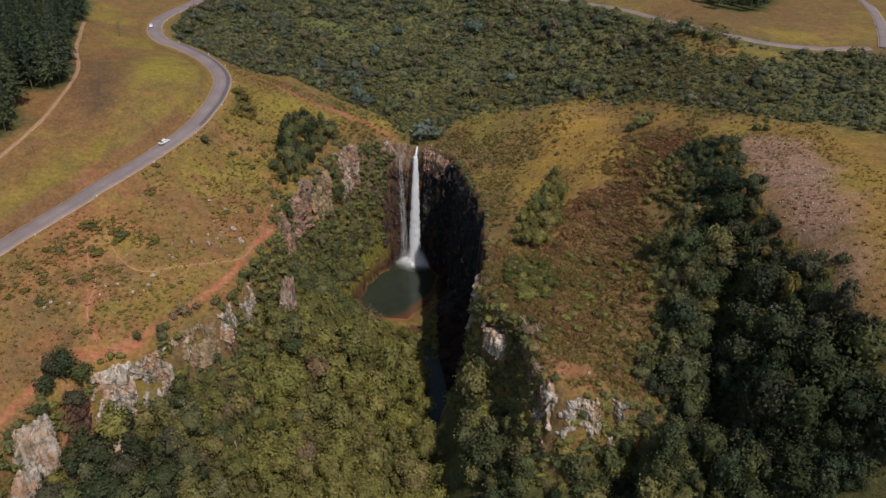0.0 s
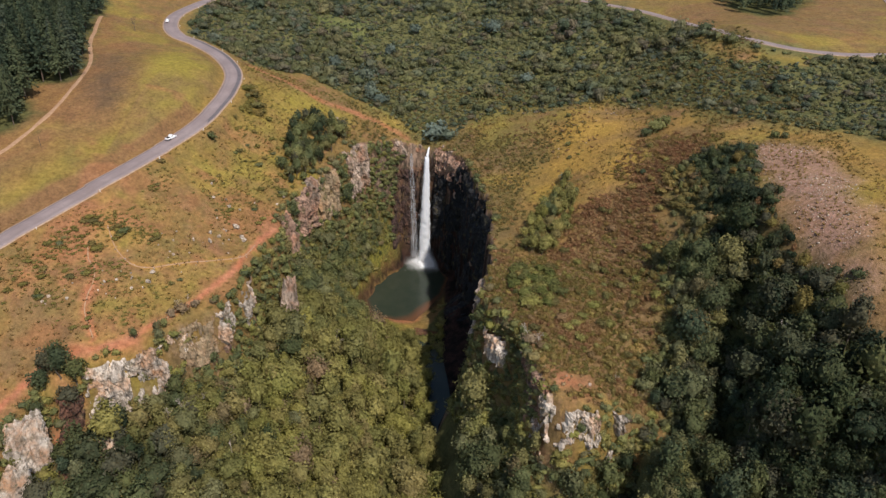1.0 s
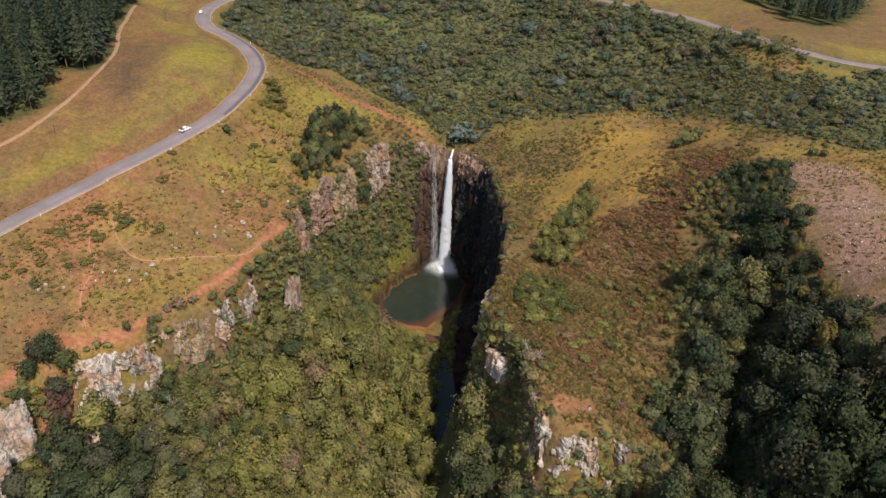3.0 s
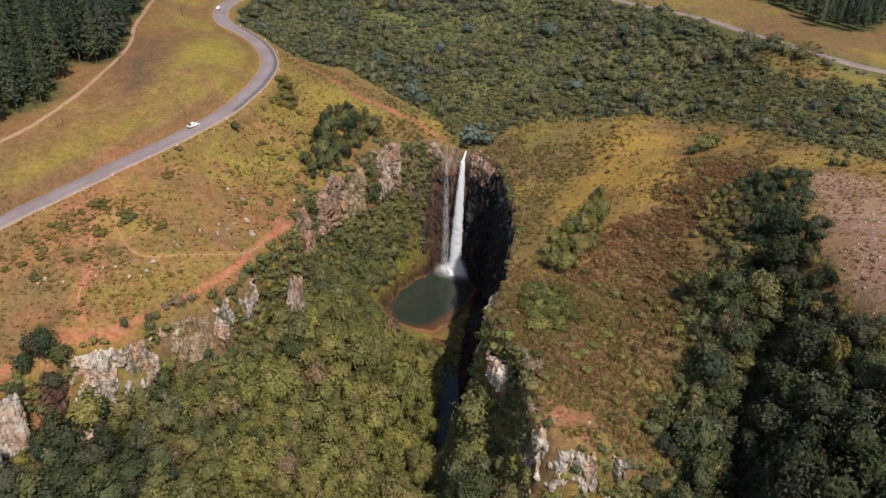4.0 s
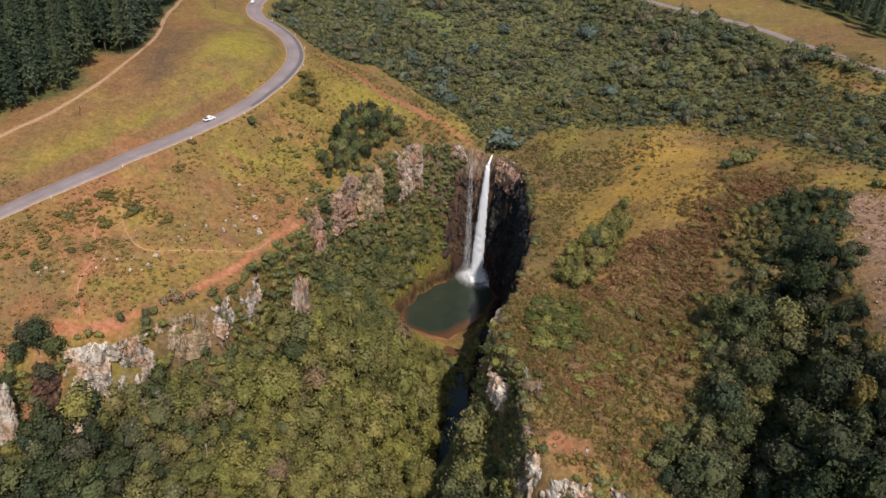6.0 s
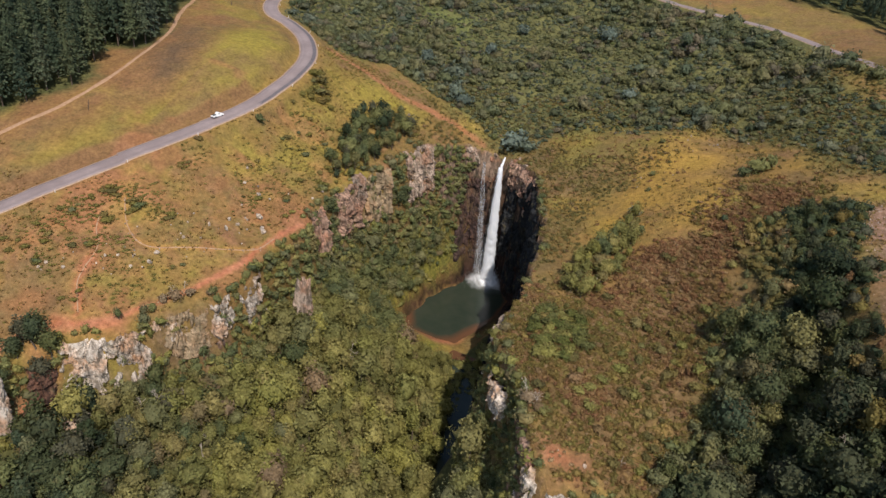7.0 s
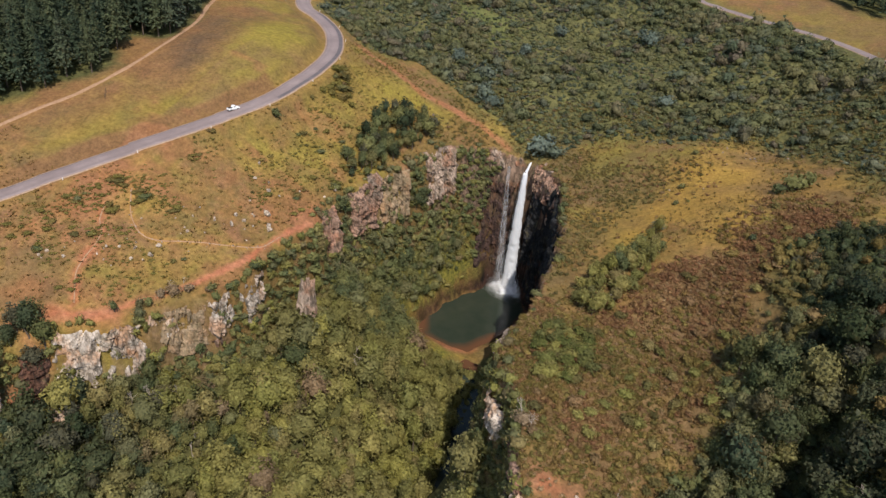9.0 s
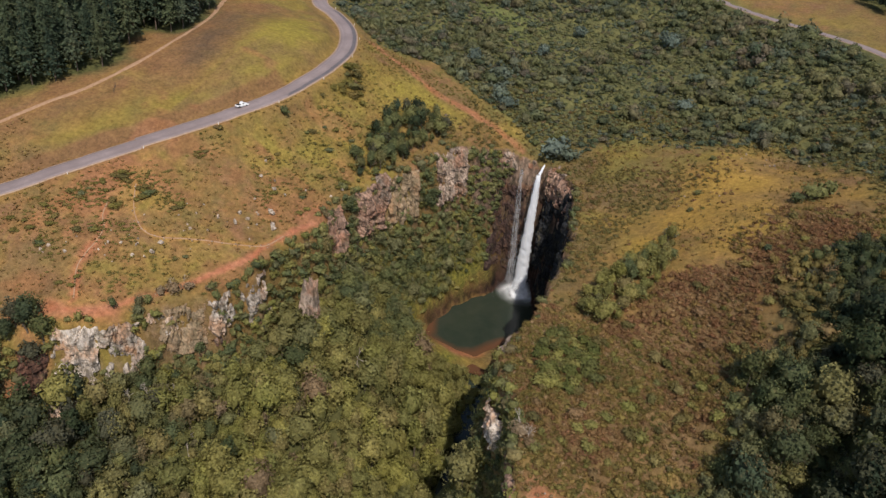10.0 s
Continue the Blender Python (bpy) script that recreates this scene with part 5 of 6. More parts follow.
FAR_PINE = [(pine_crown(np.random.default_rng(390 + i), 20 + 1.7 * i, 4.6, 210), None) for i in range(5)]

rng = np.random.default_rng(31)
# the gorge's forest and the wooded ravine: one plan of trees
gx, gy = jittered(-130, 132, 128, 350, 3.35, rng)
gd, (gh, gw, gs) = depth_in(gx, gy)
gz = terrain(gx, gy)
pool_d, _ = along(POOL, gx, gy, closed=True)
pool_d = np.where(inside(POOL, gx, gy), -pool_d, pool_d)
stream_d, _ = along(STREAM, gx, gy)
in_gorge = (gd > 0.8) & ~on_face(gx, gy, gz) & ((pool_d > np.where(gy < 304, 13, 6)) | (gz > 14)) & ((stream_d > 4.5) | (gy < 150))
sheer_east = (gx > 4) & (gy > 222) & (gx < 30)
behind_fall = (gy > 333) & (gx > -30)
in_gorge &= ~sheer_east & ~behind_fall & ~inside(BUTTRESS, gx, gy) & ~inside(PINNACLES, gx, gy) & ~inside(CLIFF_FOOT, gx, gy)
near_cliff = (gd < gw + 3) & in_gorge
in_wood = inside(WOOD, gx, gy) & (gd < 0.5) & (along(GULLY, gx, gy)[0] > 2.0) & (rng.uniform(size=len(gx)) < np.where(gy < 230, 1.0, np.where(gx > 99, 0.75, 0.35)))
take = (in_gorge | in_wood) & (gy > 134)
gx, gy, gz, gd, wooded, cliffy = (a[take] for a in (gx, gy, gz, gd, in_wood, near_cliff))
size = np.clip(rng.lognormal(-0.16, 0.40, len(gx)), 0.4, 1.75) * np.where(cliffy, 0.6, 1.0) * np.where((gy > 262) & ~wooded, 0.75, 1.0)
rim_d, _ = along(WOOD, gx, gy, closed=True)
size *= np.where(wooded & (gy > 165), np.clip(0.55 + rim_d / 16, 0, 1.05), 1.0) * np.where(wooded, np.clip(1 - (gy - 212) / 70, 0.5, 1), 1)
size *= np.where((gx > 92) & (gy < 190), 1.12, 1.0)
tint = (1.1 * fbm(gx, gy, 18, 37) + rng.uniform(0, 0.45, len(gx))) % 1.0
front = (gy < 172) & (rng.uniform(size=len(gx)) < 0.9)
front &= np.cumsum(front) <= 240
# trees of the nearest stretch stand as things of their own, the rest as one wood


def single_tree(kind_no, mat, label):
    (cv, cf), (tv, tf) = BROAD[kind_no]
    root = tagged(new("tree"), label, "tree", group="trees of the gorge")
    part("trunk", raw_mesh("trunk", tv, tf), BARK, root)
    me = raw_mesh("crown", cv, cf, True)
    layer(me, "tint", np.zeros(len(cv)))
    layer(me, "solo", np.ones(len(cv)))
    part("crown", me, mat, root)
    return root


MODELS = {}
LOOKS = {"gorge": (LEAF_GORGE, "leafy olive-green tree on the gorge slope"), "bank": (LEAF_RIM, "mid-green broadleaf tree on the ravine's bank"),
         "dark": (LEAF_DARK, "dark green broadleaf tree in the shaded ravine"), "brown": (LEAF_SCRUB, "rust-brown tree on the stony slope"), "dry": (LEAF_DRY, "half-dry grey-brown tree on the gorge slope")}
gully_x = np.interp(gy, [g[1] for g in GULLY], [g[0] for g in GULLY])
# east of the gully the slope's shade goes into darker leaf colours
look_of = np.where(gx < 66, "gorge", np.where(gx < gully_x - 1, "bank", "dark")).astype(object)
west = (gx < -40) & (rng.uniform(size=len(gx)) < np.clip((-44 - gx) / 48, 0.08, 0.75) * np.where(gy > 240, 0.8, 1))
look_of[west] = "bank"
# darker greens put in for the shade between tall crowns
look_of[(gx < -70) & (gy < 170) & (rng.uniform(size=len(gx)) < np.clip((-70 - gx) / 16, 0, 0.6))] = "dark"
look_of[(gx < -20) & (gx > -68) & (rng.uniform(size=len(gx)) < 0.035)] = "dry"
# ridge's west side: its half shade is put in as darker greens
look_of[(gx > 12) & (gx < 66)] = "bank"
look_of[(gx > 104) & (gy > 182) & (rng.uniform(size=len(gx)) < 0.4)] = "brown"
# more dark greens low in the ravine, colouring in the shade there
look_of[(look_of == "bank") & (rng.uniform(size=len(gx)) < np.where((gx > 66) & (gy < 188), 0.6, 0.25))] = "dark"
for i in np.nonzero(front)[0]:
    k, key = int(rng.integers(8)), look_of[i]
    m = Matrix.LocRotScale((gx[i], gy[i], gz[i] - 0.3), Euler((0, 0, rng.uniform(0, 6.28))), None)
    if (k, key) not in MODELS:
        ob = MODELS[k, key] = single_tree(k, *LOOKS[key])
        ob.matrix_basis = m
    else:
        ob = copy_thing(MODELS[k, key], m)
    ob.scale = (size[i] * 1.05,) * 3
for key, name, label in (("gorge", "gorge_forest", "dense olive-green forest filling the gorge slopes"), ("bank", "bank_forest", "mid-green wood on the ravine's sunny bank"),
                         ("dark", "ravine_forest", "dark green forest in the side ravine"), ("brown", "slope_thicket", "rust-brown thicket on the stony slope"), ("dry", "dry_trees", "half-dry grey-brown trees scattered over the slope")):
    sel = ~front & (look_of == key)
    flora(name, [(b[0], SIMPLE_WOOD) for b in BROAD], gx[sel], gy[sel], gz[sel] - 0.3, size[sel], tint[sel], (LOOKS[key][0], BARK), rng, label, "forest", size[sel] * (rng.uniform(0.85, 1.25, int(sel.sum())) if key in ("gorge", "dry") else rng.uniform(0.8, 1.35, int(sel.sum()))))

# shrubs that cling to the rim and the ledges
x, y = jittered(-126, 72, 110, 352, 2.3, rng)
d, (h, w, s) = depth_in(x, y)
bare = np.minimum.reduce([np.hypot(x - cx, y - cy) for cx, cy in FACES])
keep = (d > -2.0) & (d < 1.5) & (bare > 3.4) & (along(RIM_PATH, x, y)[0] > 3.0) & (rng.uniform(size=len(x)) < np.where((y > 335) | (y < 215), np.where((y > 184) & (y < 212), 0.12, 0.3), 0.6)) & ~((x > 4) & (y > 205) & (d > -0.6)) & ~((y > 325) & (x > -33) & (d > 1))
x, y = x[keep], y[keep]
flora("rim_shrubs", BUSHES, x, y, terrain(x, y) - 0.2, rng.uniform(0.4, 0.95, len(x)), rng.uniform(0, 1, len(x)), (LEAF_RIM,), rng, "green shrubs clinging to the gorge rim and ledges", "shrubs")

# bushes that root on the walls themselves, at every height
WALL_KIND = [(crown(np.random.default_rng(440 + i), 2.4, -1.0, 2.3, 8, 62, 0.41), None) for i in range(6)]
x, y = jittered(-126, 72, 130, 350, 0.8, rng)
d, (h, w, s) = depth_in(x, y)
lean = np.hypot(terrain(x + 0.4, y) - terrain(x - 0.4, y), terrain(x, y + 0.4) - terrain(x, y - 0.4)) / 0.8
pd, _ = along(POOL, x, y, closed=True)
pd = np.where(inside(POOL, x, y), -pd, pd)
pd = np.maximum(pd, terrain(x, y) / 1.1 - 1.5)
keep = (d > 0.3) & (d < w + np.where(y > 262, 24, 4)) & ((pd > 2.5 + 2 * fbm(x, y, 9, 57)) | (terrain(x, y) > 6 + 8 * fbm(x, y, 12, 58))) & (h > 6) & (rng.uniform(size=len(x)) < 0.31 * np.sqrt(1 + lean ** 2) / 3.4 * np.where(on_face(x, y, terrain(x, y)), 0.09, 1) * np.where(inside(BUTTRESS, x, y), 0.3, 1)) & ~((x > 4) & (y > 222) & (x < 30)) & ~((y > 338) & (x > -24) & ~((terrain(x, y) > 50) & (x < -12)))
low_bank = (pd < 13) & (terrain(x, y) < 22) & (y > 268) & (rng.uniform(size=len(x)) < 0.93)
keep &= ~low_bank
x, y = x[keep], y[keep]
upper_wall = (d[keep] < 7) | ((y > 240) & (x < -30) & (terrain(x, y) > 14))
mixed_in = rng.uniform(size=len(x)) < np.where(y > 235, 0.15, 0.4)
for sel, mat, name, label in ((upper_wall & ~mixed_in, LEAF_RIM, "wall_bushes", "dark bushes rooted on the gorge walls"), (~upper_wall | mixed_in, LEAF_GORGE, "slope_bushes", "olive-green bushes on the gorge walls and round the pool")):
    n = int(sel.sum())
    flora(name, WALL_KIND, x[sel], y[sel], terrain(x[sel], y[sel]) - 0.3, rng.uniform(0.6, 1.3, n), rng.uniform(0, 1, n), (mat,), rng, label, "bushes", rng.uniform(0.7, 1.4, n))

# trees rooted on the steep western wall
x, y = jittered(-66, -18, 252, 346, 1.5, rng)
d, (h, w, sl) = depth_in(x, y)
z = terrain(x, y)
keep = (d > 1.5) & (z > 9) & ~on_face(x, y, z) & ~on_face(x, y, z + 4) & (rng.uniform(size=len(x)) < 0.25 + 0.06 * (d > 6)) & ~((y > 328) & (x > -30)) & (d < 30)
x, y, z = x[keep], y[keep], z[keep]
high = np.clip(rng.lognormal(-0.26, 0.32, len(x)), 0.4, 1.3)
flora("wall_trees", [(b[0], SIMPLE_WOOD) for b in BROAD], x, y, z - 1.2, high * 1.05, rng.uniform(0, 0.7, len(x)), (LEAF_RIM, BARK), rng, "mid-green trees rooted on the steep gorge wall", "forest", high)

# bushes on the headwall beside the thin fall, thinning out towards the spray
x, z = rng.uniform(-27, -10.5, 420), 64 - 46 * rng.beta(1.1, 1.6, 420)
keep = rng.uniform(size=420) < np.clip(0.7 - (x + 27) / 4 + np.clip((z - 53) / 6, 0, 1.0), 0, 1)
x, z = x[keep], z[keep]
reach_y = np.linspace(338, 357, 96)
tops = np.maximum.accumulate(terrain(x[:, None] + 0 * reach_y[None], reach_y[None] + 0 * x[:, None]), axis=1)
y = np.array([np.interp(zz, row, reach_y) for zz, row in zip(z, tops)])
flora("headwall_bushes", WALL_KIND, x, y - 0.3, z - 0.5, rng.uniform(0.5, 1.15, len(x)), rng.uniform(0, 1, len(x)), (LEAF_RIM,), rng, "green bushes hanging on the headwall beside the falls", "bushes")
# thickets between the ravine's trees
x, y = jittered(64, 124, 168, 282, 2.7, rng)
keep = (edge(WOOD, x, y, 4) > rng.uniform(0.2, 0.9, len(x))) & (y > 168)
x, y = x[keep], y[keep]
high = (y > 226) & (x < 98) & (rng.uniform(size=len(x)) < 0.75)
# thickets by the gully and beyond: shade put into the leaf colour
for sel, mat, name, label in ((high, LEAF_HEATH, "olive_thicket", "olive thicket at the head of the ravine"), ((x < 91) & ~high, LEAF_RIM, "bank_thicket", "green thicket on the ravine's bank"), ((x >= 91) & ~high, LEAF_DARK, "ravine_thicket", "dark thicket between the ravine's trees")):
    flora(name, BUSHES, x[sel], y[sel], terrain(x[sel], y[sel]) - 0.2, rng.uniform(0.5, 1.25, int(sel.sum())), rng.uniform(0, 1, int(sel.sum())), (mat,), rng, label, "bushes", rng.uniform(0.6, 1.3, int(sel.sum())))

# the bushland beyond the falls: tall bushes in drifts, and low growth between them
x, y = jittered(-160, 235, 240, 575, 4.0, rng)
in_land = lambda x, y: inside(BUSHLAND, x, y) & ~inside(CLEARING, x, y) & ~inside(GLADE, x, y) & (along(ROAD_LINE, x, y)[0] > 6.5) & (along(FAR_LINE, x, y)[0] > 7.5)
drift = fbm(x, y, 26, 91)
keep = in_land(x, y) & (rng.uniform(size=len(x)) < np.clip(0.60 + 3.4 * (drift - 0.45), 0.12, 0.95))
x, y, drift = x[keep], y[keep], drift[keep]
big = np.clip(rng.lognormal(-0.14, 0.48, len(x)), 0.3, 2.2) * np.clip(0.75 + 1.1 * (drift - 0.4), 0.6, 1.3) * np.where(y < 372, 0.7, 1)
flora("bushland", BUSHES, x, y, terrain(x, y) - 0.2, big, (0.8 * fbm(x, y, 22, 93) + rng.uniform(0, 0.6, len(x))) % 1.0, (LEAF_BUSH,), rng, "dense grey-green bushland with grassy gaps", "bushland", big * rng.uniform(0.75, 1.3, len(x)))
x, y = jittered(-160, 235, 240, 560, 2.7, rng)
keep = (in_land(x, y) | (inside(GLADE, x, y) & (rng.uniform(size=len(x)) < 0.5))) & (rng.uniform(size=len(x)) < np.clip(0.9 - 2.2 * (fbm(x, y, 26, 91) - 0.45), 0.35, 0.8))
x, y = x[keep], y[keep]
flora("low_bushes", FAR_SMALL, x, y, terrain(x, y), rng.uniform(0.8, 1.75, len(x)), rng.uniform(0, 1, len(x)), (LEAF_BUSH,), rng, "low grey-green growth between the bushes", "bushes")
# low heath round the bushland, on the falls' shoulder and along the east rim
x, y = jittered(-135, 150, 165, 400, 2.0, rng)
zone = np.maximum.reduce([0.26 * edge([(-97, 262), (-95, 322), (-76, 338), (-57, 305), (-60, 262), (-72, 250)], x, y, 10), 0.045 * (x < -55) * (y < 345) * np.clip((fbm(x, y, 20, 96) - 0.42) * 6, 0, 1), edge(BUSHLAND, x, y, 14), 0.75 * edge([(-100, 360), (-60, 322), (-40, 338), (-20, 360), (-60, 380)], x, y, 6), 1.2 * edge(SHOULDER, x, y, 9)])
keep = (rng.uniform(size=len(x)) < 0.9 * zone * np.clip((fbm(x, y, 13, 95) - 0.27) * 4.5, 0, 1)) & (depth_in(x, y)[0] < -0.5) & (along(ROAD_LINE, x, y)[0] > 7) & (along(FALLS_PATH, x, y)[0] > 2.4) & ~inside(MEADOW, x, y) & (along(RIM_PATH, x, y)[0] > 2) & ~inside(SOIL_PATCH, x, y)
keep &= along(ROAD_LINE, x, y)[0] > 8
keep &= ~inside(PALE_FIELD, x, y) & ~inside([(-105, 195), (-88, 192), (-70, 212), (-72, 225), (-95, 210)], x, y)
x, y = x[keep], y[keep]
low = x < -52
flora("low_herbs", STALKY, x[low], y[low], terrain(x[low], y[low]), rng.uniform(0.5, 1.2, int(low.sum())), rng.uniform(0, 1, int(low.sum())), (LEAF_HERB,), rng, "low olive herbs in the dry grass", "herbs", rng.uniform(0.25, 0.6, int(low.sum())))
x, y = x[~low], y[~low]
flora("heath", STALKY + SMALL, x, y, terrain(x, y), rng.uniform(0.55, 1.35, len(x)), rng.uniform(0, 1, len(x)), (LEAF_HEATH,), rng, "low olive heath on the shoulders of the falls", "heath")

# rusty heath on the golden shoulder of the falls
x, y = jittered(0, 78, 236, 372, 1.9, rng)
zone = np.maximum(edge(SHOULDER, x, y, 10), 0.55 * edge(GOLD, x, y, 8))
keep = (rng.uniform(size=len(x)) < 0.75 * zone * np.clip((fbm(x, y, 15, 106) - 0.47) * 7, 0, 1)) & (depth_in(x, y)[0] < -0.8)
x, y = x[keep], y[keep]
flora("rust_heath", STALKY, x, y, terrain(x, y), rng.uniform(0.5, 1.1, len(x)), rng.uniform(0, 0.8, len(x)), (LEAF_SCRUB,), rng, "rusty low heath on the golden grass beside the falls", "heath", rng.uniform(0.35, 0.8, len(x)))

# brown scrub on the ridge
x, y = jittered(14, 112, 168, 305, 1.42, rng)
zone = np.clip(1.7 * edge(SCRUB, x, y, 8), 0, 1)
keep = (rng.uniform(size=len(x)) < 0.97 * zone) & (depth_in(x, y)[0] < -0.3) & ~inside(BARE_PATCH, x, y)
x, y = x[keep], y[keep]
rust = 0.22 + 1.3 * (fbm(x, y, 12, 97) - 0.5) + rng.normal(0, 0.2, len(x)) + 0.30 * np.clip((246 - y) / 22, 0, 1)
flora("scrub", STALKY, x, y, terrain(x, y), np.clip(rng.lognormal(0.0, 0.35, len(x)), 0.5, 2.0), np.clip(rust, 0, 0.999), (LEAF_SCRUB,), rng, "knee-high rust-brown and olive scrub on the ridge", "scrub", np.clip(rng.lognormal(-0.2, 0.45, len(x)), 0.35, 1.9))

# pale stalks that stand out of the scrub and the rough grass
x, y = jittered(14, 112, 168, 305, 2.6, rng)
keep = (rng.uniform(size=len(x)) < np.clip(1.6 * edge(SCRUB, x, y, 8), 0, 1) * np.clip(2.6 * fbm(x, y, 12, 98) - 0.6, 0.05, 0.9)) & (depth_in(x, y)[0] < -0.3)
x, y = x[keep], y[keep]
flora("straw", STALKY, x, y, terrain(x, y), rng.uniform(0.4, 0.95, len(x)), rng.uniform(0, 1, len(x)), (LEAF_STRAW,), rng, "pale dry stalks standing out of the scrub", "grass", rng.uniform(0.5, 1.1, len(x)))

# conifers above the field and beyond the far road
x, y = jittered(-330, -150, 205, 420, 7.4, rng)
keep = inside(PINES, x, y) & (x > -226) & (along(TRACK, x, y)[0] > 2.5)
x, y = x[keep], y[keep]
flora("pine_plantation", PINE, x, y, terrain(x, y), rng.uniform(0.72, 1.12, len(x)), rng.uniform(0, 1, len(x)), (LEAF_PINE, BARK), rng, "tall dark green pine plantation above the field", "forest", rng.uniform(0.75, 1.15, len(x)))
x, y = jittered(98, 232, 428, 592, 7.6, rng)
keep = inside(FAR_PINES, x, y)
x, y = x[keep], y[keep]
flora("far_plantation", FAR_PINE, x, y, terrain(x, y), rng.uniform(0.7, 0.95, len(x)), rng.uniform(0, 1, len(x)), (LEAF_PINE, BARK), rng, "dark stand of tall trees beyond the road", "forest")

# tufts of dry grass
x, y = jittered(-165, 150, 140, 372, 1.7, rng)
keep = (depth_in(x, y)[0] < -0.8) & ~inside(WOOD, x, y) & ~inside(SCRUB, x, y) & ~inside(BUSHLAND, x, y) & (along(ROAD_LINE, x, y)[0] > 5.2) & (along(RIM_PATH, x, y)[0] > 1.6) & ~inside(PALE_FIELD, x, y) & ~inside(SOIL_PATCH, x, y)
keep &= ~((x < -104) & (y > 225)) & (rng.uniform(size=len(x)) < 0.8) & (rng.uniform(size=len(x)) < np.clip((fbm(x, y, 15, 99) - 0.3) * 3, 0.1, 0.9))
x, y = x[keep], y[keep]


def tuft(rng):
    n = 7
    a, r = rng.uniform(0, 6.3, n), rng.uniform(0, 0.35, n)
    p = np.stack([r * np.cos(a), r * np.sin(a), 0 * a], 1)
    tip = p + np.stack([0.45 * np.cos(a), 0.45 * np.sin(a), rng.uniform(0.35, 0.75, n)], 1)
    w = np.stack([-np.sin(a), np.cos(a), 0 * a], 1) * 0.2
    return np.stack([p - w, p + w, tip], 1).reshape(-1, 3), np.arange(3 * n).reshape(-1, 3)


flora("grass_tufts", [(tuft(np.random.default_rng(400 + i)), None) for i in range(5)], x, y, terrain(x, y) - 0.03, rng.uniform(0.7, 1.4, len(x)), rng.uniform(0, 1, len(x)), (GRASS_BLADE,), rng, "tufts of dry golden grass", "grass")

# loose stones on the rocky hillside
x, y = jittered(108, 142, 168, 284, 0.9, rng)
keep = (rng.uniform(size=len(x)) < 0.6 * edge(STONY, x, y, 5) * np.clip((fbm(x, y, 9, 101) - 0.38) * 5, 0, 1))
x, y = x[keep], y[keep]
chips = []
for i in range(5):
    r5 = np.random.default_rng(420 + i)
    chips.append(((ICO_V * r5.uniform(0.55, 1.1, (12, 1)) * (0.42, 0.34, 0.30), ICO_F), None))
ob = flora("hillside_stones", chips, x, y, terrain(x, y) + 0.05, np.clip(rng.lognormal(-0.7, 0.45, len(x)), 0.2, 1.5), rng.uniform(0, 1, len(x)), (STONE,), rng, "loose pinkish stones strewn over the hillside", "stones")

# the line of small white stones along the footpath
line = np.array(smooth_line(STONE_PATH, 0.55))
line = line[rng.uniform(size=len(line)) < 0.3]
x, y = line[:, 0] + rng.normal(0, 0.4, len(line)), line[:, 1] + rng.normal(0, 0.4, len(line))
flora("path_stones", chips, x, y, terrain(x, y) + 0.05, rng.uniform(0.4, 1.0, len(x)), rng.uniform(0, 1, len(x)), (STONE,), rng, "small white stones along a footpath", "stones")

# ---- single bushes and trees ----
def bush_thing(kind_no, mat, label, pool={}):
    """A bush with its stems and its foliage."""
    root = tagged(new("bush"), label, "bush", group="bushes on the grassland")
    if (kind_no, mat.name) not in pool:
        r = np.random.default_rng(500 + kind_no)
        v, f = crown(r, 2.4, -0.3, 3.0, 10, 170, 0.35, 1)
        leaves = raw_mesh("foliage", v, f, True)
        layer(leaves, "tint", np.full(len(v), 0.0))
        layer(leaves, "solo", np.ones(len(v)))
        leaves.materials.append(mat)
        stems = joined([stick([(0, 0, -0.4), (0.5 * math.cos(a), 0.5 * math.sin(a), 0.8), (1.1 * math.cos(a), 1.1 * math.sin(a), 2.0)], [0.12, 0.09, 0.03], 4) for a in (0.3, 1.9, 3.4, 5.0)])
        pool[kind_no, mat.name] = leaves, raw_mesh("stems", *stems)
    leaves, stems = pool[kind_no, mat.name]
    part("foliage", leaves, mat, root)
    part("stems", stems, BARK, root)
    return root


rng = np.random.default_rng(61)
DARK_BUSH = "dark green rounded bush standing alone in grass"
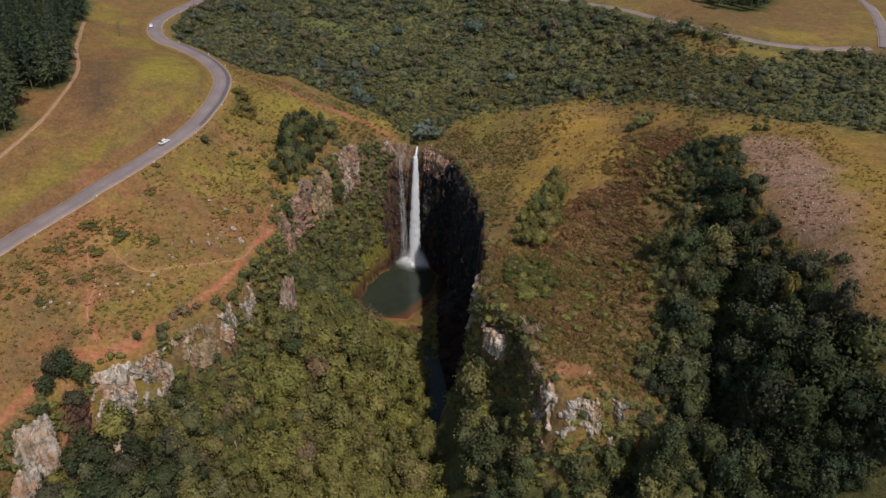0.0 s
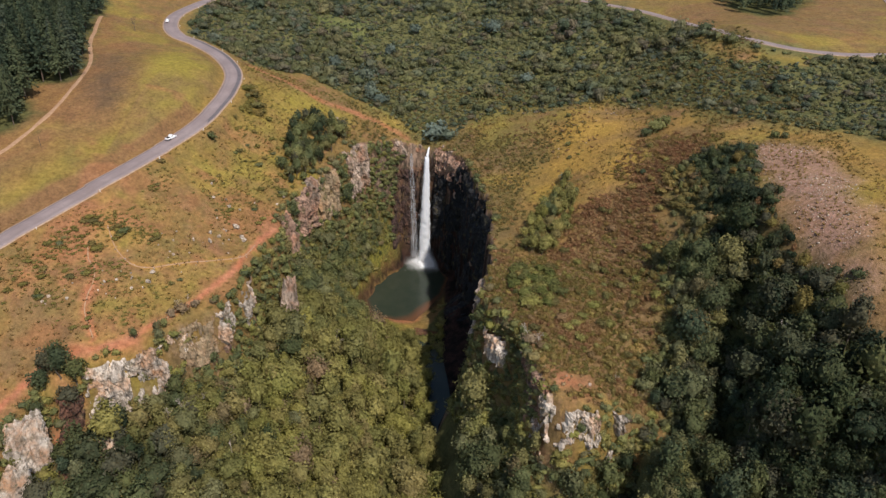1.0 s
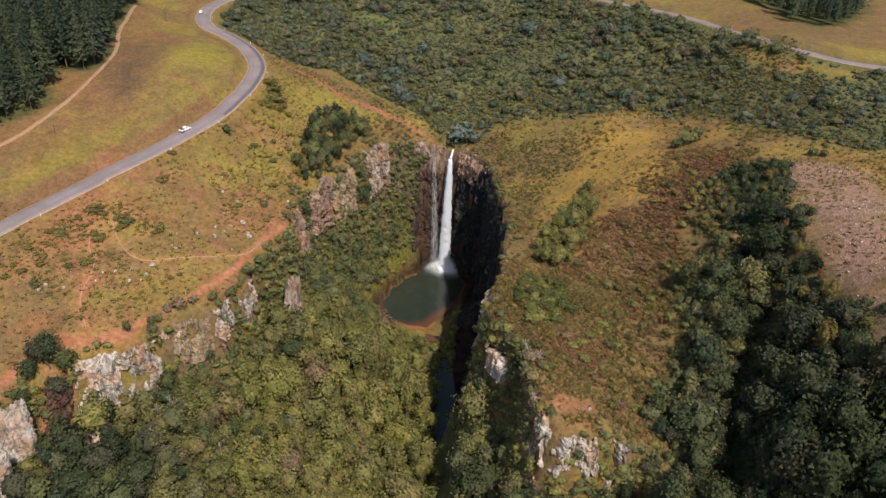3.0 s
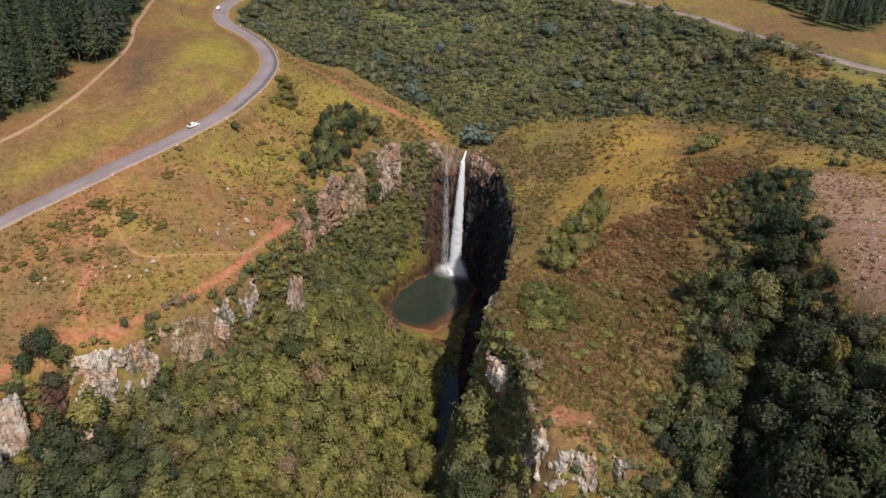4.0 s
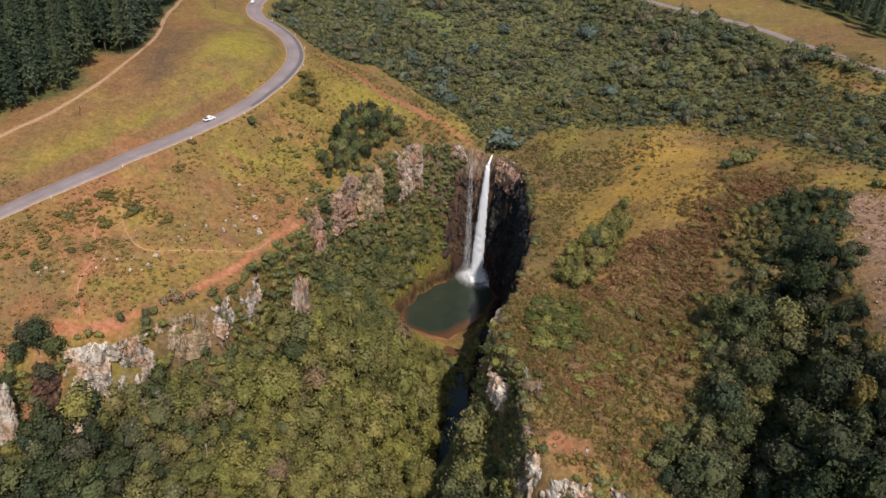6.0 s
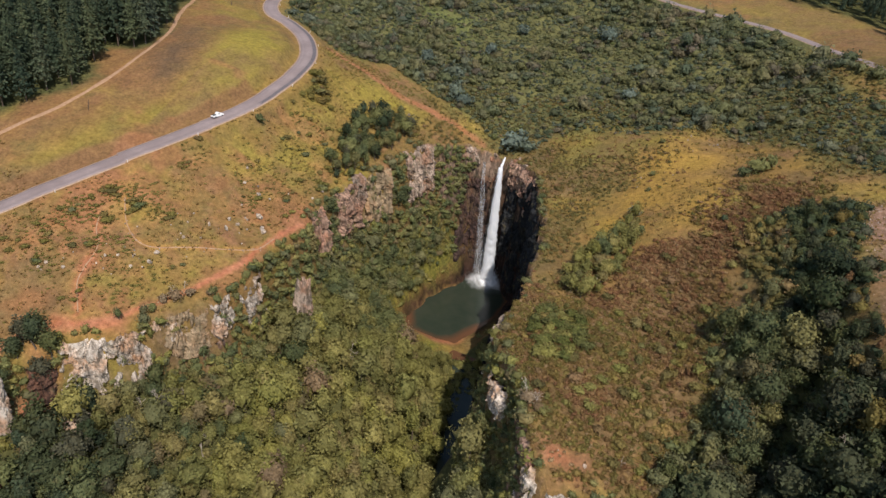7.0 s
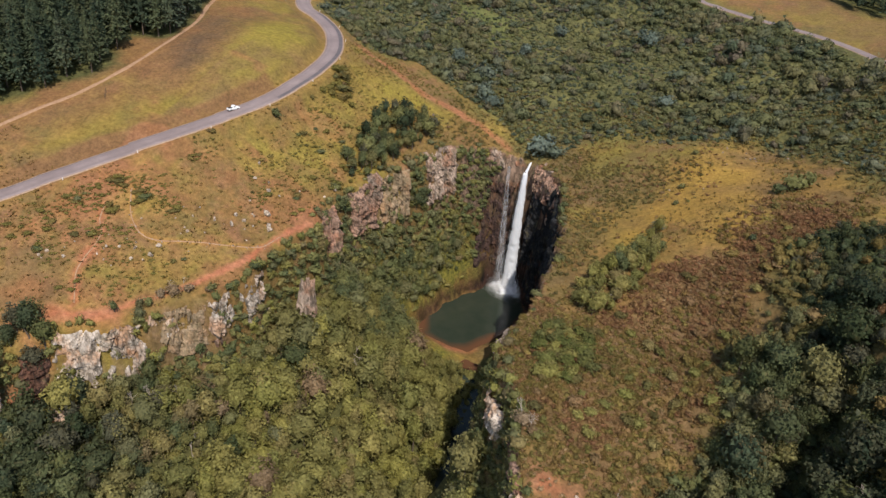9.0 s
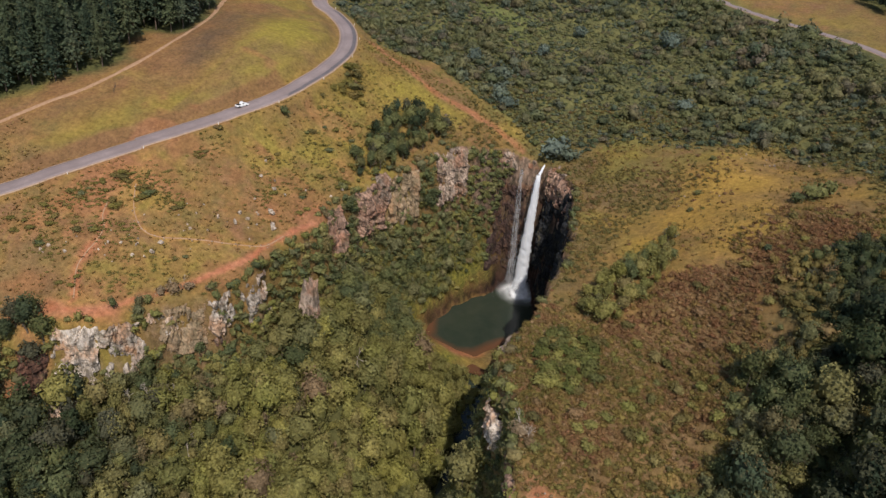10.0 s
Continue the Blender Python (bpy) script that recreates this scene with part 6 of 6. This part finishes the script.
SINGLE = [(-93, 278, 1.15, LEAF_RIM, DARK_BUSH), (93, 313, 2.1, LEAF_RIM, "broad dark green thicket on the golden grass"), (98, 317, 1.5, LEAF_RIM, DARK_BUSH), (88, 310, 1.3, LEAF_RIM, DARK_BUSH),
          (129, 278, 1.0, LEAF_RIM, "dark round bush on the ridge crest"), (132, 276, 0.9, LEAF_RIM, "dark round bush on the ridge crest"),
          (57, 323, 0.7, LEAF_RIM, "small dark bush on golden grass"), (56, 308, 0.7, LEAF_RIM, "small dark bush on golden grass"), (104, 336, 0.6, LEAF_RIM, "small dark bush on golden grass"),
          (59, 347, 0.8, LEAF_RIM, "small dark bush on golden grass"), (80, 275, 0.8, LEAF_BUSH, "grey-green bush at the scrub's edge"), (95, 270, 1.0, LEAF_RIM, "dark bush at the scrub's edge"),
          (52, 289, 1.2, LEAF_BLUE, "grey-blue bush at the end of a thicket"), (-5, 361, 3.5, LEAF_BLUE, "large blue-green bush above the fall's lip"), (0, 360.5, 2.3, LEAF_BLUE, "large blue-green bush above the fall's lip"),
          (-42, 384, 2.7, LEAF_BLUE, "large grey-green tree at the bushland's edge"), (-36, 380, 2.2, LEAF_BLUE, "large grey-green tree at the bushland's edge"), (-66, 413, 2.4, LEAF_BLUE, "blue-green bush among darker shrubs"), (-37, 438, 2.2, LEAF_BLUE, "blue-green bush among darker shrubs"), (-25, 468, 2.3, LEAF_BLUE, "blue-green bush among darker shrubs"), (42, 401, 1.9, LEAF_BLUE, "blue-green bush among darker shrubs"),
          (23, 470, 2.9, LEAF_BLUE, "blue-grey tree in the bushland"), (-8, 372, 1.2, LEAF_RIM, "dark bush beside the stream above the falls"), (-16, 364, 1.1, LEAF_RIM, "dark bush beside the stream above the falls")]
for x, y, s, mat, label in SINGLE:
    ob = bush_thing(int(rng.integers(5)), mat, label)
    ob.matrix_basis = Matrix.LocRotScale((x, y, float(terrain(x, y)) - 0.15), Euler((0, 0, rng.uniform(0, 6.3))), (s, s, s * rng.uniform(0.85, 1.1)))
# the plateau's scattered shrubs, in the loose bands in which they grow
for cx, cy, n, spread, s in ((-115, 220, 7, 2.0, 0.95), (-108, 219, 6, 1.8, 0.9), (-111, 211, 4, 1.0, 1.0), (-97, 222, 5, 1.3, 0.9), (-115, 199, 3, 0.9, 0.9), (-111, 201, 2, 0.7, 0.9), (-119, 214, 5, 1.6, 0.8),
                            (-123, 208, 6, 1.8, 0.8), (-125, 201, 6, 2.2, 0.8), (-129, 191, 6, 2.5, 0.7), (-120, 188, 4, 2.0, 0.6), (-104, 256, 4, 1.4, 0.75), (-103, 242, 6, 2.2, 0.7), (-105, 188, 2, 0.8, 0.7),
                            (-106, 184, 2, 1.0, 0.7), (-86, 209, 2, 0.8, 0.6), (-86, 316, 14, 3.4, 1.5), (-89, 323, 9, 2.6, 1.3), (-82, 300, 7, 4.0, 0.7), (-76, 285, 8, 4.5, 0.75),
                            (-88, 262, 4, 3.5, 0.6), (-80, 247, 4, 2.0, 0.8), (-72, 262, 6, 3.5, 0.8), (-70, 252, 5, 3.0, 0.7), (-74, 302, 6, 3, 0.8), (-64, 275, 6, 3, 0.9), (-58, 300, 8, 3, 0.8), (-57, 314, 8, 3, 0.8), (-62, 284, 6, 2.5, 0.8), (-52, 338, 6, 3, 0.8), (-66, 332, 6, 3, 0.8)):
    for _ in range(n):
        x, y = cx + rng.normal(0, spread), cy + rng.normal(0, spread)
        if float(depth_in(x, y)[0]) > -1 or float(along(ROAD_LINE, x, y)[0]) < 6:
            continue
        k = s * rng.uniform(0.4, 1.05)
        ob = bush_thing(int(rng.integers(5)), (LEAF_HEATH, LEAF_RIM, LEAF_HERB)[int(rng.choice(3, p=(0.35, 0.12, 0.53)))], "olive-green shrub in dry grass near the rim")
        ob.matrix_basis = Matrix.LocRotScale((x, y, float(terrain(x, y)) - 0.15), Euler((0, 0, rng.uniform(0, 6.3))), (k * 1.1, k * 1.1, k * (0.5 if y < 270 else 0.7)))
# low fresh herbs that spread round the shrubs
spots = np.array([(-112, 222, 3.4), (-105, 223, 3.0), (-115, 212, 3.0), (-100, 222, 2.2), (-120, 206, 3.4), (-126, 200, 3.6), (-110, 203, 1.8), (-103, 206, 1.6), (-88, 328, 4.5), (-84, 300, 5), (-78, 286, 6), (-104, 248, 3.5),
                  (-72, 268, 5), (-90, 200, 4), (-97, 194, 3), (-84, 262, 6), (-118, 190, 3), (-80, 247, 3)])
which = rng.integers(len(spots), size=900)
x, y = (spots[which, i] + rng.normal(0, 1.15, 900) * spots[which, 2] for i in (0, 1))
keep = (depth_in(x, y)[0] < -1.5) & (along(ROAD_LINE, x, y)[0] > 6) & (along(RIM_PATH, x, y)[0] > 1.5) & (along(STONE_PATH, x, y)[0] > 1.0)
x, y = x[keep], y[keep]
flora("herbs", SMALL, x, y, terrain(x, y), rng.uniform(0.4, 1.0, len(x)), rng.uniform(0, 1, len(x)), (LEAF_HERB,), rng, "low fresh green herbs spreading through dry grass", "herbs", rng.uniform(0.2, 0.5, len(x)))


def lone_tree(x, y, s, kind_no, mat, label, group):
    (cv, cf), (tv, tf) = BROAD[kind_no]
    root = tagged(new("tree"), label, "tree", group=group)
    part("trunk", raw_mesh("trunk", tv, tf), BARK, root)
    me = raw_mesh("crown", cv, cf, True)
    layer(me, "tint", np.zeros(len(cv)))
    layer(me, "solo", np.ones(len(cv)))
    part("crown", me, mat, root)
    root.matrix_basis = Matrix.LocRotScale((x, y, float(terrain(x, y)) - 0.3), Euler((0, 0, rng.uniform(0, 6.3))), (s, s, s))
    return root


for x, y, s in ((-110.5, 169, 1.3), (-107, 169.5, 1.5), (-103.5, 171, 1.35), (-108.5, 172.5, 1.0), (-111, 165.5, 1.2), (-104.5, 167.5, 1.1), (-91, 185.5, 0.6), (-84, 192, 0.6), (-85.5, 189.5, 0.5), (-110.5, 166, 0.9)):
    lone_tree(x, y, s, int(rng.integers(8)), LEAF_DARK if x < -100 else LEAF_RIM, "dark green tree on the cliff edge beside red soil", "trees on the rim")
ix, iy = jittered(-80, -44, 268, 340, 3.8, rng)
for x, y in zip(ix, iy):
    if inside(CLIFF_TOP, x, y) and float(depth_in(x, y)[0]) < 1:
        lone_tree(x, y, float(rng.uniform(0.5, 1.1)), int(rng.integers(8)), LEAF_RIM if rng.uniform() < 0.65 else LEAF_DARK, "dark green tree behind the cliff top", "trees behind the cliff")
ix, iy = jittered(28, 58, 234, 292, 3.5, rng)
for x, y in zip(ix, iy):
    if inside(CLUMP, x, y):
        lone_tree(x, y, float(rng.uniform(0.55, 0.98)), int(rng.integers(8)), LEAF_GORGE if rng.uniform() < 0.75 else LEAF_RIM, "mid-green tree in a thicket on the ridge", "thicket on the ridge")
ix, iy = jittered(22, 48, 196, 230, 3.0, rng)
for x, y in zip(ix, iy):
    if inside(GREEN_PATCH, x, y):
        ob = bush_thing(int(rng.integers(5)), LEAF_FRESH if rng.uniform() < 0.75 else LEAF_GORGE, "fresh green bush in a patch on the ridge")
        k = float(rng.uniform(0.7, 1.35))
        ob.matrix_basis = Matrix.LocRotScale((x, y, float(terrain(x, y)) - 0.15), Euler((0, 0, rng.uniform(0, 6.3))), (k, k, k * 0.8))


for x, y, s in ((-77, 187, 0.85), (-58, 180, 0.5), (-61, 214, 0.55), (-66, 184, 0.4)):
    lone_tree(x, y, s, int(rng.integers(8)), LEAF_LIME, "bright lime-green tree among darker forest", "trees of the gorge")
for x, y, s in ((-80.5, 199, 1.25), (-83, 196.5, 1.0), (-77.5, 202, 1.0), (-86, 186, 0.8), (-72, 205, 0.8), (32, 187, 1.2), (29, 190, 1.0), (35, 185, 0.9), (-62, 292, 1.0), (-64, 286, 0.9)):
    ob = bush_thing(int(rng.integers(5)), LEAF_DRY, "dry grey-brown bush on the gorge rim")
    ob.matrix_basis = Matrix.LocRotScale((x, y, float(terrain(x, y)) - 0.15), Euler((0, 0, rng.uniform(0, 6.3))), (s, s, s * 0.8))
lone_tree(-43, 248, 0.95, 2, LEAF_PALE, "cream-coloured tree among green forest", "trees of the gorge")
# bushes that stand up out of the ridge's scrub
ix, iy = jittered(30, 100, 176, 300, 5.0, rng)
wood_d, _ = along(WOOD, ix, iy, closed=True)
for x, y, d in zip(ix, iy, wood_d):
    chance = 0.8 * math.exp(-d / 7) + (0.5 if y < 235 else 0.1)
    if inside(SCRUB, x, y) and not inside(BARE_PATCH, x, y) and not inside(CLUMP, x, y) and float(depth_in(x, y)[0]) < -1 and rng.uniform() < chance:
        ob = bush_thing(int(rng.integers(5)), LEAF_GORGE if rng.uniform() < 0.4 else LEAF_HEATH, "olive-green bush standing in the ridge's scrub")
        k = float(rng.uniform(0.45, 1.1))
        ob.matrix_basis = Matrix.LocRotScale((x, y, float(terrain(x, y)) - 0.15), Euler((0, 0, rng.uniform(0, 6.3))), (k, k, k * 0.8))


def bare_tree(x, y, high, label, seed, mat):
    """A leafless tree: a trunk that forks three times."""
    r = np.random.default_rng(seed)
    pieces = []

    def grow(p, d, length, thick, level):
        q = p + d * length * 0.5 + r.normal(0, 0.05 * length, 3)
        e = q + d * length * 0.5
        pieces.append(stick([p, q, e], [thick, thick * 0.8, thick * 0.55], 4))
        if level:
            for _ in range(3):
                nd = d + r.normal(0, 0.55, 3) + (0, 0, 0.15)
                grow(e, nd / np.linalg.norm(nd), length * 0.66, thick * 0.55, level - 1)

    grow(np.array((0, 0, -0.4)), np.array((0, 0, 1.0)), high * 0.42, high * 0.028, 3)
    root = tagged(new("bare_tree"), label, "tree")
    part("branches", raw_mesh("branches", *joined(pieces)), mat, root)
    root.location = (x, y, float(terrain(x, y)))
    return root


bare_tree(-166, 386, 8.5, "leafless dark tree standing in the dry field", 1, BARK)
bare_tree(31, 189, 6.0, "bleached leafless shrub on the ridge edge", 2, DEADWOOD)
bare_tree(34, 186, 5.4, "bleached leafless shrub on the ridge edge", 3, DEADWOOD)
bare_tree(58, 180, 3.8, "bleached leafless shrub beside the dark wood", 4, DEADWOOD)
bare_tree(-82, 200, 3.4, "grey leafless bush on the rim", 5, DEADWOOD)
bare_tree(-80, 203, 3.0, "grey leafless bush on the rim", 6, DEADWOOD)
for i, (x, y) in enumerate(((-80, 176), (-77, 180), (-72, 186), (-38, 238), (-36, 236), (108, 176), (105, 182), (112, 180), (-62, 178))):
    bare_tree(x, y, 8.5 if y < 230 else 7.5, "pale half-dead tree standing in the forest", 10 + i, DEADWOOD)

# ---- cars on the road ----
def loft(name, sections, smooth=False):
    """A closed body through cross-sections; each is a list of (x, y, z) with as many places."""
    bm = bmesh.new()
    rings = [[bm.verts.new(p) for p in s] for s in sections]
    for a, b in zip(rings, rings[1:]):
        for i in range(len(a)):
            j = (i + 1) % len(a)
            bm.faces.new((a[i], a[j], b[j], b[i]))
    bm.faces.new(rings[0][::-1])
    bm.faces.new(rings[-1])
    bmesh.ops.recalc_face_normals(bm, faces=bm.faces)
    return bm


def box_section(x, half, z0, z1, tuck=0.08):
    return [(x, -half + tuck, z0), (x, half - tuck, z0), (x, half, z0 + (z1 - z0) * 0.45), (x, half - tuck, z1), (x, -half + tuck, z1), (x, -half, z0 + (z1 - z0) * 0.45)]


def vehicle(name, label, x, y, yaw, z, pickup):
    root = tagged(new(name), label, "car", group="cars on the road")
    w = 0.88
    hull = [(-2.45, 0.45, 0.75), (-2.35, 0.35, 0.98), (-0.6, 0.30, 1.0), (0.9, 0.30, 1.02), (1.9, 0.32, 0.95), (2.4, 0.40, 0.78)]
    part("body", loft("body", [box_section(px, w, z0, z1) for px, z0, z1 in hull]), CAR_PAINT, root, "white painted body")
    top = [(-0.55, 1.0, 1.05), (-0.35, 1.0, 1.66), (0.45, 1.0, 1.70), (1.15, 1.0, 1.04)] if pickup else [(-2.2, 1.0, 1.05), (-1.75, 1.0, 1.52), (0.3, 1.0, 1.55), (1.2, 1.0, 1.04)]
    cab = part("cabin", loft("cabin", [box_section(px, w - 0.07, z0, z1, 0.14) for px, z0, z1 in top]), CAR_PAINT, root)
    a, b = top[2], top[3]
    glass = bmesh.new()
    for u, v in ((0.12, 0.9),):
        p = [(a[0] + (b[0] - a[0]) * k + 0.02, s * 0.62, a[2] + (b[2] - a[2]) * k + 0.02) for k, s in ((u, -1), (u, 1), (v, 1), (v, -1))]
        q = [(px - 0.02, py, pz - 0.03) for px, py, pz in p]
        vs = [glass.verts.new(c) for c in p + q]
        for f in ((0, 1, 2, 3), (7, 6, 5, 4), (0, 4, 5, 1), (1, 5, 6, 2), (2, 6, 7, 3), (3, 7, 4, 0)):
            glass.faces.new([vs[i] for i in f])
    part("windscreen", glass, GLASS, cab, "dark glass windscreen")
    for s in (-1, 1):
        g = bmesh.new()
        bmesh.ops.create_cube(g, size=1.0, matrix=pose(0.05 if pickup else -0.65, s * (w - 0.10), 1.32) @ Matrix.Diagonal((0.75 if pickup else 1.9, 0.05, 0.30, 1)))
        part("side_window", g, GLASS, cab, "dark side window")
    if pickup:
        g = bmesh.new()
        bmesh.ops.create_cube(g, size=1.0, matrix=pose(-1.45, 0, 0.99) @ Matrix.Diagonal((1.55, 1.42, 0.06, 1)))
        part("load_bed", g, TYRE, root, "dark open load bed")
    else:
        g = bmesh.new()
        bmesh.ops.create_cube(g, size=1.0, matrix=pose(-2.02, 0, 1.32, 0, -30, 0) @ Matrix.Diagonal((0.05, 1.2, 0.36, 1)))
        part("rear_window", g, GLASS, cab, "dark rear window")
    for px in (-1.5, 1.5):
        for s in (-1, 1):
            t = bmesh.new()
            bmesh.ops.create_cone(t, cap_ends=True, segments=18, radius1=0.35, radius2=0.35, depth=0.24, matrix=pose(px, s * (w - 0.1), 0.35, 90))
            bmesh.ops.bevel(t, geom=t.edges[:], offset=0.03, segments=1, affect="EDGES")
            tyre = part("wheel", t, TYRE, root, "black rubber tyre")
            r = bmesh.new()
            bmesh.ops.create_cone(r, cap_ends=True, segments=14, radius1=0.2, radius2=0.18, depth=0.26, matrix=pose(px, s * (w - 0.1), 0.35, 90))
            part("rim", r, RIM_METAL, tyre, "grey metal rim")
    for px, mat, nm in ((2.36, LAMP_CLEAR, "headlight"), (-2.40, LAMP_RED, "tail_light")):
        for s in (-1, 1):
            g = bmesh.new()
            bmesh.ops.create_cube(g, size=1.0, matrix=pose(px, s * 0.6, 0.72) @ Matrix.Diagonal((0.1, 0.3, 0.14, 1)))
            part(nm, g, mat, root)
    root.matrix_basis = pose(x, y, z, 0, 0, yaw)
    return root


def on_road(line, x, y, aside, flip):
    """A place in one lane of a road, its height and heading."""
    p = np.array(line)
    i = int(np.argmin(np.hypot(p[:, 0] - x, p[:, 1] - y)))
    t = p[min(i + 1, len(p) - 1)] - p[max(i - 1, 0)]
    t /= np.hypot(*t)
    return p[i][0] + t[1] * aside, p[i][1] - t[0] * aside, road_height(line)[i] + 0.11, math.degrees(math.atan2(t[1], t[0])) + (180 if flip else 0)


x, y, z, yaw = on_road(ROAD_LINE, -106, 270, -1.8, False)
vehicle("pickup_truck", "white pickup truck with a dark load bed on the road", x, y, yaw, z, True)
x, y, z, yaw = on_road(ROAD_LINE, -160, 423, -1.8, False)
vehicle("car", "small white car on the far bend of the road", x, y, yaw, z, False)
x, y, z, yaw = on_road(FAR_LINE, 222, 358, 1.4, False)
vehicle("car", "white car at a road junction beyond the bushland", x, y, yaw, z, False)

# ---- posts ----
def post(name, x, y, high, mat, label, group):
    bm = bmesh.new()
    bmesh.ops.create_cone(bm, cap_ends=True, segments=8, radius1=0.11, radius2=0.09, depth=high + 0.4, matrix=pose(0, 0, high / 2 - 0.2))
    ob = tagged(part(name, bm, mat), label, "post", group=group)
    ob.location = (x, y, float(terrain(x, y)))
    return ob


for x, y in ((-149, 254), (-148, 252.5), (-147, 251)):
    post("timber_post", x, y, 2.0, TIMBER, "dark weathered timber post in the field", "old posts in the field")
for s in range(24, 150, 9):
    if s < len(ROAD_LINE) - 2:
        p, q = ROAD_LINE[s], ROAD_LINE[s + 1]
        k = math.hypot(q[0] - p[0], q[1] - p[1])
        post("marker_post", p[0] + (q[1] - p[1]) / k * 4.9, p[1] - (q[0] - p[0]) / k * 4.9, 0.9, WHITE_PAINT, "short white painted marker post on the road's edge", "marker posts along the road")
